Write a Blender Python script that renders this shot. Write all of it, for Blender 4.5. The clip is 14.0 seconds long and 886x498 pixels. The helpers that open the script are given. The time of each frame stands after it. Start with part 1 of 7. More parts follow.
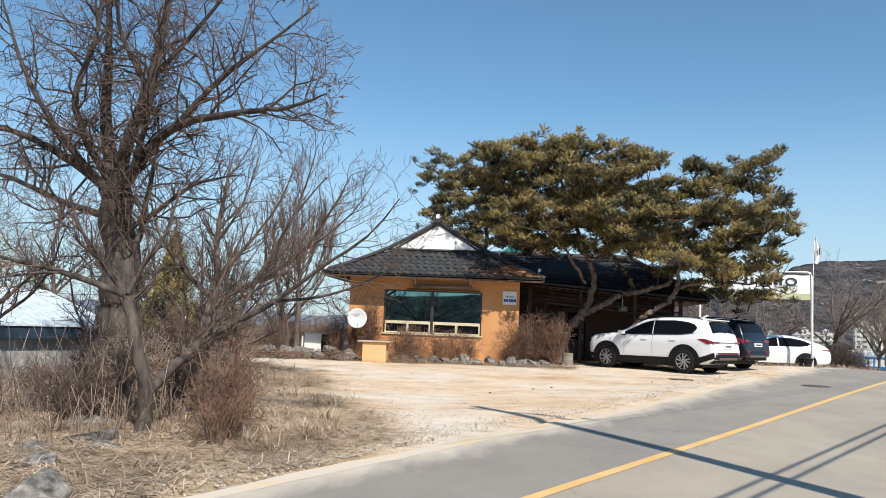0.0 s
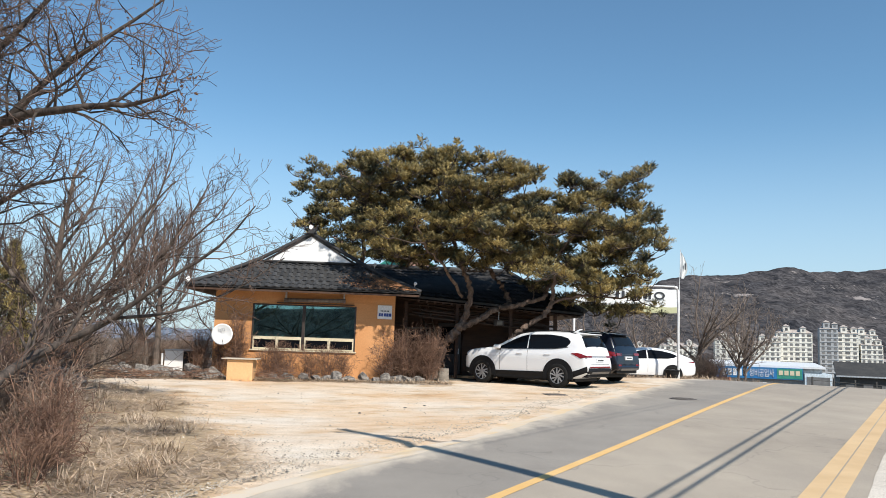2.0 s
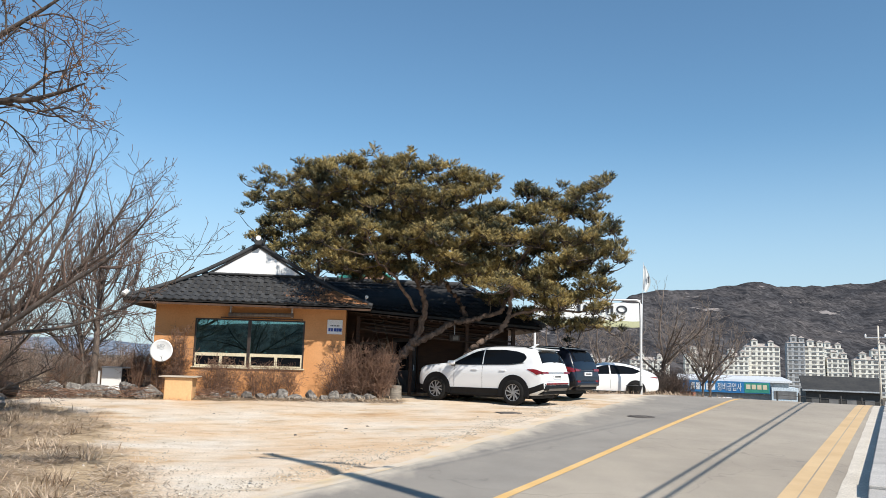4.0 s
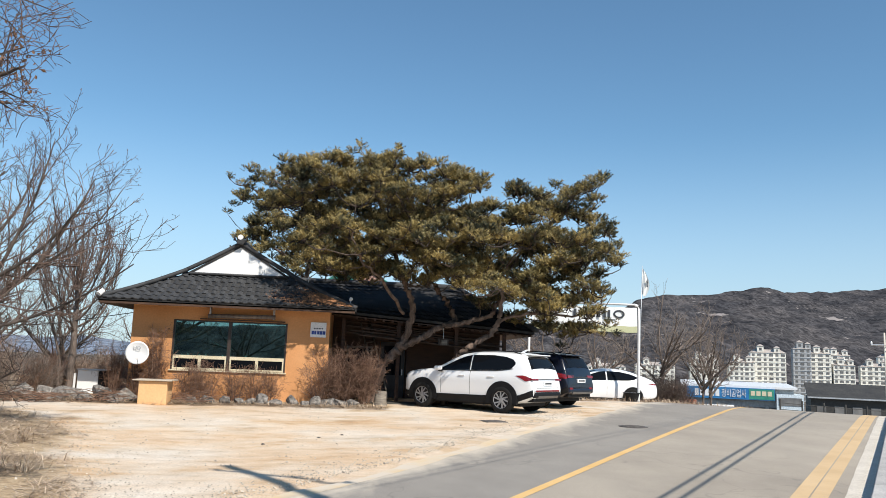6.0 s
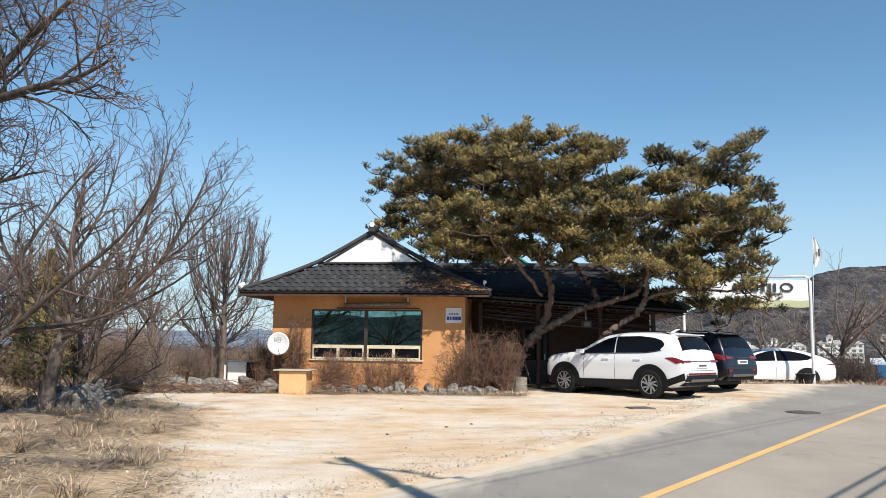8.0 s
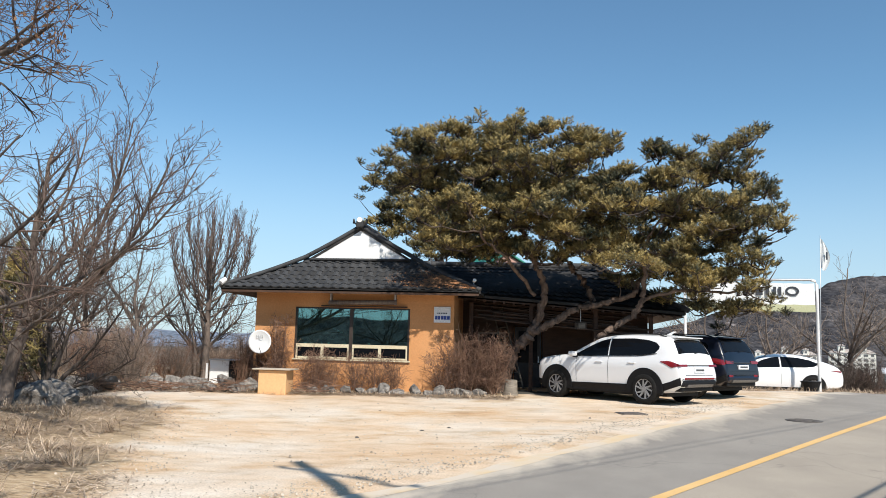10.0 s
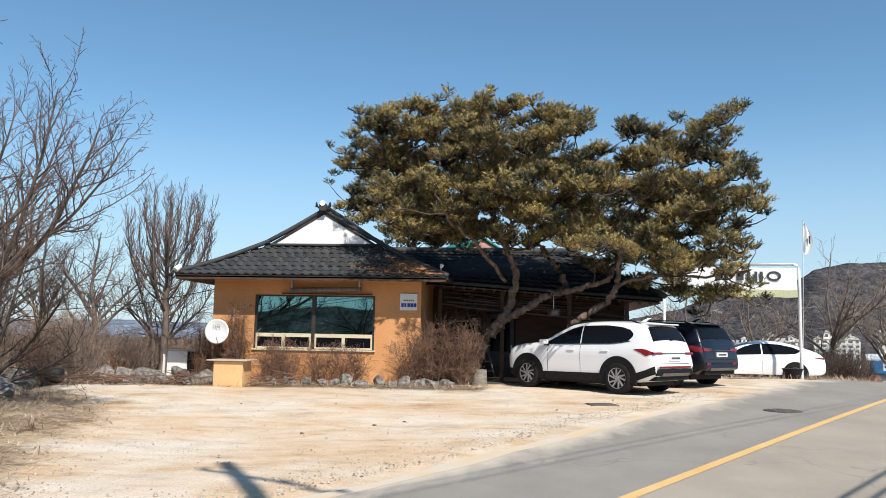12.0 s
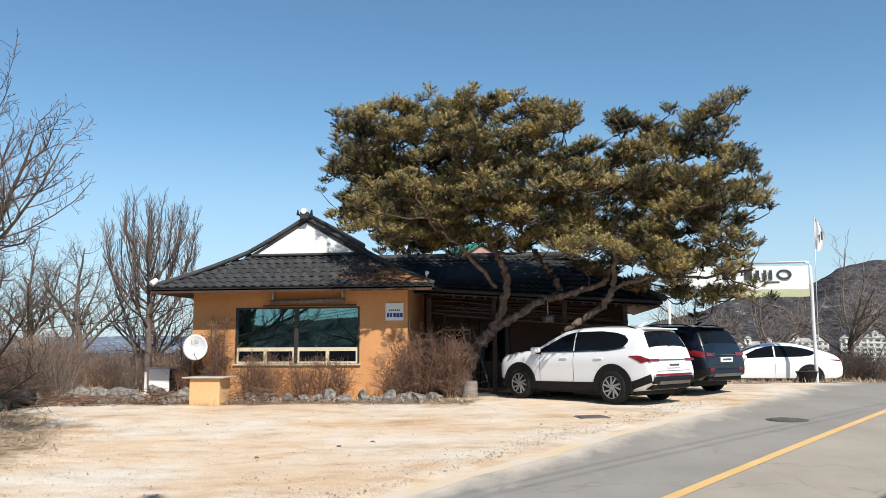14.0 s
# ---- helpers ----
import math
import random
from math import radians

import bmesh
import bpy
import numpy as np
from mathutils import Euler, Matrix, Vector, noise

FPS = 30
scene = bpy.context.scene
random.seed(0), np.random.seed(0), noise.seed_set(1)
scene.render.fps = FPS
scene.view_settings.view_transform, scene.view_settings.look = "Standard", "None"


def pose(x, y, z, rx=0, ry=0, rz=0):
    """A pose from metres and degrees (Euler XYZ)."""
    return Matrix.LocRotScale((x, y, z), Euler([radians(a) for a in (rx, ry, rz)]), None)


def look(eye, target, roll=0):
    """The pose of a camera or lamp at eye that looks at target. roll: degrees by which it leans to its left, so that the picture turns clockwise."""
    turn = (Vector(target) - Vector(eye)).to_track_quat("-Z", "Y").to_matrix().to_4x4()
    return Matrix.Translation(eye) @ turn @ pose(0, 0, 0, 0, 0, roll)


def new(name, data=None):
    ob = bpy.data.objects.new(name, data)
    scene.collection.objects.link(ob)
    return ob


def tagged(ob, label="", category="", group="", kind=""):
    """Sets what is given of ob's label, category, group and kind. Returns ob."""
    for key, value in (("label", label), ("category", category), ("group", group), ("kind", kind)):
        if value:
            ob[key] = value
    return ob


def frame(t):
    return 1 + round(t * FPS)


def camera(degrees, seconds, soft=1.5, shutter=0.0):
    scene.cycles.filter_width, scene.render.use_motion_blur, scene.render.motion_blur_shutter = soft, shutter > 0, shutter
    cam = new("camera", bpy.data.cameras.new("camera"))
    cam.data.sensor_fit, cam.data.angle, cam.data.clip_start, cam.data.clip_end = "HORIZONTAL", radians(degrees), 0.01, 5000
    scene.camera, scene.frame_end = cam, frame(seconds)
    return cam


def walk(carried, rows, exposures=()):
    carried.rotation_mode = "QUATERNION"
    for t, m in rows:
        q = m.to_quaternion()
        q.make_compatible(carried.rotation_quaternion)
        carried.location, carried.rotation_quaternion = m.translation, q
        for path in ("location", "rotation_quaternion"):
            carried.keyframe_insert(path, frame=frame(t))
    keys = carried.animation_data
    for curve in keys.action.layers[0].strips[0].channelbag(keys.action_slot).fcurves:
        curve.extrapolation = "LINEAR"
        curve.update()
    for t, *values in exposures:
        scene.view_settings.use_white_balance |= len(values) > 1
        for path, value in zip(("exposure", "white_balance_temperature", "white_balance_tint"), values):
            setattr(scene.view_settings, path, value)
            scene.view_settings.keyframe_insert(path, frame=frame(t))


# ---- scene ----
cam = camera(59.4, 14.0, soft=0.7)
PATH = [
    (0, (2.132, 0.734, 1.548), (1.974, 2.719, 1.742), 2.3),
    (0.5, (2.109, 0.909, 1.577), (2.052, 2.899, 1.771), 2.5),
    (1, (2.146, 1.072, 1.621), (2.235, 3.058, 1.845), 2.1),
    (1.5, (2.255, 1.317, 1.618), (2.386, 3.3, 1.848), 2.0),
    (2, (2.368, 1.526, 1.641), (2.51, 3.507, 1.878), 1.9),
    (2.5, (2.516, 1.736, 1.669), (2.711, 3.713, 1.898), 1.3),
    (3, (2.726, 2.022, 1.648), (2.988, 3.989, 1.898), 1.5),
    (3.2, (2.801, 2.109, 1.655), (3.044, 4.078, 1.915), 1.6),
    (5.3, (3.490, 2.916, 1.719), (3.670, 4.888, 2.001), 1.9),
    (5.5, (3.556, 2.994, 1.725), (3.724, 4.967, 2.004), 2.0),
    (6, (3.714, 3.242, 1.764), (3.909, 5.212, 2.048), 2.2),
    (6.5, (3.938, 3.482, 1.767), (4.124, 5.453, 2.053), 2.6),
    (7, (4.069, 3.741, 1.739), (4.202, 5.717, 2.019), 2.6),
    (7.5, (4.239, 4.041, 1.764), (4.226, 6.025, 2.02), 0.7),
    (8, (4.439, 4.351, 1.741), (4.233, 6.326, 1.98), 0.7),
    (8.5, (4.615, 4.514, 1.707), (4.335, 6.48, 1.951), 0.8),
    (8.7, (4.665, 4.630, 1.697), (4.411, 6.598, 1.950), 1.2),
    (10.8, (5.122, 5.701, 1.604), (4.907, 7.675, 1.841), 1.6),
    (11, (5.166, 5.804, 1.595), (4.963, 7.781, 1.818), 1.5),
    (11.5, (5.323, 6.052, 1.608), (5.117, 8.028, 1.839), 1.4),
    (12, (5.443, 6.399, 1.646), (5.241, 8.376, 1.868), 1.1),
    (12.5, (5.603, 6.697, 1.653), (5.436, 8.676, 1.885), 0.6),
    (13, (5.848, 6.98, 1.679), (5.645, 8.954, 1.927), 0.8),
    (13.5, (6.026, 7.214, 1.682), (5.808, 9.186, 1.932), 0.3),
    (14, (6.209, 7.49, 1.702), (5.958, 9.459, 1.945), -0.3),
]
walk(cam, [(t, look(eye, target, roll)) for t, eye, target, roll in PATH])

# ---- light ----
SUN_DIR = Vector((0.48, -0.88, 0.0)).normalized()
SUN_EL = radians(46)
world = bpy.data.worlds.new("sky")
scene.world = world
world.use_nodes = True
wn = world.node_tree.nodes
sky = wn.new("ShaderNodeTexSky")
sky.sky_type = "NISHITA"
sky.sun_disc = False
sky.sun_elevation = SUN_EL
sky.sun_rotation = math.atan2(SUN_DIR.x, SUN_DIR.y)
sky.air_density, sky.dust_density, sky.ozone_density = 1.0, 0.15, 3.2
sky.altitude = 400
wn["Background"].inputs["Strength"].default_value = 0.105
wl = world.node_tree.links
geo_w = wn.new("ShaderNodeTexCoord")
sep = wn.new("ShaderNodeSeparateXYZ")
wl.new(geo_w.outputs["Generated"], sep.inputs[0])
low = wn.new("ShaderNodeMapRange")  # pale blue winter haze low over the horizon
low.inputs["From Min"].default_value, low.inputs["From Max"].default_value = 0.30, -0.02
low.inputs["To Min"].default_value, low.inputs["To Max"].default_value = 0.0, 0.8
low.interpolation_type = "SMOOTHSTEP"
wl.new(sep.outputs["Z"], low.inputs["Value"])
clean = wn.new("ShaderNodeMix")
clean.data_type, clean.blend_type = "RGBA", "MULTIPLY"
clean.inputs[0].default_value = 1.0
clean.inputs[7].default_value = (0.86, 1.06, 1.04, 1)
wl.new(sky.outputs["Color"], clean.inputs[6])
hazy = wn.new("ShaderNodeMix")
hazy.data_type = "RGBA"
hazy.inputs[7].default_value = (3.9, 4.85, 5.9, 1)
wl.new(low.outputs["Result"], hazy.inputs[0])
wl.new(clean.outputs[2], hazy.inputs[6])
wl.new(hazy.outputs[2], wn["Background"].inputs["Color"])
sun = new("sun", bpy.data.lights.new("sun", "SUN"))
sun.data.energy, sun.data.angle, sun.data.color = 4.2, radians(0.53), (1.0, 0.94, 0.85)
to_sun = Vector((SUN_DIR.x * math.cos(SUN_EL), SUN_DIR.y * math.cos(SUN_EL), math.sin(SUN_EL)))
sun.matrix_world = look(to_sun * 60, (0, 0, 0))
scene.view_settings.exposure = 0.4


# ---- materials ----
def material(name, rough=0.7, metal=0.0):
    m = bpy.data.materials.new(name)
    m.use_nodes = True
    b = m.node_tree.nodes["Principled BSDF"]
    b.inputs["Roughness"].default_value = rough
    b.inputs["Metallic"].default_value = metal
    return m, m.node_tree, b


def noise_node(nt, scale, detail=6.0, coord="Object", rough=0.6, stretch=None):
    n = nt.nodes.new("ShaderNodeTexNoise")
    n.inputs["Scale"].default_value = scale
    n.inputs["Detail"].default_value = detail
    n.inputs["Roughness"].default_value = rough
    if coord == "Position":
        src = nt.nodes.new("ShaderNodeNewGeometry").outputs["Position"]
    else:
        src = nt.nodes.new("ShaderNodeTexCoord").outputs[coord]
    if stretch:
        mp = nt.nodes.new("ShaderNodeMapping")
        mp.inputs["Scale"].default_value = stretch
        nt.links.new(src, mp.inputs["Vector"])
        src = mp.outputs["Vector"]
    nt.links.new(src, n.inputs["Vector"])
    return n.outputs["Fac"]


def ramp_node(nt, fac, stops):
    r = nt.nodes.new("ShaderNodeValToRGB")
    els = r.color_ramp.elements
    while len(els) < len(stops):
        els.new(0.5)
    for e, (p, c) in zip(els, stops):
        e.position, e.color = p, (*c, 1)
    nt.links.new(fac, r.inputs["Fac"])
    return r.outputs["Color"]


def mix_node(nt, fac, a, b, mode="MIX"):
    m = nt.nodes.new("ShaderNodeMix")
    m.data_type, m.blend_type = "RGBA", mode
    for sock, val in ((m.inputs[0], fac), (m.inputs[6], a), (m.inputs[7], b)):
        if hasattr(val, "is_linked"):
            nt.links.new(val, sock)
        elif isinstance(val, (int, float)):
            sock.default_value = val
        else:
            sock.default_value = (*val, 1)
    return m.outputs[2]


def bump_node(nt, b, height, strength, dist):
    n = nt.nodes.new("ShaderNodeBump")
    n.inputs["Strength"].default_value = strength
    n.inputs["Distance"].default_value = dist
    nt.links.new(height, n.inputs["Height"])
    nt.links.new(n.outputs["Normal"], b.inputs["Normal"])


def surface(name, dark, light, scale=8.0, rough=0.7, metal=0.0, bump=0.3, dist=0.01, fine=60.0, coord="Object",
            stretch=None, island=0.0, random_ob=0.0, low=0.3, high=0.7, coat=0.0, spec=0.5, grain=1.0):
    """Two colours mixed by coarse and fine noise, with relief."""
    m, nt, b = material(name, rough, metal)
    n1 = noise_node(nt, scale, 5, coord, stretch=stretch)
    n2 = noise_node(nt, fine, 4, coord, stretch=stretch)
    col = ramp_node(nt, n1, [(low, dark), (high, light)])
    fc = ramp_node(nt, n2, [(0.3, (0.72, 0.72, 0.72)), (0.7, (1.18, 1.18, 1.18))])
    col = mix_node(nt, grain, col, fc, "MULTIPLY")
    rnd = None
    if island:
        rnd, amount = nt.nodes.new("ShaderNodeNewGeometry").outputs["Random Per Island"], island
    if random_ob:
        rnd, amount = nt.nodes.new("ShaderNodeObjectInfo").outputs["Random"], random_ob
    if rnd is not None:
        rc = ramp_node(nt, rnd, [(0.0, (1 - amount,) * 3), (1.0, (1 + amount,) * 3)])
        col = mix_node(nt, 1.0, col, rc, "MULTIPLY")
    nt.links.new(col, b.inputs["Base Color"])
    b.inputs["Coat Weight"].default_value = coat
    b.inputs["Specular IOR Level"].default_value = spec
    if bump:
        bump_node(nt, b, n2, bump, dist)
    return m


plaster = surface("orange_plaster", (0.565, 0.262, 0.1), (0.645, 0.325, 0.14), 0.9, 0.85, bump=0.3, dist=0.005, fine=22, grain=0.35)
# same orange paint as the walls, made paler for the sunlit box
lit_plaster = surface("sunlit_orange_plaster", (0.68, 0.4, 0.19), (0.74, 0.46, 0.23), 1.2, 0.85, bump=0.3, dist=0.005, fine=22, grain=0.3)
white_paint = surface("white_gable_paint", (0.78, 0.78, 0.76), (0.86, 0.86, 0.85), 1.5, 0.6, bump=0.1, grain=0.2)
roof_tile = surface("dark_roof_tile", (0.032, 0.033, 0.035), (0.075, 0.075, 0.077), 2.2, 0.72, spec=0.3, bump=0.3, dist=0.004, random_ob=0.28, coord="Object")
roof_under = surface("dark_roof_bed", (0.03, 0.03, 0.031), (0.06, 0.058, 0.056), 2.0, 0.9, spec=0.15)
roof_joined = surface("dark_roof_tiles_rear", (0.03, 0.03, 0.032), (0.062, 0.06, 0.058), 2.0, 0.9, island=0.35, spec=0.12)
soffit_wood = surface("brown_soffit_wood", (0.045, 0.022, 0.012), (0.09, 0.045, 0.024), 3.0, 0.7, stretch=(1, 8, 1))
brown_wood = surface("brown_wall_boards", (0.04, 0.02, 0.012), (0.085, 0.04, 0.022), 2.0, 0.75, stretch=(1, 1, 9), island=0.25)
old_wood = surface("weathered_wood", (0.13, 0.11, 0.09), (0.3, 0.26, 0.21), 4.0, 0.85, stretch=(1, 1, 6))
dark_frame = surface("dark_window_frame", (0.022, 0.015, 0.012), (0.05, 0.035, 0.028), 5.0, 0.5, bump=0.1)
cream_frame = surface("cream_sash", (0.62, 0.53, 0.36), (0.72, 0.63, 0.45), 3.0, 0.5, bump=0.1)
# one near-black tone for floor, ceiling and inner wall
interior = surface("dark_interior", (0.05, 0.05, 0.045), (0.09, 0.085, 0.075), 1.0, 0.8)
bark_dark = surface("dark_bark", (0.018, 0.014, 0.012), (0.14, 0.108, 0.088), 7.0, 0.9, bump=0.8, dist=0.02, fine=30, stretch=(1, 1, 0.3))
bark_grey = surface("grey_brown_bark", (0.04, 0.031, 0.026), (0.25, 0.195, 0.16), 6.0, 0.9, bump=0.8, dist=0.02, fine=28, stretch=(1, 1, 0.3))
twig_mat = surface("brown_twigs", (0.048, 0.03, 0.024), (0.2, 0.135, 0.105), 1.2, 0.9, bump=0, fine=9, island=0.35)
twig_pale = surface("pale_twigs", (0.13, 0.1, 0.082), (0.34, 0.27, 0.22), 1.2, 0.9, bump=0, fine=9, island=0.35)
twig_dark = surface("dark_twigs", (0.032, 0.023, 0.019), (0.1, 0.073, 0.057), 1.2, 0.9, bump=0, fine=9, island=0.35)
twig_red = surface("red_brown_twigs", (0.13, 0.068, 0.045), (0.3, 0.18, 0.12), 2.0, 0.9, bump=0, fine=9, island=0.4)
pine_bark = surface("pine_bark", (0.035, 0.025, 0.02), (0.26, 0.18, 0.135), 7.0, 0.9, bump=0.9, dist=0.025, fine=24, stretch=(1, 1, 0.45))
needle_mat = surface("pine_needles", (0.032, 0.037, 0.016), (0.42, 0.315, 0.11), 1.3, 0.62, bump=0, fine=6, island=0.5, coord="Object", low=0.4, high=0.62)
straw_mat = surface("dry_straw", (0.26, 0.18, 0.118), (0.64, 0.505, 0.37), 0.8, 0.85, bump=0, fine=7, island=0.45)
stalk_mat = surface("dry_stalks", (0.17, 0.118, 0.088), (0.46, 0.345, 0.26), 1.0, 0.85, bump=0, fine=8, island=0.45)
rock_mat = surface("grey_rock", (0.04, 0.036, 0.033), (0.36, 0.325, 0.285), 9.0, 0.9, bump=0.9, dist=0.03, fine=14)
pebble_mat = surface("pale_gravel", (0.3, 0.26, 0.21), (0.6, 0.53, 0.44), 4.0, 0.9, bump=0, island=0.35)
white_car = surface("white_car_paint", (0.8, 0.8, 0.8), (0.83, 0.83, 0.83), 1.0, 0.28, bump=0, coat=0.6, grain=0.0)
navy_car = surface("navy_car_paint", (0.004, 0.006, 0.014), (0.006, 0.009, 0.02), 1.0, 0.3, bump=0, coat=0.25, grain=0.0)
black_plastic = surface("black_plastic", (0.005, 0.005, 0.006), (0.01, 0.01, 0.011), 6.0, 0.6, bump=0.1, spec=0.25)
rubber = surface("tyre_rubber", (0.009, 0.009, 0.009), (0.02, 0.019, 0.018), 8.0, 0.85, bump=0.2, spec=0.2)
alloy = surface("alloy_rim", (0.3, 0.3, 0.31), (0.42, 0.42, 0.43), 6.0, 0.35, metal=0.5, bump=0)
silver_trim = surface("silver_trim", (0.12, 0.12, 0.125), (0.18, 0.18, 0.18), 6.0, 0.35, metal=0.6, bump=0)
red_lens = surface("red_lamp_lens", (0.15, 0.007, 0.011), (0.26, 0.012, 0.016), 6.0, 0.15, bump=0, coat=0.5)
plate_white = surface("white_plate", (0.72, 0.72, 0.72), (0.8, 0.8, 0.8), 3.0, 0.4, bump=0)
ink = surface("dark_ink", (0.02, 0.025, 0.035), (0.03, 0.035, 0.045), 3.0, 0.6, bump=0)
blue_ink = surface("navy_ink", (0.02, 0.05, 0.22), (0.03, 0.07, 0.3), 3.0, 0.6, bump=0)
dish_white = surface("white_enamel", (0.74, 0.74, 0.73), (0.82, 0.82, 0.81), 2.0, 0.45, bump=0.05, grain=0.2)
galvanised = surface("galvanised_steel", (0.42, 0.43, 0.44), (0.6, 0.61, 0.62), 5.0, 0.45, metal=0.5, bump=0.1)
pole_white = surface("white_painted_steel", (0.62, 0.62, 0.62), (0.74, 0.74, 0.73), 2.0, 0.5, bump=0.05)
banner_white = surface("white_banner_cloth", (0.7, 0.72, 0.71), (0.78, 0.8, 0.79), 1.0, 0.8, bump=0.1)
banner_green = surface("olive_banner_band", (0.44, 0.45, 0.27), (0.5, 0.5, 0.32), 1.0, 0.8, bump=0.1)
concrete = surface("pale_concrete", (0.56, 0.5, 0.42), (0.68, 0.62, 0.53), 1.2, 0.9, bump=0.3, dist=0.006, fine=40, coord="Position")
kerb_stone = surface("kerb_stone", (0.4, 0.38, 0.355), (0.52, 0.49, 0.455), 2.0, 0.85, bump=0.3, coord="Position", random_ob=0.1)
paver = surface("grey_paver", (0.42, 0.39, 0.36), (0.54, 0.5, 0.46), 3.0, 0.85, bump=0.25, coord="Position", random_ob=0.14)
cast_iron = surface("rusty_cast_iron", (0.07, 0.06, 0.055), (0.16, 0.14, 0.125), 12.0, 0.7, bump=0.4)
apt_white = surface("apartment_paint", (0.74, 0.71, 0.63), (0.84, 0.81, 0.73), 0.06, 0.8, bump=0, fine=0.4)
apt_grey = surface("apartment_grey_paint", (0.36, 0.37, 0.38), (0.48, 0.48, 0.48), 0.06, 0.8, bump=0, fine=0.4)
apt_glass = surface("apartment_window", (0.1, 0.1, 0.1), (0.22, 0.21, 0.2), 0.3, 0.3, bump=0, fine=1, random_ob=0.3)
apt_roof = surface("apartment_roof", (0.36, 0.31, 0.28), (0.46, 0.41, 0.37), 0.1, 0.8, bump=0, fine=0.5)
blue_metal = surface("blue_sign_panel", (0.02, 0.15, 0.36), (0.03, 0.2, 0.44), 0.3, 0.5, bump=0, fine=2)
pale_metal = surface("pale_roof_sheet", (0.55, 0.63, 0.68), (0.68, 0.75, 0.79), 0.4, 0.5, bump=0.1, fine=5)
grey_sheet = surface("grey_plastic_sheet", (0.28, 0.28, 0.28), (0.45, 0.45, 0.44), 0.8, 0.6, bump=0.8, dist=0.06, fine=3)
black_timber = surface("black_house_cladding", (0.03, 0.029, 0.028), (0.06, 0.056, 0.05), 0.6, 0.7, bump=0, fine=4)
green_metal = surface("green_roof_sheet", (0.03, 0.22, 0.16), (0.05, 0.3, 0.22), 0.6, 0.5, bump=0.1, fine=6)
brick_red = surface("pink_brick", (0.42, 0.24, 0.19), (0.55, 0.34, 0.28), 2.0, 0.85, bump=0.3)
cable_black = surface("black_cable", (0.015, 0.015, 0.015), (0.03, 0.03, 0.03), 2.0, 0.6, bump=0)
terracotta = surface("rust_brown_panel", (0.2, 0.07, 0.04), (0.32, 0.12, 0.07), 1.0, 0.7, bump=0)
leaf_rust = surface("rust_needles", (0.2, 0.085, 0.035), (0.36, 0.17, 0.075), 1.0, 0.85, bump=0, fine=5, island=0.4)
leaf_dry = surface("dry_leaves", (0.12, 0.06, 0.03), (0.26, 0.14, 0.07), 1.0, 0.8, bump=0, fine=5, island=0.4)


def yellow_paint(name, dark, light):
    m, nt, b = material(name, 0.8)
    n1 = noise_node(nt, 1.1, 4, "Position")
    n2 = noise_node(nt, 34, 5, "Position")
    col = ramp_node(nt, n1, [(0.3, dark), (0.7, light)])
    worn = ramp_node(nt, n2, [(0.62, (0, 0, 0)), (0.72, (0.8, 0.8, 0.8))])
    nt.links.new(mix_node(nt, worn, col, (0.36, 0.33, 0.29)), b.inputs["Base Color"])
    bump_node(nt, b, n2, 0.2, 0.004)
    return m


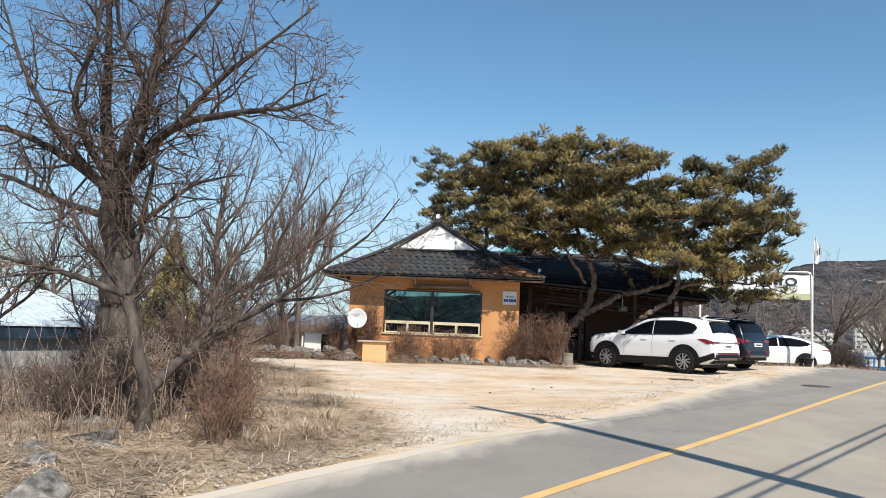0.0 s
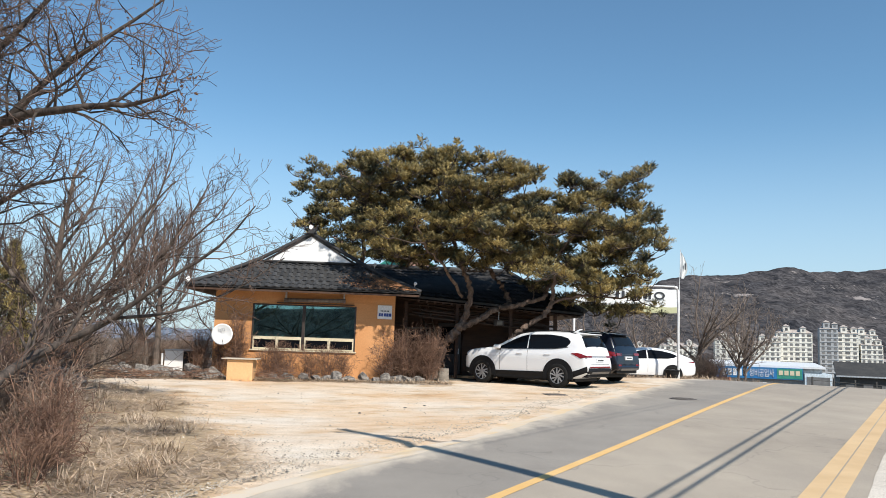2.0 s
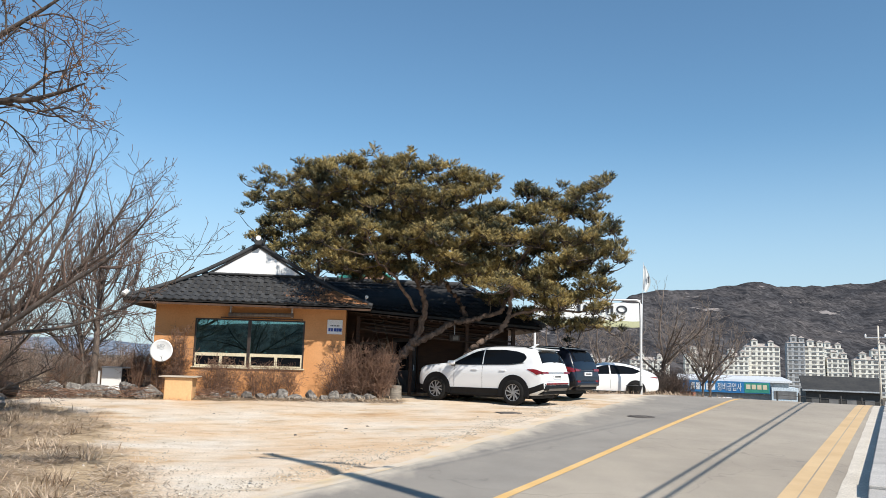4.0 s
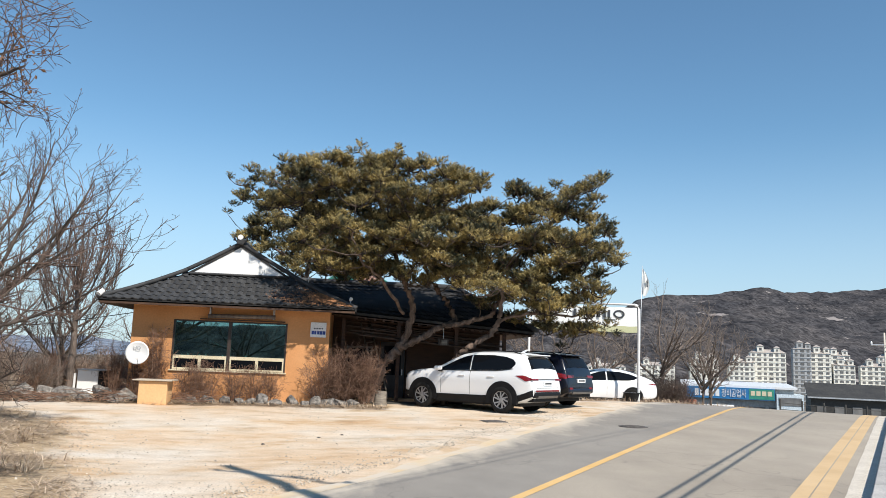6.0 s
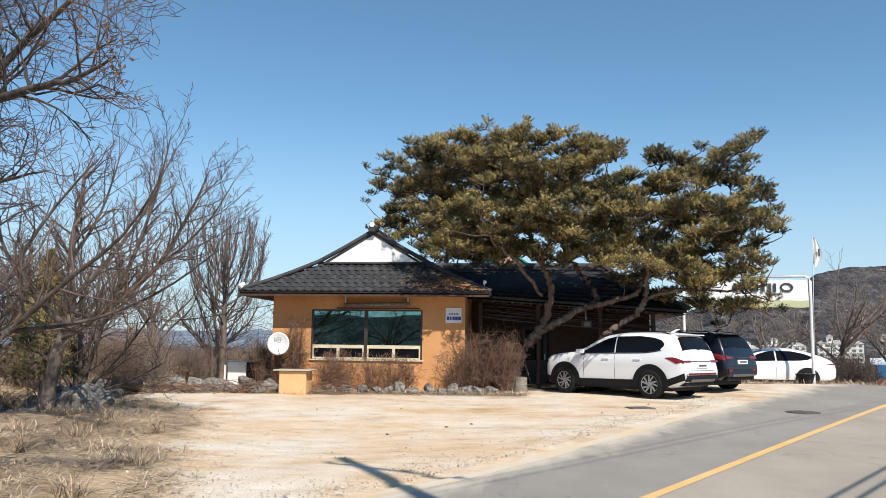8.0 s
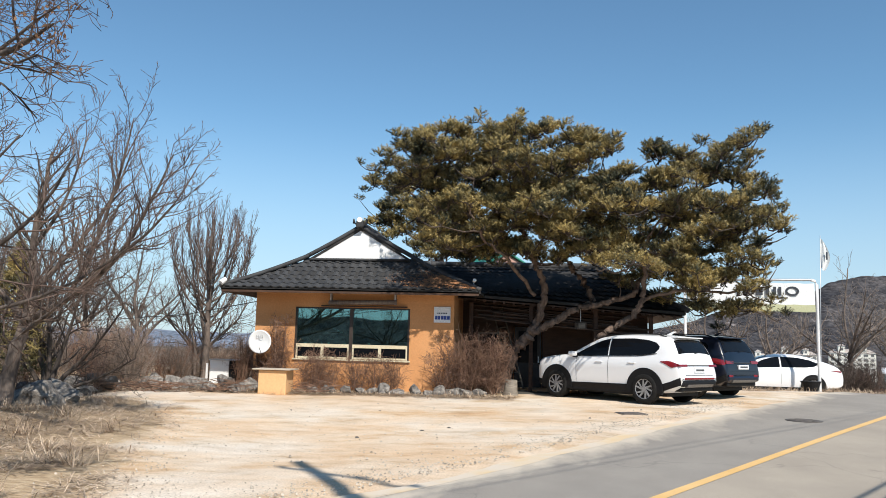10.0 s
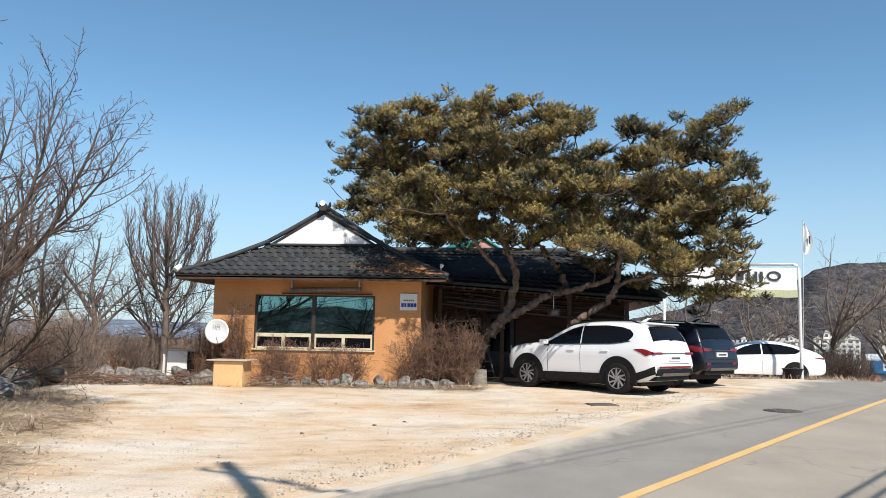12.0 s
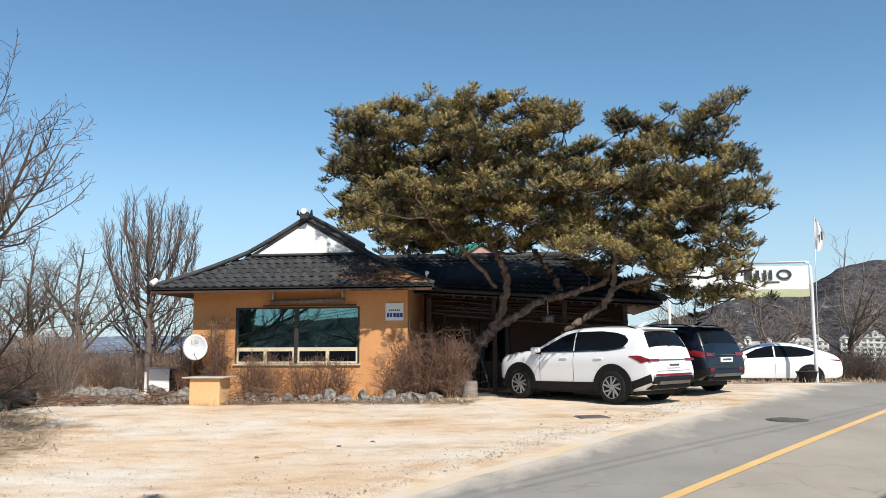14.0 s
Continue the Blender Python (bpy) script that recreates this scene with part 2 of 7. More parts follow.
def asphalt_material():
    m, nt, b = material("bleached_asphalt", 0.88)
    big = noise_node(nt, 0.25, 4, "Position")
    streak = noise_node(nt, 0.9, 5, "Position", stretch=(0.9, 0.55, 1))
    fine = noise_node(nt, 90, 3, "Position")
    col = ramp_node(nt, big, [(0.3, (0.3, 0.265, 0.222)), (0.7, (0.375, 0.335, 0.282))])
    st = ramp_node(nt, streak, [(0.35, (0.9, 0.9, 0.9)), (0.65, (1.06, 1.06, 1.05))])
    col = mix_node(nt, 1.0, col, st, "MULTIPLY")
    fc = ramp_node(nt, fine, [(0.3, (0.75, 0.75, 0.75)), (0.7, (1.2, 1.2, 1.2))])
    col = mix_node(nt, 0.8, col, fc, "MULTIPLY")
    lane = nt.nodes.new("ShaderNodeAttribute")  # the near lane was laid earlier and has bleached more
    lane.attribute_name = "lane"
    col = mix_node(nt, 1.0, col, ramp_node(nt, lane.outputs["Fac"], [(0.35, (0.84, 0.85, 0.88)), (0.65, (1.12, 1.08, 1.03))]), "MULTIPLY")
    vor = nt.nodes.new("ShaderNodeTexVoronoi")
    vor.feature = "DISTANCE_TO_EDGE"
    vor.inputs["Scale"].default_value = 0.22
    warp = nt.nodes.new("ShaderNodeTexNoise")
    warp.inputs["Scale"].default_value = 1.4
    geo = nt.nodes.new("ShaderNodeNewGeometry")
    add = nt.nodes.new("ShaderNodeVectorMath")
    nt.links.new(geo.outputs["Position"], add.inputs[0])
    nt.links.new(geo.outputs["Position"], warp.inputs["Vector"])
    nt.links.new(warp.outputs["Color"], add.inputs[1])
    nt.links.new(add.outputs[0], vor.inputs["Vector"])
    crack = ramp_node(nt, vor.outputs["Distance"], [(0.0, (1, 1, 1)), (0.004, (0, 0, 0))])
    col = mix_node(nt, mix_node(nt, 1.0, crack, (0.35, 0.35, 0.35), "MULTIPLY"), col, (0.1, 0.095, 0.09))
    at = nt.nodes.new("ShaderNodeAttribute")
    at.attribute_name = "dust"
    sm = nt.nodes.new("ShaderNodeMath")
    sm.operation = "MULTIPLY_ADD"
    sm.inputs[1].default_value, sm.inputs[2].default_value = 1.6, -0.8
    nt.links.new(noise_node(nt, 1.2, 6, "Position", stretch=(1.4, 0.5, 1)), sm.inputs[0])
    add2 = nt.nodes.new("ShaderNodeMath")
    nt.links.new(at.outputs["Fac"], add2.inputs[0])
    nt.links.new(sm.outputs[0], add2.inputs[1])
    dust = ramp_node(nt, add2.outputs[0], [(0.35, (0, 0, 0)), (0.95, (0.9, 0.9, 0.9))])
    col = mix_node(nt, dust, col, (0.6, 0.52, 0.415))
    nt.links.new(col, b.inputs["Base Color"])
    bump_node(nt, b, fine, 0.35, 0.006)
    return m


def ground_material():
    """Pale trodden dirt, dry grass where the mesh attribute says so, brown scrub far off."""
    m, nt, b = material("dirt_and_dry_grass", 0.95)
    big = noise_node(nt, 0.22, 5, "Position")
    mid = noise_node(nt, 1.7, 6, "Position", stretch=(0.7, 1.2, 1))
    fine = noise_node(nt, 40, 4, "Position")
    patch_n = noise_node(nt, 0.55, 5, "Position", rough=0.7, stretch=(0.6, 1.0, 1))
    dirt = ramp_node(nt, big, [(0.36, (0.6, 0.44, 0.295)), (0.47, (0.655, 0.53, 0.4)), (0.6, (0.66, 0.59, 0.5))])
    dirt = mix_node(nt, 1.0, dirt, ramp_node(nt, patch_n, [(0.36, (0.86, 0.74, 0.6)), (0.47, (1.0, 0.98, 0.95)), (0.6, (1.02, 1.04, 1.07))]), "MULTIPLY")
    d2 = ramp_node(nt, mid, [(0.28, (0.74, 0.68, 0.6)), (0.45, (0.96, 0.94, 0.92)), (0.65, (1.07, 1.07, 1.07))])
    dirt = mix_node(nt, 1.0, dirt, d2, "MULTIPLY")
    g_n = noise_node(nt, 9, 6, "Position", stretch=(0.5, 1.6, 1))
    grass = ramp_node(nt, g_n, [(0.3, (0.26, 0.18, 0.105)), (0.5, (0.44, 0.33, 0.21)), (0.7, (0.56, 0.44, 0.3))])
    at = nt.nodes.new("ShaderNodeAttribute")
    at.attribute_name = "grass"
    edge = nt.nodes.new("ShaderNodeMath")
    edge.operation = "ADD"
    nt.links.new(at.outputs["Fac"], edge.inputs[0])
    shift = nt.nodes.new("ShaderNodeMath")
    shift.operation = "MULTIPLY_ADD"
    shift.inputs[1].default_value, shift.inputs[2].default_value = 1.3, -0.65
    nt.links.new(mid, shift.inputs[0])
    nt.links.new(shift.outputs[0], edge.inputs[1])
    fac = ramp_node(nt, edge.outputs[0], [(0.3, (0, 0, 0)), (0.62, (1, 1, 1))])
    col = mix_node(nt, fac, dirt, grass)
    at2 = nt.nodes.new("ShaderNodeAttribute")
    at2.attribute_name = "far"
    scrub = ramp_node(nt, noise_node(nt, 0.03, 6, "Position"), [(0.35, (0.07, 0.065, 0.055)), (0.6, (0.17, 0.14, 0.11))])
    col = mix_node(nt, at2.outputs["Fac"], col, scrub)
    fc = ramp_node(nt, fine, [(0.3, (0.76, 0.75, 0.74)), (0.5, (1.0, 1.0, 1.0)), (0.7, (1.14, 1.14, 1.14))])
    col = mix_node(nt, 1.0, col, fc, "MULTIPLY")
    grit = ramp_node(nt, noise_node(nt, 13, 5, "Position", rough=0.75), [(0.3, (0.62, 0.58, 0.54)), (0.42, (1, 1, 1))])
    col = mix_node(nt, 0.4, col, grit, "MULTIPLY")
    nt.links.new(col, b.inputs["Base Color"])
    b.inputs["Specular IOR Level"].default_value = 0.15
    bump_node(nt, b, mid, 0.35, 0.05)
    return m


def mountain_material(name, dark, light, rocky):
    """Winter woods: soft stands of differing tone, single crowns as fine grain, pale outcrops."""
    m, nt, b = material(name, 0.95)
    col = ramp_node(nt, noise_node(nt, 0.007, 5, "Position"), [(0.35, dark), (0.65, light)])
    stand = ramp_node(nt, noise_node(nt, 0.03, 7, "Position", rough=0.75, stretch=(1, 0.12, 1.2)), [(0.36, (0.5, 0.52, 0.55)), (0.62, (1.35, 1.28, 1.22))])
    col = mix_node(nt, 1.0, col, stand, "MULTIPLY")
    crowns = ramp_node(nt, noise_node(nt, 0.16, 4, "Position", rough=0.7, stretch=(1, 0.1, 1.3)), [(0.36, (0.45, 0.45, 0.46)), (0.64, (1.6, 1.58, 1.55))])
    col = mix_node(nt, 1.0, col, crowns, "MULTIPLY")
    if rocky:
        n3 = noise_node(nt, 0.012, 7, "Position", stretch=(1.0, 0.25, 2.2), rough=0.65)
        rk = ramp_node(nt, n3, [(0.635, (0, 0, 0)), (0.665, (0.85, 0.85, 0.85))])
        col = mix_node(nt, rk, col, (0.36, 0.32, 0.3))
    nt.links.new(col, b.inputs["Base Color"])
    b.inputs["Specular IOR Level"].default_value = 0.0
    return m


def glass_material(name, tint, rough=0.03):
    m, nt, b = material(name, rough)
    b.inputs["Base Color"].default_value = (*tint, 1)
    b.inputs["Specular IOR Level"].default_value = 0.14
    return m


def clear_glass(name, tint):
    """Half-silvered tinted pane: part mirror, part see-through."""
    m, nt, b = material(name, 0.02)
    nt.nodes.remove(b)
    clear, gloss, mix = nt.nodes.new("ShaderNodeBsdfTransparent"), nt.nodes.new("ShaderNodeBsdfGlossy"), nt.nodes.new("ShaderNodeMixShader")
    clear.inputs["Color"].default_value = (0.35, 0.55, 0.54, 1)
    gloss.inputs["Color"].default_value = (*tint, 1)
    gloss.inputs["Roughness"].default_value = 0.015
    mix.inputs[0].default_value = 0.42
    nt.links.new(clear.outputs[0], mix.inputs[1])
    nt.links.new(gloss.outputs[0], mix.inputs[2])
    nt.links.new(mix.outputs[0], nt.nodes["Material Output"].inputs["Surface"])
    return m


yellow = yellow_paint("worn_yellow_road_paint", (0.68, 0.41, 0.14), (0.74, 0.49, 0.21))
pale_yellow = yellow_paint("faded_yellow_road_paint", (0.56, 0.38, 0.2), (0.66, 0.47, 0.26))
asphalt = asphalt_material()
ground_mat = ground_material()
# slight blue of distance haze is mixed into these wood tones
mountain_mat = mountain_material("wooded_mountain", (0.046, 0.048, 0.055), (0.088, 0.085, 0.088), True)
# distance haze put into the colour: pale blue base, no fog
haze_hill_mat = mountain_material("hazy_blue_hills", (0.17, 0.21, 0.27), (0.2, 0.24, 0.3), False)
tinted_glass = glass_material("tinted_car_glass", (0.006, 0.007, 0.009))
window_glass = clear_glass("teal_window_glass", (0.42, 0.72, 0.72))


# ---- mesh helpers ----
def mesh_object(name, bm, mat, smooth=False):
    me = bpy.data.meshes.new(name)
    bm.to_mesh(me)
    bm.free()
    me.materials.append(mat)
    if smooth:
        me.shade_smooth()
    return new(name, me)


def raw_object(name, verts, faces, mat, smooth=False):
    me = bpy.data.meshes.new(name)
    me.from_pydata(verts, [], faces)
    me.materials.append(mat)
    if smooth:
        me.shade_smooth()
    return new(name, me)


def thing(name, at, label, category, group="", kind="", turn=0.0):
    ob = new(name)
    ob.empty_display_size = 0.2
    ob.matrix_world = pose(*at, 0, 0, turn)
    return tagged(ob, label, category, group, kind)


def adopt(ob, parent, label=""):
    ob.parent = parent
    if label:
        ob["label"] = label
    return ob


def part(name, bm, mat, parent, label="", smooth=False):
    return adopt(mesh_object(name, bm, mat, smooth), parent, label)


def box(bm, x0, x1, y0, y1, z0, z1, bevel=0.0, turn=None):
    vs = [bm.verts.new((x, y, z)) for x in (x0, x1) for y in (y0, y1) for z in (z0, z1)]
    idx = ((0, 1, 3, 2), (4, 6, 7, 5), (0, 4, 5, 1), (2, 3, 7, 6), (0, 2, 6, 4), (1, 5, 7, 3))
    fs = [bm.faces.new([vs[i] for i in f]) for f in idx]
    if bevel:
        es = list({e for f in fs for e in f.edges})
        bmesh.ops.bevel(bm, geom=es, offset=bevel, segments=2, affect="EDGES", profile=0.5)
    if turn is not None:
        bmesh.ops.transform(bm, matrix=turn, verts=vs if not bevel else bm.verts)
    return bm


def box_bm(*a, bevel=0.0):
    return box(bmesh.new(), *a, bevel=bevel)


def cyl(bm, p0, p1, r0, r1=None, sides=12, caps=True):
    p0, p1 = Vector(p0), Vector(p1)
    r1 = r0 if r1 is None else r1
    q = (p1 - p0).to_track_quat("Z", "Y")
    rings = []
    for p, r in ((p0, r0), (p1, r1)):
        rings.append([bm.verts.new(p + q @ Vector((r * math.cos(a), r * math.sin(a), 0)))
                      for a in (2 * math.pi * i / sides for i in range(sides))])
    for i in range(sides):
        j = (i + 1) % sides
        bm.faces.new((rings[0][i], rings[0][j], rings[1][j], rings[1][i]))
    if caps:
        bm.faces.new(rings[0][::-1])
        bm.faces.new(rings[1])
    return bm


def slab(bm, corners, down=0.08):
    """A plate with the given upper corners, with thickness below."""
    top = [bm.verts.new(c) for c in corners]
    bot = [bm.verts.new((c[0], c[1], c[2] - down)) for c in corners]
    bm.faces.new(top)
    bm.faces.new(bot[::-1])
    for i in range(len(top)):
        j = (i + 1) % len(top)
        bm.faces.new((top[i], bot[i], bot[j], top[j]))
    return bm


class Tubes:
    """Gathers many tapered tubes into one mesh."""

    def __init__(self):
        self.v, self.f = [], []

    def add(self, pts, radii, sides):
        base = len(self.v)
        n = len(pts)
        for i in range(n):
            d = (pts[min(i + 1, n - 1)] - pts[max(i - 1, 0)])
            if d.length < 1e-6:
                d = Vector((0, 0, 1))
            d.normalize()
            a = d.orthogonal().normalized()
            b = d.cross(a)
            for k in range(sides):
                ang = 2 * math.pi * k / sides
                self.v.append(tuple(pts[i] + (a * math.cos(ang) + b * math.sin(ang)) * radii[i]))
        for i in range(n - 1):
            for k in range(sides):
                k2 = (k + 1) % sides
                o = base + i * sides
                self.f.append((o + k, o + k2, o + sides + k2, o + sides + k))
        self.f.append(tuple(base + (n - 1) * sides + k for k in range(sides)))

    def make(self, name, mat, parent=None, label="", smooth=True):
        ob = raw_object(name, self.v, self.f, mat, smooth)
        if parent is not None:
            adopt(ob, parent, label)
        return ob


def smooth01(a, b, v):
    t = min(1.0, max(0.0, (v - a) / (b - a)))
    return t * t * (3 - 2 * t)


# ---- ground ----
def along(x, y):
    return (x - 2.46) * 0.551 + (y - 8.3) * 0.835


def across(x, y):
    return (x - 2.46) * 0.835 - (y - 8.3) * 0.551


def settle(d, bend, steep):
    """Drop of a slope that bends over gently and then runs straight down."""
    if d <= 0:
        return 0.0
    d0 = steep / (2 * bend)
    return bend * d * d if d < d0 else bend * d0 * d0 + steep * (d - d0)


def gz(x, y):
    z = -0.236 + 0.00767 * max(-30, min(40, x)) + 0.02055 * max(-40, min(36, y))
    z -= 0.16 * math.exp(-((x - 1.5) ** 2 / 14 + (y - 18) ** 2 / 20))
    w = smooth01(-9.0, -5.5, across(x, y))
    drop = settle(along(x, y) - 21.5 - 2.4 * smooth01(-6.0, -2.8, across(x, y)), 0.0065, 0.09) * w
    z -= 1.2 * smooth01(-5.5, -10.0, x) * smooth01(27.0, 22.0, y)  # the plot to the west lies lower
    drop = max(drop, settle(y - 40, 0.006, 0.09), settle(-x - 17, 0.006, 0.07))
    return max(z - drop, -16.0 - 0.001 * max(0, y))


def left_edge(y):
    return -0.34 + 0.615 * (y - 7.8)


def right_edge(y):
    return 8.32 + 0.745 * (y - 11.03)


def gutter_edge(y):
    return right_edge(y) + float(np.interp(y, (8, 12, 28), (0.22, 0.17, 0.0))) + 0.04 * noise.noise((y * 0.9, 3, 0)) + 0.02 * noise.noise((y * 2.3, 1, 0))


def kerb_line(y):
    return 9.75 + 0.735 * (y - 12.13)


def centre_line(y):
    return 2.46 + 0.662 * (y - 8.3) + 0.0012 * max(0, y - 19) ** 2


def grass_border(y):
    ys = (-20, 6, 9.5, 11.6, 13.6, 16.8, 19.5, 22.7, 26.0)
    xs = (-18, -1.6, 0.3, 0.75, 0.25, -1.3, -1.9, -4.0, -9.0)
    return float(np.interp(y, ys, xs))


def spread(stops):
    out = []
    for a, b, n in stops:
        out += list(np.linspace(a, b, n, endpoint=False))
    return out + [stops[-1][1]]


def build_ground():
    xs = spread([(-4500, -300, 14), (-300, -40, 16), (-40, -14, 26), (-14, 24, 150), (24, 60, 36), (60, 300, 20), (300, 4500, 14)])
    ys = spread([(-4500, -300, 12), (-300, -20, 14), (-20, 2, 22), (2, 40, 150), (40, 90, 40), (90, 400, 24), (400, 4500, 14)])
    verts, grass, far = [], [], []
    for y in ys:
        for x in xs:
            bump = 0.03 * noise.noise((x * 0.5, y * 0.5, 0)) + 0.012 * noise.noise((x * 2.1, y * 2.1, 3)) if abs(x) < 60 and abs(y) < 90 else 0
            mound = 0.0
            d = grass_border(y) - x
            if -15 < x and 4 < y < 27:
                mound = 0.1 * smooth01(0.3, 3.5, d)
            if left_edge(y) - 0.7 < x < kerb_line(y) + 4:
                bump = -0.03
            verts.append((x, y, gz(x, y) + bump + mound))
            g = smooth01(-0.8, 0.8, d)
            if y > 26:
                g = max(g, smooth01(26.0, 26.6, y) * smooth01(5.2, 4.2, x) * 0.8)
            if across(x, y) > 7:
                g = 1.0
            grass.append(g)
            far.append(smooth01(40, 75, math.hypot(x, y - 15)))
    nx = len(xs)
    faces = [(j * nx + i, j * nx + i + 1, (j + 1) * nx + i + 1, (j + 1) * nx + i)
             for j in range(len(ys) - 1) for i in range(nx - 1)]
    ob = raw_object("ground", verts, faces, ground_mat, True)
    for key, vals in (("grass", grass), ("far", far)):
        ob.data.attributes.new(key, "FLOAT", "POINT").data.foreach_set("value", vals)
    return tagged(ob, "pale trodden dirt lot with dry grass verge", "ground", kind="structure")


def ribbon(name, left, right, y0, y1, lift, mat, step=0.4, cols=1):
    verts, faces = [], []
    n = int((y1 - y0) / step)
    for i in range(n + 1):
        y = y0 + (y1 - y0) * i / n
        for c in range(cols + 1):
            x = left(y) + (right(y) - left(y)) * c / cols
            verts.append((x, y, gz(x, y) + lift))
    w = cols + 1
    for i in range(n):
        for c in range(cols):
            faces.append((i * w + c, i * w + c + 1, (i + 1) * w + c + 1, (i + 1) * w + c))
    return raw_object(name, verts, faces, mat, True)


build_ground()
def ragged(y):
    return left_edge(y) + 0.12 * noise.noise((y * 0.9, 0, 0)) + 0.05 * noise.noise((y * 4, 5, 0))


road = ribbon("road", ragged, gutter_edge, -30, 110, 0.004, asphalt, 0.3, 16)
road.data.attributes.new("dust", "FLOAT", "POINT").data.foreach_set("value", [(0.9, 0.5, 0.2, 0.05)[i % 17] if i % 17 < 4 else 0.0 for i in range(len(road.data.vertices))])
road.data.attributes.new("lane", "FLOAT", "POINT").data.foreach_set("value", [0.5 + max(-0.5, min(0.5, 1.2 * (v.co.x - centre_line(v.co.y)))) for v in road.data.vertices])
tagged(road, "sun-bleached grey asphalt road rising to a crest", "road", kind="structure")
tagged(ribbon("road_marking", lambda y: centre_line(y) - 0.085, lambda y: centre_line(y) + 0.085, -30, 60, 0.009, yellow),
       "worn yellow centre line on asphalt", "road line", kind="structure")
for off, wid in ((-0.62, 0.26), (-0.335, 0.26)):
    tagged(ribbon("road_marking", lambda y: right_edge(y) + off, lambda y: right_edge(y) + off + wid, -30, 60, 0.009, pale_yellow),
           "worn yellow double edge line on asphalt", "road line", kind="structure")


def faint_yellow():
    m, nt, b = material("dusty_yellow_edge_line", 0.9)
    n = noise_node(nt, 1.3, 6, "Position")
    col = ramp_node(nt, n, [(0.46, (0.63, 0.54, 0.43)), (0.66, (0.66, 0.5, 0.3))])
    nt.links.new(col, b.inputs["Base Color"])
    return m


tagged(ribbon("shoulder", lambda y: ragged(y) - 0.3 + 0.14 * noise.noise((y * 0.7, 9, 0)) + 0.06 * noise.noise((y * 3, 2, 0)), lambda y: ragged(y) + 0.02, -30, 24, 0.0065, faint_yellow(), 0.3, 2),
       "dusty shoulder with a faded yellow edge line", "road edge", kind="structure")
tagged(ribbon("gutter", gutter_edge, kerb_line, -30, 60, 0.007, concrete, 0.2, 2), "pale concrete gutter strip beside the kerb", "gutter", kind="structure")


# ---- house ----
awning_cloth = surface("faded_awning_cloth", (0.13, 0.1, 0.085), (0.24, 0.195, 0.165), 3.0, 0.8, stretch=(6, 1, 1))


def roof_point(u, v):
    """Front slope: u from 0 at the left hip to 1 at the right, v from 0 at the eave to 1 at the gable foot."""
    x0, x1 = -4.0 + 2.2 * v, 3.5 - 2.2 * v
    return Vector((x0 + (x1 - x0) * u, 26.8 + 1.5 * v, 3.2 + 0.85 * v + 0.15 * v * v))


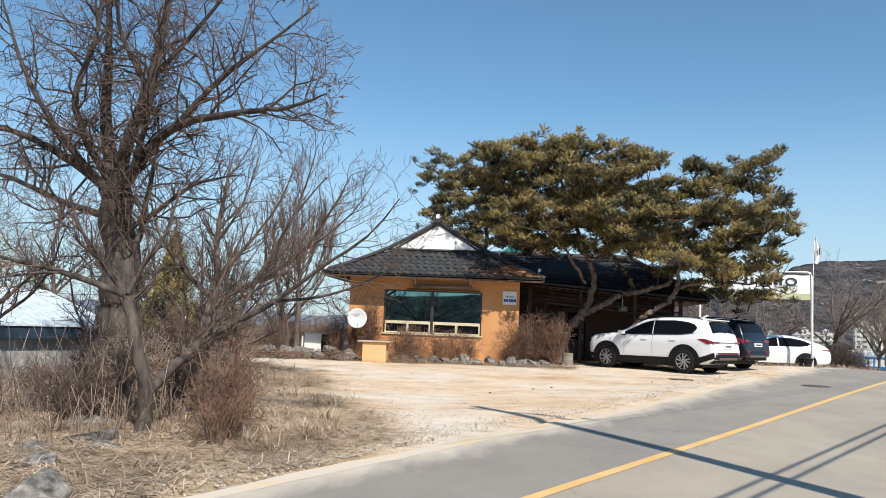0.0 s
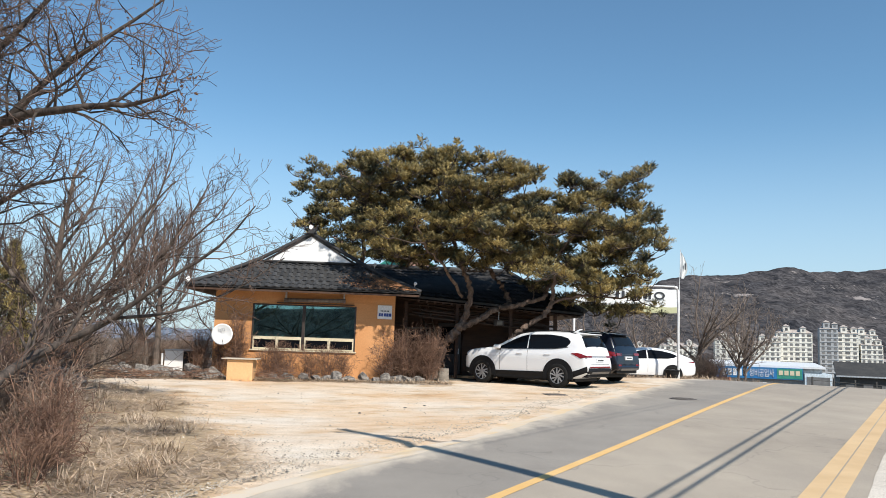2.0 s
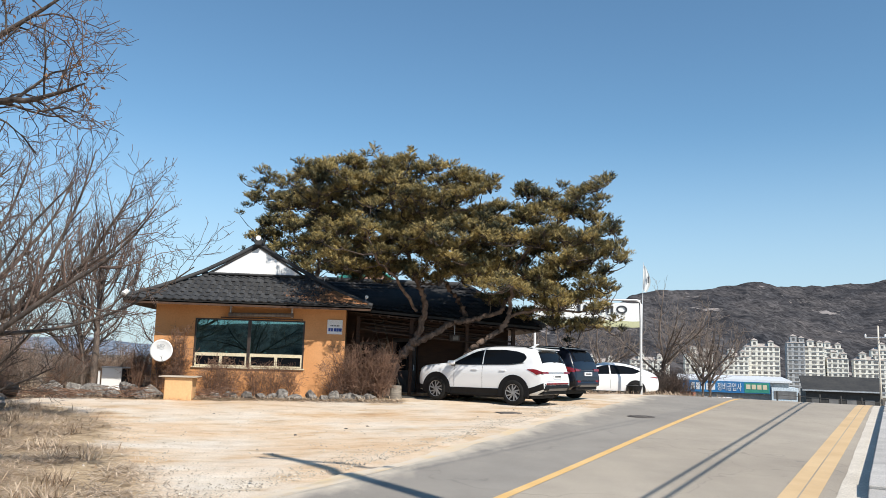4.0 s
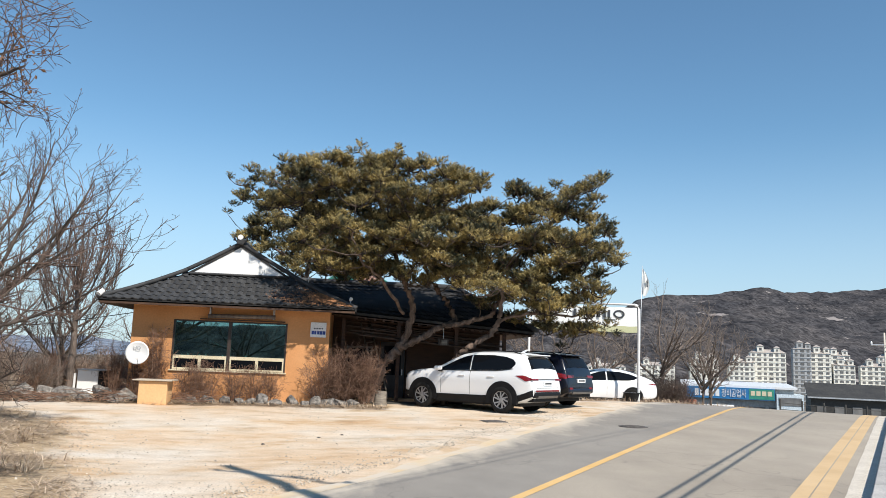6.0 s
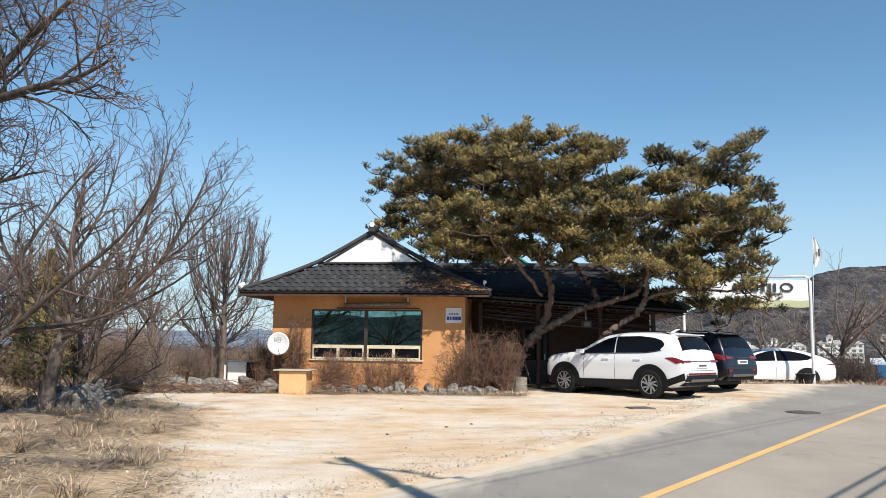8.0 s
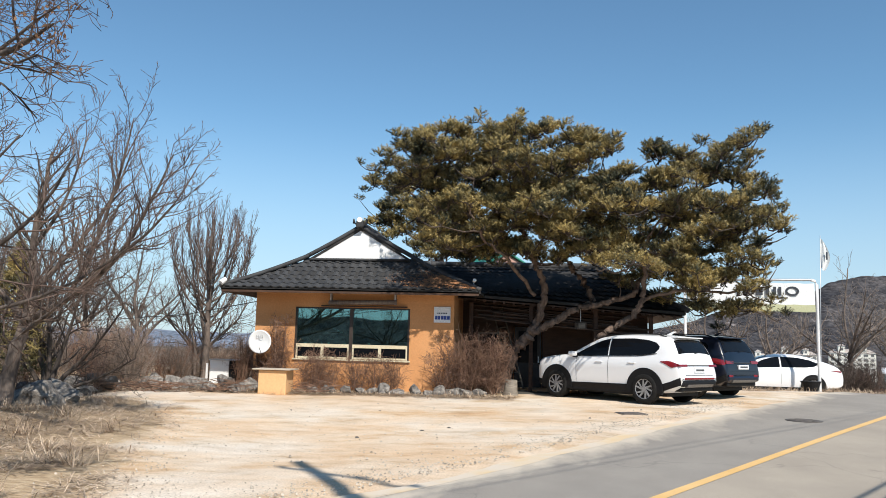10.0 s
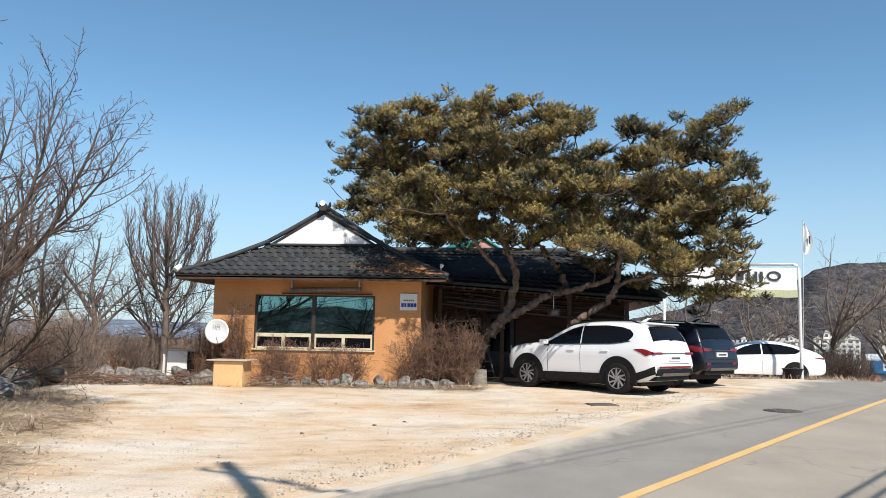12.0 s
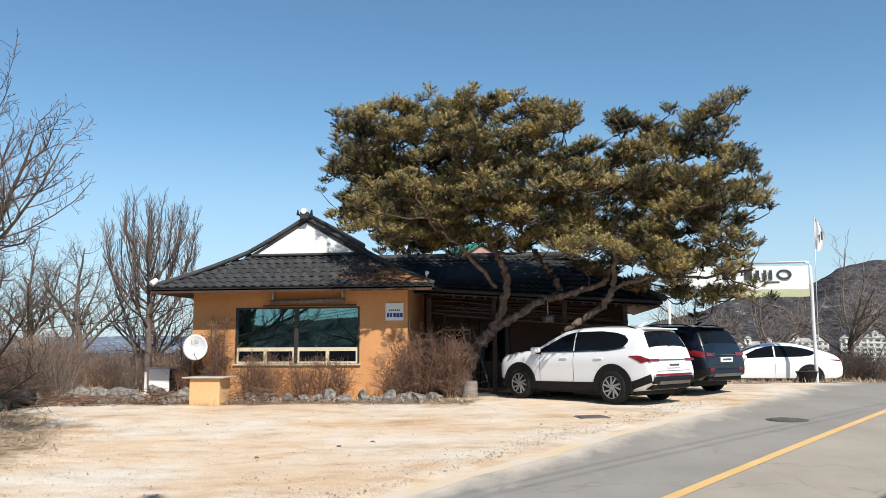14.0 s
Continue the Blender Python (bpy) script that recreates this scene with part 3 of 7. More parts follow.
def house():
    h = thing("house", (-0.25, 30.5, 0.3), "orange plastered single-storey house with dark tiled hip-and-gable roof", "house")
    inv = h.matrix_world.inverted()

    def hp(name, bm, mat, label="", smooth=False, parent=None):
        bm.transform(inv)
        return part(name, bm, mat, parent or h, label, smooth)

    # front wing walls, with the window opening
    bm = bmesh.new()
    rim = [(-3.2, 0.1), (2.7, 0.1), (2.7, 3.35), (-3.2, 3.35)]
    hole = [(-1.98, 1.2), (1.42, 1.2), (1.42, 2.7), (-1.98, 2.7)]
    ro, ho = [[[bm.verts.new((x, y, z)) for x, z in ps] for y in (27.6, 27.82)] for ps in (rim, hole)]
    for i in range(4):
        j = (i + 1) % 4
        bm.faces.new((ro[0][i], ro[0][j], ho[0][j], ho[0][i]))
        bm.faces.new((ro[1][j], ro[1][i], ho[1][i], ho[1][j]))
        bm.faces.new((ro[0][j], ro[0][i], ro[1][i], ro[1][j]))
        bm.faces.new((ho[0][i], ho[0][j], ho[1][j], ho[1][i]))
    hp("front_wall", bm, plaster, "orange plaster wall")
    hp("side_wall", box_bm(-3.2, -2.98, 27.82, 34.0, 0.1, 3.35), plaster, "orange plaster wall")
    hp("side_wall", box_bm(2.48, 2.7, 27.82, 30.5, 0.1, 3.35), plaster, "orange plaster wall")
    hp("rear_wall", box_bm(-3.2, 8.55, 34.0, 34.2, 0.1, 3.3), plaster)
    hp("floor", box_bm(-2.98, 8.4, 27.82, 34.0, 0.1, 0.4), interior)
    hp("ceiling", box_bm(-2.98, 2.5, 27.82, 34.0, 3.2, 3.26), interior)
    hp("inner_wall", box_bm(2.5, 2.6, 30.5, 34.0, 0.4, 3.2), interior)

    # window: dark outer frame, two big panes above, cream sliding sashes below
    win = part("window", box_bm(-1.98, 1.42, 27.585, 27.66, 2.66, 2.7), dark_frame, h)
    win.data.transform(inv)
    for a in ((-1.98, -1.93, 1.2, 2.66), (1.37, 1.42, 1.2, 2.66), (-0.35, -0.25, 1.2, 2.66)):
        hp("frame", box_bm(a[0], a[1], 27.58, 27.7, a[2], a[3]), dark_frame, parent=win)
    hp("frame", box_bm(-1.93, 1.37, 27.59, 27.72, 1.58, 1.635), cream_frame, parent=win)
    for a, b in ((-1.93, -0.35), (-0.25, 1.37)):
        pane = hp("pane", box_bm(a, b, 27.64, 27.648, 1.635, 2.66), window_glass, parent=win)
        pane.visible_shadow = False
        m = (a + b) / 2
        for c, d in ((a, m), (m, b)):
            bm = bmesh.new()
            box(bm, c, d, 27.585, 27.63, 1.535, 1.58)
            box(bm, c, d, 27.585, 27.63, 1.215, 1.265)
            box(bm, c, c + 0.045, 27.585, 27.63, 1.265, 1.535)
            box(bm, d - 0.045, d, 27.585, 27.63, 1.265, 1.535)
            hp("sash", bm, cream_frame, "cream plastic sliding sash", parent=win)
            hp("pane", box_bm(c + 0.045, d - 0.045, 27.605, 27.611, 1.265, 1.535), tinted_glass, parent=win)
    hp("sill", box_bm(-2.02, 1.46, 27.54, 27.64, 1.16, 1.205, bevel=0.008), cream_frame, parent=win)

    # roll-up awning case above the window, on two brackets
    bm = bmesh.new()
    cyl(bm, (-0.95, 27.42, 2.83), (1.05, 27.42, 2.87), 0.065, sides=14)
    aw = hp("awning_case", bm, awning_cloth, "rolled-up brown awning", True)
    for x in (-0.9, 1.0):
        hp("bracket", box_bm(x - 0.02, x + 0.02, 27.4, 27.6, 2.8, 3.1), galvanised, parent=h)
    hp("awning_bar", box_bm(-1.2, 1.35, 27.5, 27.54, 2.72, 2.76), soffit_wood)

    # roof bodies
    roof = part("roof", slab(bmesh.new(), [tuple(roof_point(0, 0)), tuple(roof_point(1, 0)), tuple(roof_point(1, 1)), tuple(roof_point(0, 1))]), roof_under, h)
    roof.data.transform(inv)
    planes = [
        [(-4, 26.8, 3.2), (-1.8, 28.3, 4.2), (-1.8, 35, 4.2), (-4, 35, 3.2)],
        [(-1.8, 28.12, 4.2), (-0.25, 28.12, 5.14), (-0.25, 35, 5.14), (-1.8, 35, 4.2)],
        [(3.5, 26.8, 3.2), (3.5, 32, 3.2), (1.3, 32, 4.2), (1.3, 28.3, 4.2)],
        [(1.3, 28.12, 4.2), (1.3, 35, 4.2), (-0.25, 35, 5.14), (-0.25, 28.12, 5.14)],
    ]
    for p in planes:
        hp("roof_slope", slab(bmesh.new(), p), roof_under, parent=roof)
    # gable face
    bm = bmesh.new()
    tri = [(-1.78, 28.14, 4.18), (1.28, 28.14, 4.18), (-0.25, 28.14, 5.1)]
    f = [bm.verts.new(p) for p in tri]
    k = [bm.verts.new((p[0], p[1] + 0.1, p[2])) for p in tri]
    bm.faces.new(f)
    bm.faces.new(k[::-1])
    for i in range(3):
        bm.faces.new((f[i], k[i], k[(i + 1) % 3], f[(i + 1) % 3]))
    hp("gable", bm, white_paint, "white painted gable")
    # soffit
    bm = bmesh.new()
    slab(bm, [(-3.95, 26.85, 3.1), (3.4, 26.85, 3.1), (2.7, 27.6, 3.22), (-3.2, 27.6, 3.22)], 0.03)
    slab(bm, [(-3.95, 26.85, 3.1), (-3.2, 27.6, 3.22), (-3.2, 34.5, 3.22), (-3.95, 34.5, 3.1)], 0.03)
    hp("soffit", bm, soffit_wood, "brown wooden soffit")
    hp("fascia", box_bm(-3.98, 3.46, 26.8, 26.84, 3.06, 3.16), soffit_wood)
    hp("gutter_pipe", box_bm(-3.99, -3.95, 26.84, 34.5, 3.06, 3.16), soffit_wood)

    # ridge and hip caps, swept along the edges
    def cap(name, pts, r):
        t = Tubes()
        ps = [Vector(p) for p in pts]
        t.add(ps, [r] * len(ps), 8)
        ob = t.make(name, roof_tile, roof)
        ob.data.transform(inv)
        return ob

    def bend(a, b, sag, n=8):
        a, b = Vector(a), Vector(b)
        return [a.lerp(b, i / n) - Vector((0, 0, sag * math.sin(math.pi * i / n))) for i in range(n + 1)]

    cap("rake_ridge", bend((-0.25, 28.14, 5.2), (-1.95, 28.16, 4.24), 0.02), 0.065)
    cap("rake_ridge", bend((-0.25, 28.14, 5.2), (1.45, 28.16, 4.24), 0.02), 0.065)
    cap("hip_ridge", bend((-1.85, 28.15, 4.28), (-4.02, 26.78, 3.24), 0.05), 0.065)
    cap("hip_ridge", bend((1.35, 28.15, 4.28), (3.5, 26.8, 3.24), 0.05), 0.065)
    cap("main_ridge", [(-0.25, 28.1, 5.25), (-0.25, 31, 5.28), (-0.25, 35, 5.28)], 0.11)
    cap("gable_sill", [(-1.75, 28.1, 4.17), (1.28, 28.1, 4.17)], 0.04)
    # end ornament: horned dark tile with a white disc
    bm = bmesh.new()
    box(bm, -0.36, -0.14, 27.92, 28.08, 5.14, 5.34, bevel=0.02)
    orn = hp("ridge_end", bm, roof_tile, "dark end tile with a white disc", parent=roof)
    for sx in (-1, 1):
        t = Tubes()
        t.add([Vector((-0.25 + sx * 0.09, 28, 5.22)), Vector((-0.25 + sx * 0.19, 28, 5.28)), Vector((-0.25 + sx * 0.2, 28, 5.4))], [0.055, 0.05, 0.02], 8)
        o = t.make("horn", roof_tile, roof)
        o.data.transform(inv)
    bm = cyl(bmesh.new(), (-0.25, 27.9, 5.36), (-0.25, 28.0, 5.36), 0.08, sides=20)
    hp("disc", bm, white_paint, "white disc", parent=roof)
    # upturned white eave end tile on the corner
    bm = cyl(bmesh.new(), (-3.98, 26.72, 3.3), (-3.9, 26.86, 3.42), 0.08, 0.07, sides=14)
    hp("eave_end", bm, white_paint, "white round eave end tile", parent=roof)

    # right wing, under the pine
    bm = bmesh.new()
    box(bm, 2.7, 4.35, 30.5, 30.7, 0.1, 3.4)
    box(bm, 5.25, 8.55, 30.5, 30.7, 0.1, 3.4)
    box(bm, 4.35, 5.25, 30.5, 30.7, 2.35, 3.4)
    hp("wing_wall", bm, brown_wood, "dark brown board wall")
    hp("wing_end_wall", box_bm(8.35, 8.55, 30.7, 34.0, 0.1, 3.0), brown_wood)
    for i in range(9):
        hp("board", box_bm(5.28, 8.54, 30.47, 30.5, 0.4 + i * 0.27, 0.655 + i * 0.27), brown_wood)
    door = part("door", box_bm(4.37, 5.23, 30.56, 30.61, 0.4, 2.34), dark_frame, h, "dark wooden entrance door")
    door.data.transform(inv)
    hp("pane", box_bm(4.5, 5.1, 30.545, 30.555, 1.2, 2.2), tinted_glass, parent=door)
    hp("handle", box_bm(5.12, 5.16, 30.5, 30.56, 1.2, 1.4), galvanised, parent=door)
    w2 = part("window", box_bm(3.2, 4.1, 30.46, 30.5, 1.25, 2.15), old_wood, h)
    w2.data.transform(inv)
    hp("pane", box_bm(3.27, 4.03, 30.45, 30.46, 1.32, 2.08), tinted_glass, parent=w2)
    for x in (3.1, 4.9, 6.8, 8.4):
        hp("porch_post", box_bm(x - 0.06, x + 0.06, 28.75, 28.87, 0.25, 3.0, bevel=0.012), brown_wood)
    wing = part("wing_roof", slab(bmesh.new(), [(2.6, 28.5, 3.25), (9.35, 28.5, 2.8), (7.15, 32.2, 4.42), (0.5, 32.2, 4.42)]), roof_under, h, "dark tiled wing roof")
    wing.data.transform(inv)
    hp("roof_slope", slab(bmesh.new(), [(9.35, 28.5, 2.8), (9.35, 35.5, 2.8), (7.15, 32.2, 4.42)]), roof_under, parent=wing)
    hp("roof_slope", slab(bmesh.new(), [(7.15, 32.2, 4.42), (9.35, 35.5, 2.8), (0.5, 35.5, 2.9), (0.5, 32.2, 4.42)]), roof_under, parent=wing)
    hp("soffit", slab(bmesh.new(), [(2.7, 28.55, 3.12), (9.3, 28.55, 2.68), (8.55, 30.5, 3.1), (2.7, 30.5, 3.5)], 0.03), soffit_wood)
    hp("soffit", slab(bmesh.new(), [(9.3, 28.55, 2.68), (9.3, 35, 2.68), (8.55, 34, 3.1), (8.55, 30.5, 3.1)], 0.03), soffit_wood)
    for i in range(22):
        x = 2.9 + i * 0.29
        z = 3.13 - (x - 2.6) * 0.067
        hp("rafter", slab(bmesh.new(), [(x, 28.5, z), (x + 0.07, 28.5, z), (x + 0.07, 30.5, z + 0.36), (x, 30.5, z + 0.36)], 0.08), soffit_wood)
    rb = random.Random(12)
    for i in range(9):
        z = 2.5 + 0.075 * i
        x0, x1 = 3.0 + rb.uniform(0, 1.2), 8.3 + rb.uniform(-1.2, 0.5)
        z1 = z - 0.3 - rb.uniform(0, 0.1)
        y = 28.62 + 0.09 * i
        hp("batten", slab(bmesh.new(), [(x0, y, z), (x1, y, z1), (x1, y + 0.1, z1 + 0.03), (x0, y + 0.1, z + 0.03)], 0.035), soffit_wood)
    c = Tubes()
    c.add([Vector((-0.2, 32.2, 4.5)), Vector((7.2, 32.2, 4.5))], [0.1, 0.1], 8)
    c.add(bend((7.2, 32.2, 4.5), (9.4, 28.45, 2.86), 0.08), [0.085] * 9, 8)
    o = c.make("ridge_cap", roof_tile, wing)
    o.data.transform(inv)
    # tiles on the wing roof, joined
    v, f = [], []
    for r in range(9):
        a, b = r / 9, (r + 1.15) / 9
        for cidx in range(30):
            q = []
            for (uu, tt, lift) in ((cidx, a, 0.045), (cidx + 0.5, a, 0.085), (cidx + 1, a, 0.045), (cidx + 1, b, 0.005), (cidx + 0.5, b, 0.04), (cidx, b, 0.005)):
                u = uu / 30
                tt = min(tt, 1)
                x0, x1 = 2.6 - 2.1 * tt, 9.35 - 2.2 * tt
                z = (3.25 + (2.8 - 3.25) * u) * (1 - tt) + 4.42 * tt
                q.append((x0 + (x1 - x0) * u, 28.47 + 3.73 * tt, z + lift))
            k = len(v)
            v += q
            f += [(k, k + 1, k + 4, k + 5), (k + 1, k + 2, k + 3, k + 4)]
    o = raw_object("tile_field", v, f, roof_joined)
    o.data.transform(inv)
    adopt(o, wing)
    o["kind"] = "stuff"
    return h, roof, inv


house_ob, house_roof, house_inv = house()


# ---- cars ----
def wheel(parent, x, y, r, wid, spokes=5):
    """Wheel with its axle along y; the outer face looks to the sign of y."""
    s = 1 if y > 0 else -1
    w = new("wheel")
    w.parent = parent
    w.location = (x, y, r)
    bm = bmesh.new()
    prof = [(r * 0.66, 0.0), (r * 0.72, wid * 0.03), (r * 0.93, wid * 0.02), (r, -wid * 0.12), (r, -wid * 0.85), (r * 0.9, -wid), (r * 0.6, -wid)]
    n = 28
    rings = [[bm.verts.new((pr * math.cos(a), s * py, pr * math.sin(a))) for pr, py in prof] for a in (2 * math.pi * i / n for i in range(n))]
    for i in range(n):
        for k in range(len(prof) - 1):
            bm.faces.new((rings[i][k], rings[(i + 1) % n][k], rings[(i + 1) % n][k + 1], rings[i][k + 1]))
    part("tyre", bm, rubber, w, smooth=True)
    bm = bmesh.new()
    n = 28
    for ra, rb, ya, yb in ((r * 0.67, r * 0.63, 0.0, -0.008),):
        ring = [[bm.verts.new((q * math.cos(a), s * yy, q * math.sin(a))) for q, yy in ((ra, ya), (rb, yb), (rb, -0.015))] for a in (2 * math.pi * i / n for i in range(n))]
        for i in range(n):
            for k in range(2):
                bm.faces.new((ring[i][k], ring[(i + 1) % n][k], ring[(i + 1) % n][k + 1], ring[i][k + 1]))
    for i in range(spokes):
        a = 2 * math.pi * i / spokes
        for da, tw in ((0.0, 0.25), (0.3, 0.5)):
            p = []
            for q, aw in ((0.07, 0.35), (r * 0.62, 0.085)):
                aa = a + da + (tw if q > 0.1 else 0)
                p.append((q * math.cos(aa - aw), -0.012 * s, q * math.sin(aa - aw)))
                p.append((q * math.cos(aa + aw), -0.012 * s, q * math.sin(aa + aw)))
            v = [bm.verts.new(c) for c in p] + [bm.verts.new((c[0], c[1] - 0.03 * s, c[2])) for c in p]
            for f in ((0, 1, 3, 2), (4, 5, 7, 6), (0, 4, 6, 2), (1, 5, 7, 3)):
                bm.faces.new([v[j] for j in f])
    cyl(bm, (0, -0.05 * s, 0), (0, -0.004 * s, 0), 0.075, 0.06, 14)
    bmesh.ops.recalc_face_normals(bm, faces=bm.faces)
    part("rim", bm, alloy, w, "machined alloy rim")
    # added black disc for the dark barrel behind the spokes
    part("dark_barrel", cyl(bmesh.new(), (0, -0.1 * s, 0), (0, -0.05 * s, 0), r * 0.66, sides=20), black_plastic, w)
    return w


def ring_points(st):
    """Half section of a car body at one station: from the middle of the floor round to the middle of the roof."""
    x, zb, zs, zr, ws, wr = st
    h = zs - zb
    pts = [(0, zb), (ws * 0.8, zb), (ws * 0.945, zb + 0.05), (ws * 0.98, zb + 0.16), (ws * 0.985, zb + h * 0.42), (ws, zb + h * 0.68),
           (ws * 0.998, zb + h * 0.8), (ws * 0.975, zs - 0.06), (ws * 0.945, zs)]
    for k in (0.25, 0.5, 0.75, 0.93):
        pts.append((ws * 0.94 + (wr - ws * 0.94) * k ** 1.15 + 0.022 * math.sin(math.pi * k), zs + (zr - zs) * k))
    dome = 0.045 if zr - zs > 0.1 else 0.02
    pts += [(wr * 0.95, zr + 0.002), (wr * 0.8, zr + dome * 0.45), (wr * 0.45, zr + dome * 0.85), (0, zr + dome)]
    return [(x, w, z) for w, z in pts]


class CarBody:
    """A body lofted along x through key stations, and panes laid on its surface."""

    def __init__(self, keys, soften=0.07):
        self.keys, self.soften = sorted(keys), soften
        self.x0, self.x1 = self.keys[0][0], self.keys[-1][0]

    def station(self, x):
        kx = [k[0] for k in self.keys]
        h = min(self.soften, x - self.x0, self.x1 - x)
        spread_x = [x + h * d for d in (-1, -0.5, 0, 0.5, 1)]
        return (x,) + tuple(float(np.mean(np.interp(spread_x, kx, [k[c] for k in self.keys]))) for c in range(1, 6))

    def row(self, x):
        return ring_points(self.station(x))

    def side(self, x, z):
        """Half width of the body at x and height z."""
        r = self.row(x)[2:-4]
        return float(np.interp(z, [p[2] for p in r], [p[1] for p in r]))

    def top(self, x, y):
        """Height of the upper surface at x and y."""
        r = self.row(x)[-6:][::-1]
        return float(np.interp(abs(y), [p[1] for p in r], [p[2] for p in r]))

    def shell(self, parent, mat, label):
        ends = [self.x0 + d for d in (0.0, 0.015, 0.04, 0.08)]
        xs = ends + list(np.linspace(self.x0 + 0.13, self.x1 - 0.13, 58)) + [self.x1 - (d - self.x0) for d in ends[::-1]]
        rows = [self.row(float(x)) for x in xs]
        m = len(rows[0])
        bm = bmesh.new()
        loops = []
        for r in rows:
            left = [bm.verts.new(p) for p in r]
            right = [left[0]] + [bm.verts.new((p[0], -p[1], p[2])) for p in r[1:-1]] + [left[-1]]
            loops.append((left, right))
        for a, b in zip(loops, loops[1:]):
            for g in (0, 1):
                for k in range(m - 1):
                    bm.faces.new((a[g][k], b[g][k], b[g][k + 1], a[g][k + 1]))
        for lp in (loops[0], loops[-1]):
            bm.faces.new(lp[0] + lp[1][-2:0:-1])
        bmesh.ops.recalc_face_normals(bm, faces=bm.faces)
        ob = part("body", bm, mat, parent, label, True)
        ob.data.set_sharp_from_angle(angle=radians(42))
        return ob

    def pane(self, name, parent, grid, thick, mat, label=""):
        """A thin solid laid over a grid of points, with the outward offset already in it."""
        bm = bmesh.new()
        vs = [[bm.verts.new(p) for p in r] for r in grid]
        for a, b in zip(vs, vs[1:]):
            for k in range(len(a) - 1):
                q = list(dict.fromkeys((a[k], b[k], b[k + 1], a[k + 1])))
                bm.faces.new(q)
        geo = bmesh.ops.extrude_face_region(bm, geom=bm.faces[:])
        bmesh.ops.translate(bm, verts=[e for e in geo["geom"] if isinstance(e, bmesh.types.BMVert)], vec=thick)
        bmesh.ops.recalc_face_normals(bm, faces=bm.faces)
        return part(name, bm, mat, parent, label, False)

    def side_pane(self, name, parent, sgn, low, high, mat, out=0.006, n=14, m=4, label=""):
        """Region of the flank between two curves of (x, z)."""
        lx, hx = [p[0] for p in low], [p[0] for p in high]
        grid = []
        for i in range(n + 1):
            x = lx[0] + (lx[-1] - lx[0]) * i / n
            a = float(np.interp(x, lx, [p[1] for p in low]))
            b = max(a + 0.004, float(np.interp(x, hx, [p[1] for p in high])))
            grid.append([(x, sgn * (self.side(x, a + (b - a) * j / m) + out), a + (b - a) * j / m) for j in range(m + 1)])
        return self.pane(name, parent, grid, Vector((0, -0.02 * sgn, 0)), mat, label)

    def top_pane(self, name, parent, xa, xb, ya, yb, mat, out, n=8):
        """Screen on the upper surface from xa (half width ya) to xb (half width yb)."""
        grid = []
        for i in range(n + 1):
            x, w = xa + (xb - xa) * i / n, ya + (yb - ya) * i / n
            grid.append([(x + out.x, w * (j / 5 - 1), self.top(x, w * (j / 5 - 1)) + out.z) for j in range(11)])
        return self.pane(name, parent, grid, -2.2 * out, mat)


def arch(parent, x, y, r, mat):
    """Dark disc on the uncut flank for the wheel well's shade, with a lip."""
    s = 1 if y > 0 else -1
    bm = bmesh.new()
    n = 22
    inner, outer, back = [], [], []
    for i in range(n + 1):
        a = -0.28 + (math.pi + 0.56) * i / n
        c, d = math.cos(a), math.sin(a)
        inner.append(bm.verts.new((x + r * c, y + 0.012 * s, r * 0.88 + r * d)))
        outer.append(bm.verts.new((x + r * 1.16 * c, y + 0.012 * s, r * 0.88 + r * 1.14 * d)))
        back.append(bm.verts.new((x + r * 1.17 * c, y - 0.06 * s, r * 0.88 + r * 1.15 * d)))
    for i in range(n):
        bm.faces.new((inner[i], inner[i + 1], outer[i + 1], outer[i]))
        bm.faces.new((outer[i], outer[i + 1], back[i + 1], back[i]))
    mid = bm.verts.new((x, y + 0.004 * s, r * 0.75))
    for i in range(n):
        bm.faces.new((inner[i], inner[i + 1], mid))
    bmesh.ops.recalc_face_normals(bm, faces=bm.faces)
    return part("wheel_arch", bm, mat, parent)


def wedge(bm, low, high, y0, y1):
    """A plate between two curves of (x, z) with the same number of points, from y0 to y1."""
    rows = [[bm.verts.new((x, y, z)) for x, z in c] for y in (y0, y1) for c in (low, high)]
    a, b, c, d = rows
    for i in range(len(a) - 1):
        for p, q in ((a, b), (d, c), (c, a), (b, d)):
            bm.faces.new((p[i], p[i + 1], q[i + 1], q[i]))
    for i in (0, -1):
        bm.faces.new((a[i], b[i], d[i], c[i]))
    bmesh.ops.recalc_face_normals(bm, faces=bm.faces)
    return bm


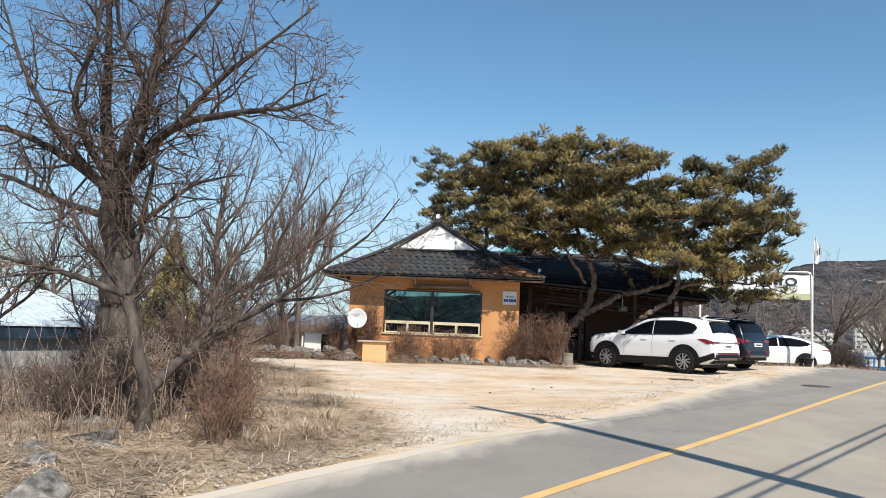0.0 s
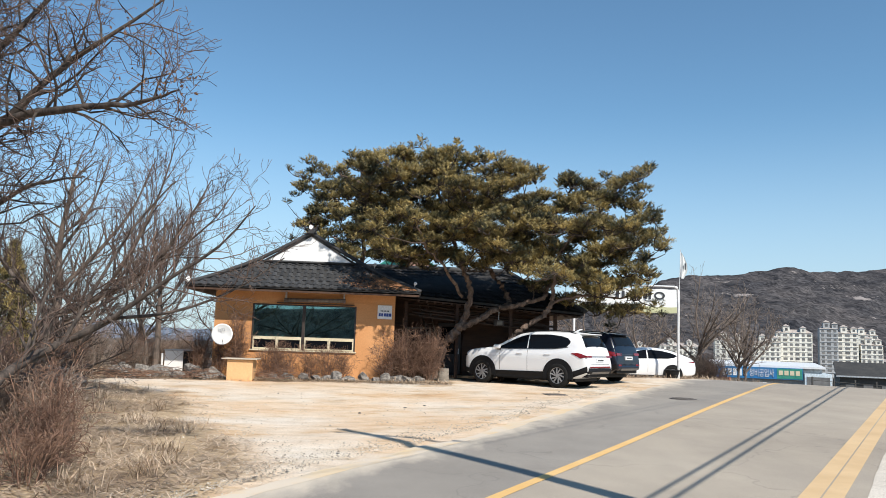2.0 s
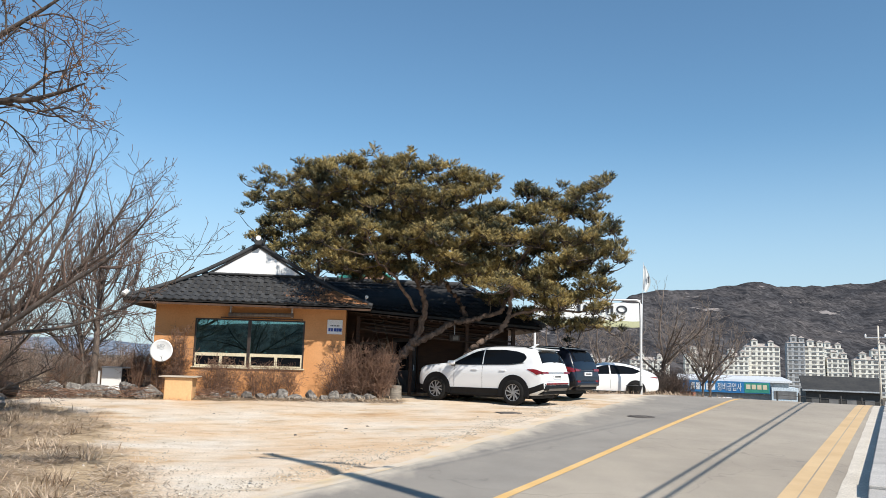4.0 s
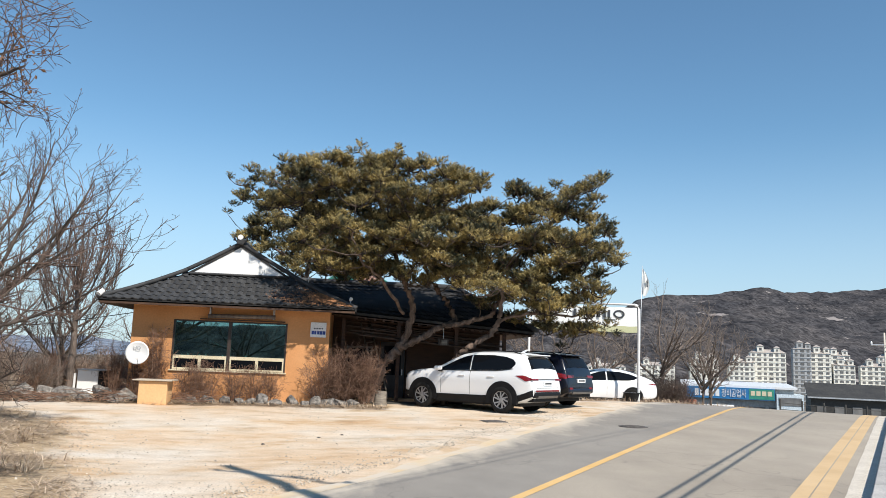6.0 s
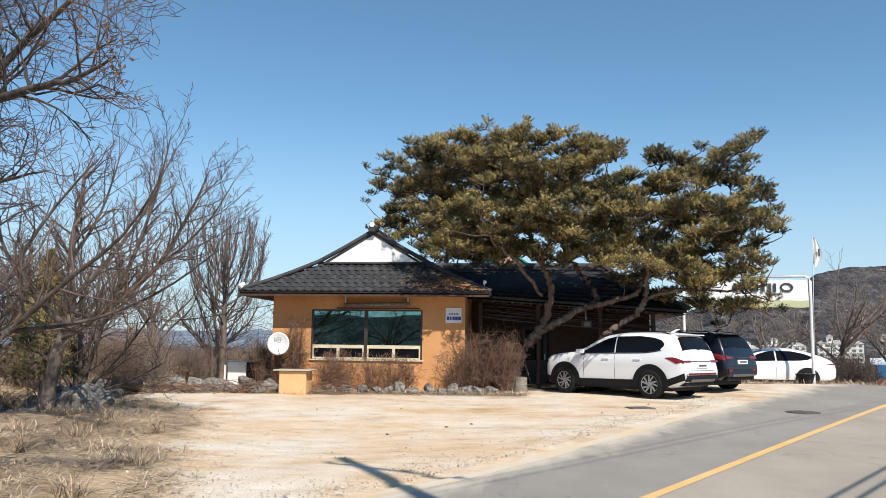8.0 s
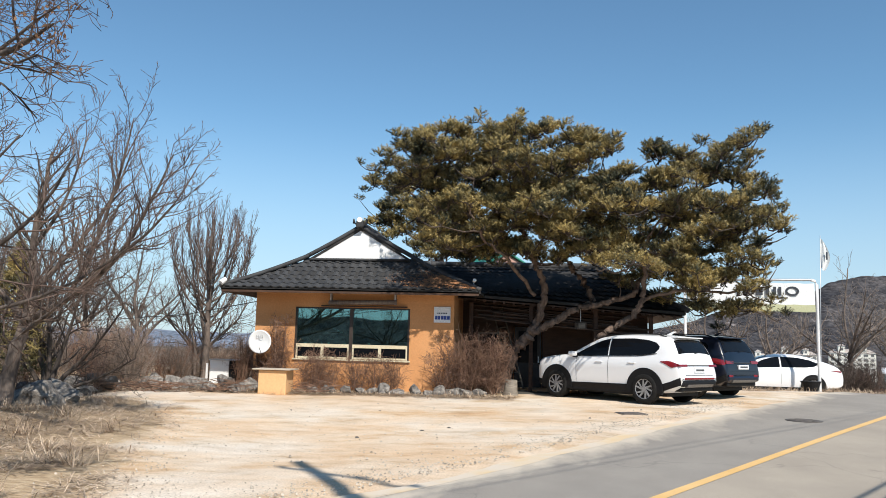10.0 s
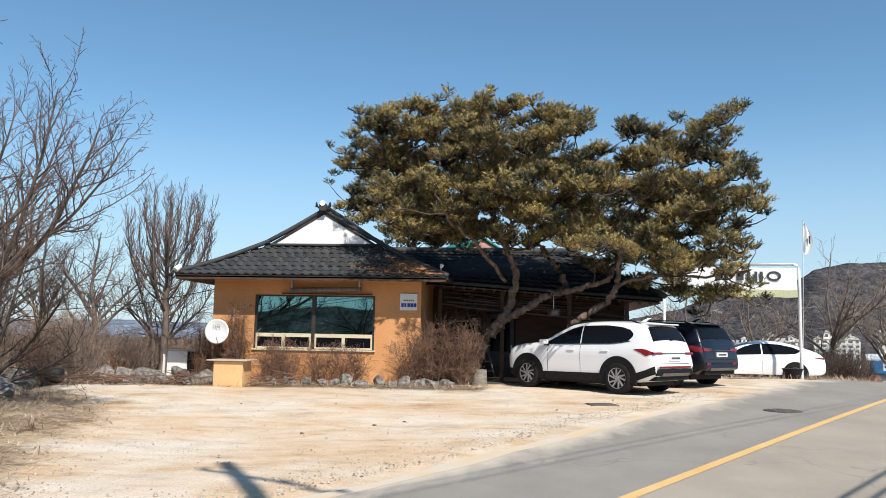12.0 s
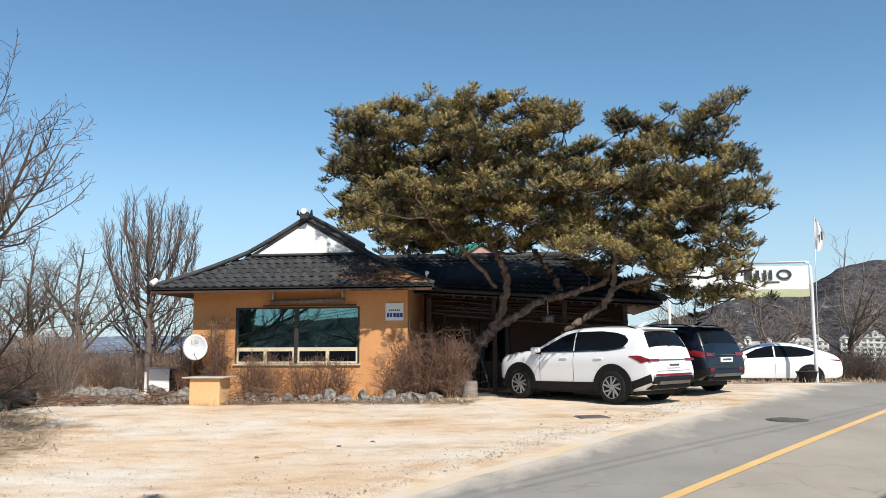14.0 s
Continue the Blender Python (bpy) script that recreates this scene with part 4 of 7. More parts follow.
def suv(at, turn, paint, label, group, older):
    """Mid-size SUV, nose along +x; origin on the ground between the axles."""
    c = thing("suv", at, label, "car", group, turn=turn)
    body = CarBody([  # x, floor, belt, roof or bonnet, half widths
        (2.21, 0.42, 0.74, 0.79, 0.64, 0.56), (2.16, 0.32, 0.9, 0.96, 0.8, 0.66), (2.0, 0.26, 0.99, 1.06, 0.89, 0.72), (1.6, 0.26, 1.05, 1.12, 0.93, 0.77),
        (1.12, 0.26, 1.08, 1.17, 0.935, 0.78), (0.92, 0.26, 1.09, 1.22, 0.935, 0.77), (0.45, 0.26, 1.105, 1.46, 0.93, 0.72), (0.08, 0.26, 1.115, 1.615, 0.93, 0.70),
        (-0.35, 0.26, 1.125, 1.675, 0.93, 0.695), (-0.9, 0.26, 1.135, 1.69, 0.93, 0.695), (-1.5, 0.27, 1.15, 1.68, 0.935, 0.69), (-1.9, 0.29, 1.16, 1.65, 0.93, 0.68),
        (-2.03, 0.31, 1.16, 1.61, 0.92, 0.69), (-2.24, 0.4, 1.12, 1.22, 0.895, 0.78), (-2.32, 0.44, 1.0, 1.06, 0.875, 0.74), (-2.36, 0.48, 0.78, 0.82, 0.83, 0.68), (-2.37, 0.5, 0.64, 0.68, 0.81, 0.66)])
    body.shell(c, paint, "glossy car body")
    tail_x = -1.8 if older else -1.76
    for s in (1, -1):
        # front door, rear door and quarter glass in one dark band with a thin pillar
        body.side_pane("side_window", c, s, [(-0.27, 1.165), (0.5, 1.145), (0.82, 1.14)], [(-0.27, 1.6), (-0.02, 1.545), (0.3, 1.42), (0.62, 1.26), (0.82, 1.16)], tinted_glass)
        low = [(tail_x, 1.36), (tail_x + 0.05, 1.26), (-1.45, 1.215), (-1.2, 1.19), (-0.31, 1.165)]
        body.side_pane("side_window", c, s, low, [(tail_x, 1.42), (tail_x + 0.06, 1.5), (-1.42, 1.575), (-1.0, 1.615), (-0.31, 1.602)], tinted_glass)
        body.side_pane("window_trim", c, s, [(p[0], p[1] - 0.022) for p in low[1:]] + [(0.86, 1.12)], [(p[0], p[1] - 0.006) for p in low[1:]] + [(0.86, 1.136)], silver_trim if older else black_plastic, 0.01)
        for x in (1.375, -1.39):
            arch(c, x, 0.934 * s, 0.44, black_plastic if not older else paint)
            wheel(c, x, 0.96 * s, 0.37, 0.235)
        body.side_pane("sill_cladding", c, s, [(-1.02, 0.25), (0.98, 0.25)], [(-1.02, 0.47), (0.98, 0.44)], black_plastic if not older else paint, 0.014)
        body.side_pane("bumper_corner", c, s, [(-2.34, 0.5), (-1.85, 0.32)], [(-2.34, 0.68), (-2.1, 0.58), (-1.85, 0.5)], black_plastic, 0.012, 8)
        body.side_pane("bumper_corner", c, s, [(1.84, 0.3), (2.15, 0.36)], [(1.84, 0.46), (2.15, 0.5)], black_plastic, 0.012, 6)
        mirror = part("mirror", box_bm(0.66, 0.86, s * 1.03 - 0.1, s * 1.03 + 0.09, 1.12, 1.25, bevel=0.045), paint, c)
        part("mirror_foot", box_bm(0.7, 0.8, s * 0.93 - 0.06, s * 0.93 + 0.05, 1.09, 1.125, bevel=0.012), black_plastic, mirror)
        for x in (-0.02, -1.02):
            part("door_handle", box_bm(x - 0.11, x + 0.11, s * 0.937 - 0.014, s * 0.937 + 0.014, 0.985, 1.015, bevel=0.01), silver_trim if older else paint, c)
        for x in (0.72, -0.3):
            body.side_pane("door_seam", c, s, [(x - 0.004, 0.47), (x + 0.004, 0.47)], [(x - 0.004, 1.14), (x + 0.004, 1.14)], black_plastic, 0.003, 1, 8)
        t = Tubes()
        t.add([Vector((0.05, s * 0.62, 1.62)), Vector((-0.1, s * 0.63, 1.69)), Vector((-0.8, s * 0.635, 1.745)), Vector((-1.6, s * 0.63, 1.725)), Vector((-1.85, s * 0.62, 1.66))], [0.016] * 5, 6)
        t.make("roof_rail", black_plastic, c)
        # tail lamp: pointed fin on the flank, wrapping on to the tail
        low = [(-2.31, 0.95), (-2.14, 0.91), (-2.04, 0.97), (-1.84, 1.05)]
        high = [(-2.31, 1.0), (-2.14, 1.06), (-2.04, 1.075), (-1.84, 1.062)]
        if older:
            low, high = [(-2.31, 0.92), (-2.14, 0.93), (-1.93, 1.0), (-1.8, 1.06)], [(-2.31, 1.04), (-2.14, 1.08), (-1.93, 1.1), (-1.8, 1.085)]
        body.side_pane("tail_lamp", c, s, low, high, red_lens, 0.012, 12, 3, "red tail lamp")
        ymid = 0.62 if older else 0.68
        part("tail_lamp", wedge(bmesh.new(), [(-2.35, 0.95), (-2.2, 0.95)], [(-2.333, 1.0 if not older else 1.03), (-2.2, 1.0 if not older else 1.03)], s * (ymid - 0.16), s * (ymid + 0.2)), red_lens, c, "red tail lamp")
        part("head_lamp", box_bm(1.96, 2.13, s * 0.8 - 0.12, s * 0.8 + 0.05, 0.86, 0.9, bevel=0.018), tinted_glass, c)
        if older:
            part("rear_reflector", box_bm(-2.385, -2.3, s * 0.64 - 0.11, s * 0.64 + 0.11, 0.57, 0.66, bevel=0.025), red_lens, c)
    body.top_pane("windscreen", c, 0.98, 0.14, 0.7, 0.62, tinted_glass, Vector((0.006, 0, 0.006)))
    body.top_pane("rear_window", c, -2.045, -2.23, 0.64, 0.73, tinted_glass, Vector((-0.008, 0, 0.006)))
    part("rear_bumper", box_bm(-2.395, -2.1, -0.8, 0.8, 0.46, 0.63, bevel=0.06), paint if older else black_plastic, c, "lower bumper")
    part("skid_plate", wedge(bmesh.new(), [(-2.38, 0.45), (-2.2, 0.42)], [(-2.41, 0.52), (-2.2, 0.5)], -0.6, 0.6), silver_trim, c, "silver skid plate")
    if not older:
        part("reflector_strip", box_bm(-2.392, -2.3, -0.7, 0.7, 0.63, 0.68, bevel=0.012), red_lens, c, "dark red reflector strip")
    part("rear_valance", box_bm(-2.31, -1.9, -0.74, 0.74, 0.34, 0.47, bevel=0.03), black_plastic, c)
    part("front_bumper", box_bm(1.96, 2.2, -0.68, 0.68, 0.3, 0.5, bevel=0.05), black_plastic, c)
    part("tailgate_trim", box_bm(-2.355, -2.28, -0.5, 0.5, 0.968, 0.988, bevel=0.008), silver_trim, c)
    part("tailgate_seam", box_bm(-2.374, -2.31, -0.64, 0.64, 0.735, 0.743), black_plastic, c)
    pl = part("number_plate", box_bm(-2.385, -2.33, -0.26, 0.26, 0.8, 0.92, bevel=0.006), plate_white, c, "white number plate")
    part("plate_mark", box_bm(-2.388, -2.3855, -0.19, 0.19, 0.84, 0.885), silver_trim, pl)
    part("spoiler", box_bm(-2.14, -1.88, -0.6, 0.6, 1.635, 1.668, bevel=0.016), paint, c)
    t = Tubes()
    t.add([Vector((-1.5, 0, 1.7)), Vector((-1.66, 0, 1.79)), Vector((-1.74, 0, 1.8))], [0.045, 0.026, 0.008], 6)
    t.make("aerial_fin", paint, c)
    wiper = Tubes()
    wiper.add([Vector((-2.245, 0.02, 1.27)), Vector((-2.22, -0.36, 1.31))], [0.012, 0.007], 5)
    wiper.make("rear_wiper", black_plastic, c)
    part("underbody", box_bm(-1.9, 1.9, -0.74, 0.74, 0.2, 0.34), black_plastic, c)
    return c


def sedan(at, turn):
    c = thing("sedan", at, "white low fastback sedan parked beside the dirt lot", "car", turn=turn)
    body = CarBody([(2.42, 0.34, 0.55, 0.57, 0.62, 0.5), (2.34, 0.22, 0.66, 0.7, 0.82, 0.64), (2.05, 0.2, 0.75, 0.82, 0.9, 0.7), (1.5, 0.2, 0.82, 0.92, 0.92, 0.74),
         (1.1, 0.2, 0.86, 0.98, 0.92, 0.74), (0.75, 0.2, 0.91, 1.13, 0.92, 0.68), (0.25, 0.2, 0.93, 1.33, 0.92, 0.6), (-0.2, 0.2, 0.945, 1.425, 0.92, 0.58),
         (-0.75, 0.2, 0.96, 1.435, 0.92, 0.57), (-1.25, 0.21, 0.98, 1.38, 0.915, 0.57), (-1.75, 0.22, 0.98, 1.24, 0.91, 0.6), (-2.1, 0.24, 0.96, 1.1, 0.89, 0.68),
         (-2.38, 0.28, 0.92, 0.99, 0.85, 0.68), (-2.44, 0.36, 0.74, 0.78, 0.79, 0.6)], 0.1)
    body.shell(c, white_car, "glossy white car body")
    for s in (1, -1):
        body.side_pane("side_window", c, s, [(-0.28, 0.985), (0.3, 0.965), (0.84, 0.94)], [(-0.28, 1.37), (0.0, 1.33), (0.3, 1.24), (0.6, 1.09), (0.84, 0.96)], tinted_glass)
        body.side_pane("side_window", c, s, [(-1.62, 1.12), (-1.45, 1.03), (-1.2, 1.0), (-0.33, 0.985)], [(-1.62, 1.15), (-1.35, 1.26), (-0.9, 1.35), (-0.33, 1.372)], tinted_glass)
        for x in (1.42, -1.4):
            arch(c, x, 0.922 * s, 0.37, black_plastic)
            wheel(c, x, 0.95 * s, 0.335, 0.215, 6)
        part("mirror", box_bm(0.62, 0.8, s * 0.99 - 0.1, s * 0.99 + 0.08, 0.93, 1.05, bevel=0.04), white_car, c)
        body.side_pane("tail_lamp", c, s, [(-2.38, 0.84), (-2.0, 0.9)], [(-2.38, 0.9), (-2.0, 0.915)], red_lens, 0.01, 5, 2, "dark red tail lamp")
        body.side_pane("sill", c, s, [(-1.0, 0.2), (1.0, 0.2)], [(-1.0, 0.28), (1.0, 0.28)], black_plastic, 0.01, 6, 2)
        for x in (0.75, -0.3):
            body.side_pane("door_seam", c, s, [(x - 0.004, 0.3), (x + 0.004, 0.3)], [(x - 0.004, 0.94), (x + 0.004, 0.94)], black_plastic, 0.003, 1, 6)
    body.top_pane("windscreen", c, 0.98, 0.08, 0.66, 0.52, tinted_glass, Vector((0.006, 0, 0.006)))
    body.top_pane("rear_window", c, -1.15, -1.95, 0.5, 0.58, tinted_glass, Vector((-0.006, 0, 0.006)))
    part("underbody", box_bm(-2.2, 2.2, -0.72, 0.72, 0.16, 0.28), black_plastic, c)
    return c


FRONT = Vector((-0.756, 0.655, 0))
LEFT = Vector((-0.655, -0.756, 0))
TURN_SUV = math.degrees(math.atan2(FRONT.y, FRONT.x))
mid = (Vector((5.58, 27.02, 0)) + Vector((7.66, 25.22, 0))) / 2 - LEFT * 0.985
suv((mid.x, mid.y, gz(mid.x, mid.y) - 0.01), TURN_SUV, white_car, "glossy white SUV with black cladding parked on dirt", "parked suvs", False)
mid2 = mid + Vector((1.75, 2.5, 0))
suv((mid2.x, mid2.y, gz(mid2.x, mid2.y) - 0.01), TURN_SUV - 3, navy_car, "dark navy SUV parked beside the white one", "parked suvs", True)
sedan((13.75, 36.2, gz(13.75, 36.2)), 176)


# ---- trees ----
def bent_path(pts, n):
    """A smooth run through the given points."""
    ps = [Vector(p) for p in pts]
    out = []
    for i in range(len(ps) - 1):
        p0, p1, p2, p3 = ps[max(i - 1, 0)], ps[i], ps[i + 1], ps[min(i + 2, len(ps) - 1)]
        for k in range(n):
            t = k / n
            out.append(0.5 * ((2 * p1) + (p2 - p0) * t + (2 * p0 - 5 * p1 + 4 * p2 - p3) * t * t + (3 * p1 - p0 - 3 * p2 + p3) * t ** 3))
    return out + [ps[-1]]


class Bare:
    """A leafless tree: main limbs by hand, the finer branches grown from them."""

    def __init__(self, seed, up=0.25, wander=0.22, spread_deg=48, gaps=(0.22, 0.16, 0.12), lengths=(1.6, 0.7, 0.32), shrink=0.5, twig=0.0045):
        self.rng = random.Random(seed)
        self.wood, self.twigs = Tubes(), Tubes()
        self.up, self.wander, self.spread, self.gaps, self.lengths, self.shrink, self.twig = up, wander, spread_deg, gaps, lengths, shrink, twig

    def limb(self, pts, r0, r1, start=0.3, sides=8, n=5, scale=1.0):
        path = bent_path(pts, n)
        for i, p in enumerate(path):
            if 0 < i:
                k = 0.12 * (r0 + r1)
                p += Vector((self.rng.uniform(-k, k), self.rng.uniform(-k, k), self.rng.uniform(-k, k)))
        radii = [r0 + (r1 - r0) * i / (len(path) - 1) for i in range(len(path))]
        self.wood.add(path, radii, sides)
        self.sprout(path, radii, 0, start, scale)

    def sprout(self, path, radii, level, start, scale=1.0):
        if level >= len(self.lengths):
            return
        rng = self.rng
        total = sum((path[i + 1] - path[i]).length for i in range(len(path) - 1))
        gap = self.gaps[level]
        want = total * start
        run = 0.0
        for i in range(len(path) - 1):
            seg = path[i + 1] - path[i]
            L = seg.length
            while want < run + L and L > 1e-5:
                t = (want - run) / L
                p = path[i].lerp(path[i + 1], t)
                share = want / total
                d = seg.normalized()
                side = d.orthogonal().normalized()
                side.rotate(Matrix.Rotation(rng.uniform(0, 6.283), 3, d))
                a = radians(self.spread * rng.uniform(0.7, 1.3))
                way = (d * math.cos(a) + side * math.sin(a) + Vector((0, 0, self.up))).normalized()
                r = radii[i]
                ln = self.lengths[level] * rng.uniform(0.5, 1.25) * (1.15 - 0.55 * share) * scale
                self.grow(p, way, ln, min(r * self.shrink, 0.03 if level == 0 else 0.014), level + 1, scale)
                want += gap * rng.uniform(0.6, 1.4)
            run += L

    def grow(self, p, d, length, r, level, scale):
        rng = self.rng
        n = 4 if level == 1 else 3 if level == 2 else 2
        pts, radii = [p.copy()], [r]
        end = max(self.twig * 0.7, r * 0.35)
        for i in range(n):
            d = (d + Vector((rng.gauss(0, self.wander), rng.gauss(0, self.wander), rng.gauss(0, self.wander) + self.up * 0.35))).normalized()
            p = p + d * (length / n)
            pts.append(p.copy())
            radii.append(max(self.twig * 0.8, r + (end - r) * (i + 1) / n))
        (self.wood if level == 1 and r > 0.018 else self.twigs).add(pts, radii, 4 if level == 1 else 3)
        self.sprout(pts, radii, level, 0.2, scale)

    def make(self, name, at, label, category, bark, fine, group=""):
        t = thing(name, at, label, category, group)
        shift = Matrix.Translation(-Vector(at))
        for key, tubes, mat in (("trunk", self.wood, bark), ("crown", self.twigs, fine)):
            if tubes.v:
                ob = tubes.make(key, mat, t)
                ob.data.transform(shift)
        return t


def rel(base, pts):
    return [(base[0] + p[0], base[1] + p[1], base[2] + p[2]) for p in pts]


# small forked tree on the verge, one limb leaning back over the grass
b = (-2.36, 10.4, gz(-2.36, 10.4) + 0.05)
T = Bare(1, up=0.2, wander=0.26, spread_deg=52, gaps=(0.2, 0.14, 0.13), lengths=(1.1, 0.55, 0.22), twig=0.0042)
T.limb(rel(b, [(0, 0, -0.1), (0.02, 0, 0.5), (-0.12, 0, 1.05), (-0.3, 0, 1.65), (-0.35, 0, 1.78)]), 0.105, 0.062, 0.85, 10)
T.limb(rel(b, [(-0.35, 0, 1.76), (-0.75, -0.1, 1.9), (-1.25, -0.15, 2.05), (-1.8, -0.2, 2.15), (-2.3, -0.3, 2.3)]), 0.05, 0.015, 0.2)
T.limb(rel(b, [(-0.35, 0, 1.78), (-0.7, 0.1, 2.1), (-1.1, 0.2, 2.55), (-1.4, 0.3, 3.1)]), 0.042, 0.012, 0.15)
T.limb(rel(b, [(-0.33, 0, 1.78), (-0.2, 0.1, 2.15), (0.0, 0.2, 2.5), (0.15, 0.3, 3.2)]), 0.042, 0.012, 0.15)
T.limb(rel(b, [(0.02, 0, 0.5), (0.1, 0.7, 0.88), (0.15, 1.5, 1.2), (0.35, 2.2, 1.45), (0.9, 2.4, 1.8)]), 0.075, 0.045, 0.3)
T.limb(rel(b, [(0.9, 2.4, 1.8), (1.6, 2.2, 2.3), (2.4, 2.0, 2.85), (2.9, 1.8, 3.4)]), 0.04, 0.008, 0.1)
T.limb(rel(b, [(0.35, 2.2, 1.45), (0.6, 2.6, 2.3), (1.0, 2.8, 3.2), (1.5, 2.9, 3.9)]), 0.032, 0.01, 0.15)
T.limb(rel(b, [(0.15, 1.5, 1.2), (0.2, 1.9, 2.1), (0.5, 2.1, 3.0)]), 0.028, 0.01, 0.2)
T.limb(rel(b, [(0.9, 2.4, 1.8), (1.7, 2.7, 1.95), (2.5, 2.8, 2.3), (3.2, 2.8, 2.8)]), 0.028, 0.008, 0.15)
T.make("bare_tree", b, "small dark leafless tree forked near the ground on the verge", "tree", bark_dark, twig_mat)

# big old tree
b = (-5.95, 16.8, gz(-5.95, 16.8) + 0.1)
T = Bare(2, up=0.08, wander=0.32, spread_deg=58, gaps=(0.21, 0.17, 0.15), lengths=(1.7, 0.85, 0.36), twig=0.0068)
T.limb(rel(b, [(0.05, 0, -0.1), (0, 0, 0.7), (-0.1, 0, 1.8), (-0.25, 0, 3.0), (-0.45, 0, 4.2)]), 0.45, 0.32, 0.7, 14)
T.limb(rel(b, [(-0.4, 0, 3.9), (-0.1, -0.2, 5.0), (0.3, -0.2, 6.4), (0.55, -0.2, 8.0), (0.6, 0, 9.8)]), 0.17, 0.03, 0.1, 9)
T.limb(rel(b, [(-0.45, 0, 4.2), (-0.8, 0.2, 5.6), (-0.9, 0.2, 7.4), (-1.1, 0.2, 9.8)]), 0.18, 0.03, 0.1, 9)
T.limb(rel(b, [(-0.35, 0, 3.8), (0.4, -0.5, 4.6), (1.3, -1.0, 5.2), (2.8, -1.7, 5.35), (4.0, -2.3, 5.3), (4.8, -2.7, 5.45)]), 0.14, 0.013, 0.15, 9)
T.limb(rel(b, [(1.3, -1.0, 5.2), (2.3, -1.2, 6.2), (3.4, -1.5, 6.9), (4.3, -1.6, 7.6)]), 0.08, 0.012, 0.1, 8)
T.limb(rel(b, [(-0.45, 0, 4.0), (-1.4, -0.3, 4.7), (-2.6, -0.5, 5.2), (-4.0, -0.6, 5.3)]), 0.13, 0.02, 0.15, 9)
T.limb(rel(b, [(-0.3, 0, 3.4), (-1.3, -0.4, 3.7), (-2.6, -0.6, 4.2), (-3.9, -0.6, 4.1)]), 0.09, 0.015, 0.15, 8)
T.limb(rel(b, [(-0.2, 0, 3.1), (0.7, -0.4, 3.5), (1.7, -0.7, 4.1), (2.7, -0.8, 4.3)]), 0.08, 0.012, 0.15, 8)
T.limb(rel(b, [(0.3, -0.2, 6.4), (1.1, -0.4, 7.2), (2.0, -0.5, 8.3), (2.6, -0.5, 9.3)]), 0.07, 0.012, 0.1, 8)
T.limb(rel(b, [(-0.3, 0, 3.6), (0.5, -0.9, 4.6), (1.0, -1.4, 6.0), (1.3, -1.6, 7.6)]), 0.1, 0.015, 0.15, 8)
T.limb(rel(b, [(-0.4, 0, 3.9), (-1.2, -0.8, 5.0), (-1.9, -1.2, 6.3), (-2.4, -1.4, 7.8)]), 0.1, 0.015, 0.15, 8)
T.limb(rel(b, [(-0.45, 0, 4.1), (-0.9, -0.9, 5.6), (-0.4, -1.2, 7.2), (-0.3, -1.3, 9.0)]), 0.1, 0.015, 0.15, 8)
T.limb(rel(b, [(0.3, -0.2, 6.2), (-0.3, -0.6, 7.6), (-0.2, -0.8, 9.4)]), 0.07, 0.012, 0.1, 8)
T.limb(rel(b, [(-0.15, 0, 2.2), (0.25, -0.1, 2.9), (0.45, -0.2, 3.9), (0.6, -0.2, 5.0)]), 0.1, 0.03, 0.2, 8)
big_twigs = list(T.twigs.v)
big = T.make("bare_tree", b, "large old leafless tree with a thick rough trunk", "tree", bark_dark, twig_mat)

# clumps of seed pods left on its outer branches
def seed_pods():
    rng = random.Random(8)
    v, f = [], []
    for cx, cy, cz, r, n in ((-1.3, 14.2, 5.7, 0.6, 90), (-1.9, 14.6, 5.7, 0.6, 70), (-1.0, 14.0, 5.4, 0.5, 50), (-2.3, 15.2, 7.6, 0.9, 90), (-7.2, 16.5, 8.2, 1.3, 160)):
        near = [q for q in big_twigs if (q[0] - cx) ** 2 + (q[1] - cy) ** 2 + (q[2] - cz) ** 2 < r * r]
        for _ in range(n if near else 0):
            p = Vector(near[rng.randrange(len(near))]) + Vector((rng.gauss(0, 0.02), rng.gauss(0, 0.02), -0.02))
            s = rng.uniform(0.02, 0.045)
            q = Euler((rng.uniform(0, 6), rng.uniform(0, 6), rng.uniform(0, 6)))
            k = len(v)
            for c in ((-s, 0, 0), (0, -s * 0.5, 0), (s, 0, 0), (0, s * 0.5, 0.3 * s)):
                w = Vector(c)
                w.rotate(q)
                v.append(tuple(p + w - Vector(b)))
            f.append((k, k + 1, k + 2, k + 3))
    ob = raw_object("seed_cluster", v, f, leaf_dry)
    return adopt(ob, big, "brown dry seed pods")


seed_pods()["kind"] = "stuff"

# tree behind it: long upswept shoots with short spurs
b = (-5.5, 19.9, gz(-5.5, 19.9) + 0.1)
T = Bare(3, up=0.3, wander=0.2, spread_deg=50, gaps=(0.17, 0.1, 0.14), lengths=(1.45, 0.34, 0.14), twig=0.0055)
T.limb(rel(b, [(0, 0, -0.1), (0.15, 0, 1.0), (0.35, 0.1, 2.0), (0.3, 0.1, 3.4), (0.5, 0.1, 5.2)]), 0.17, 0.03, 0.35, 10)
T.limb(rel(b, [(0.3, 0, 1.7), (1.5, -0.5, 2.15), (2.8, -1.1, 2.9), (3.6, -1.5, 3.9), (4.05, -1.7, 4.7)]), 0.085, 0.009, 0.12)
T.limb(rel(b, [(1.5, -0.5, 2.15), (2.3, -1.0, 3.2), (2.9, -1.4, 4.4), (3.2, -1.6, 5.4)]), 0.05, 0.009, 0.1)
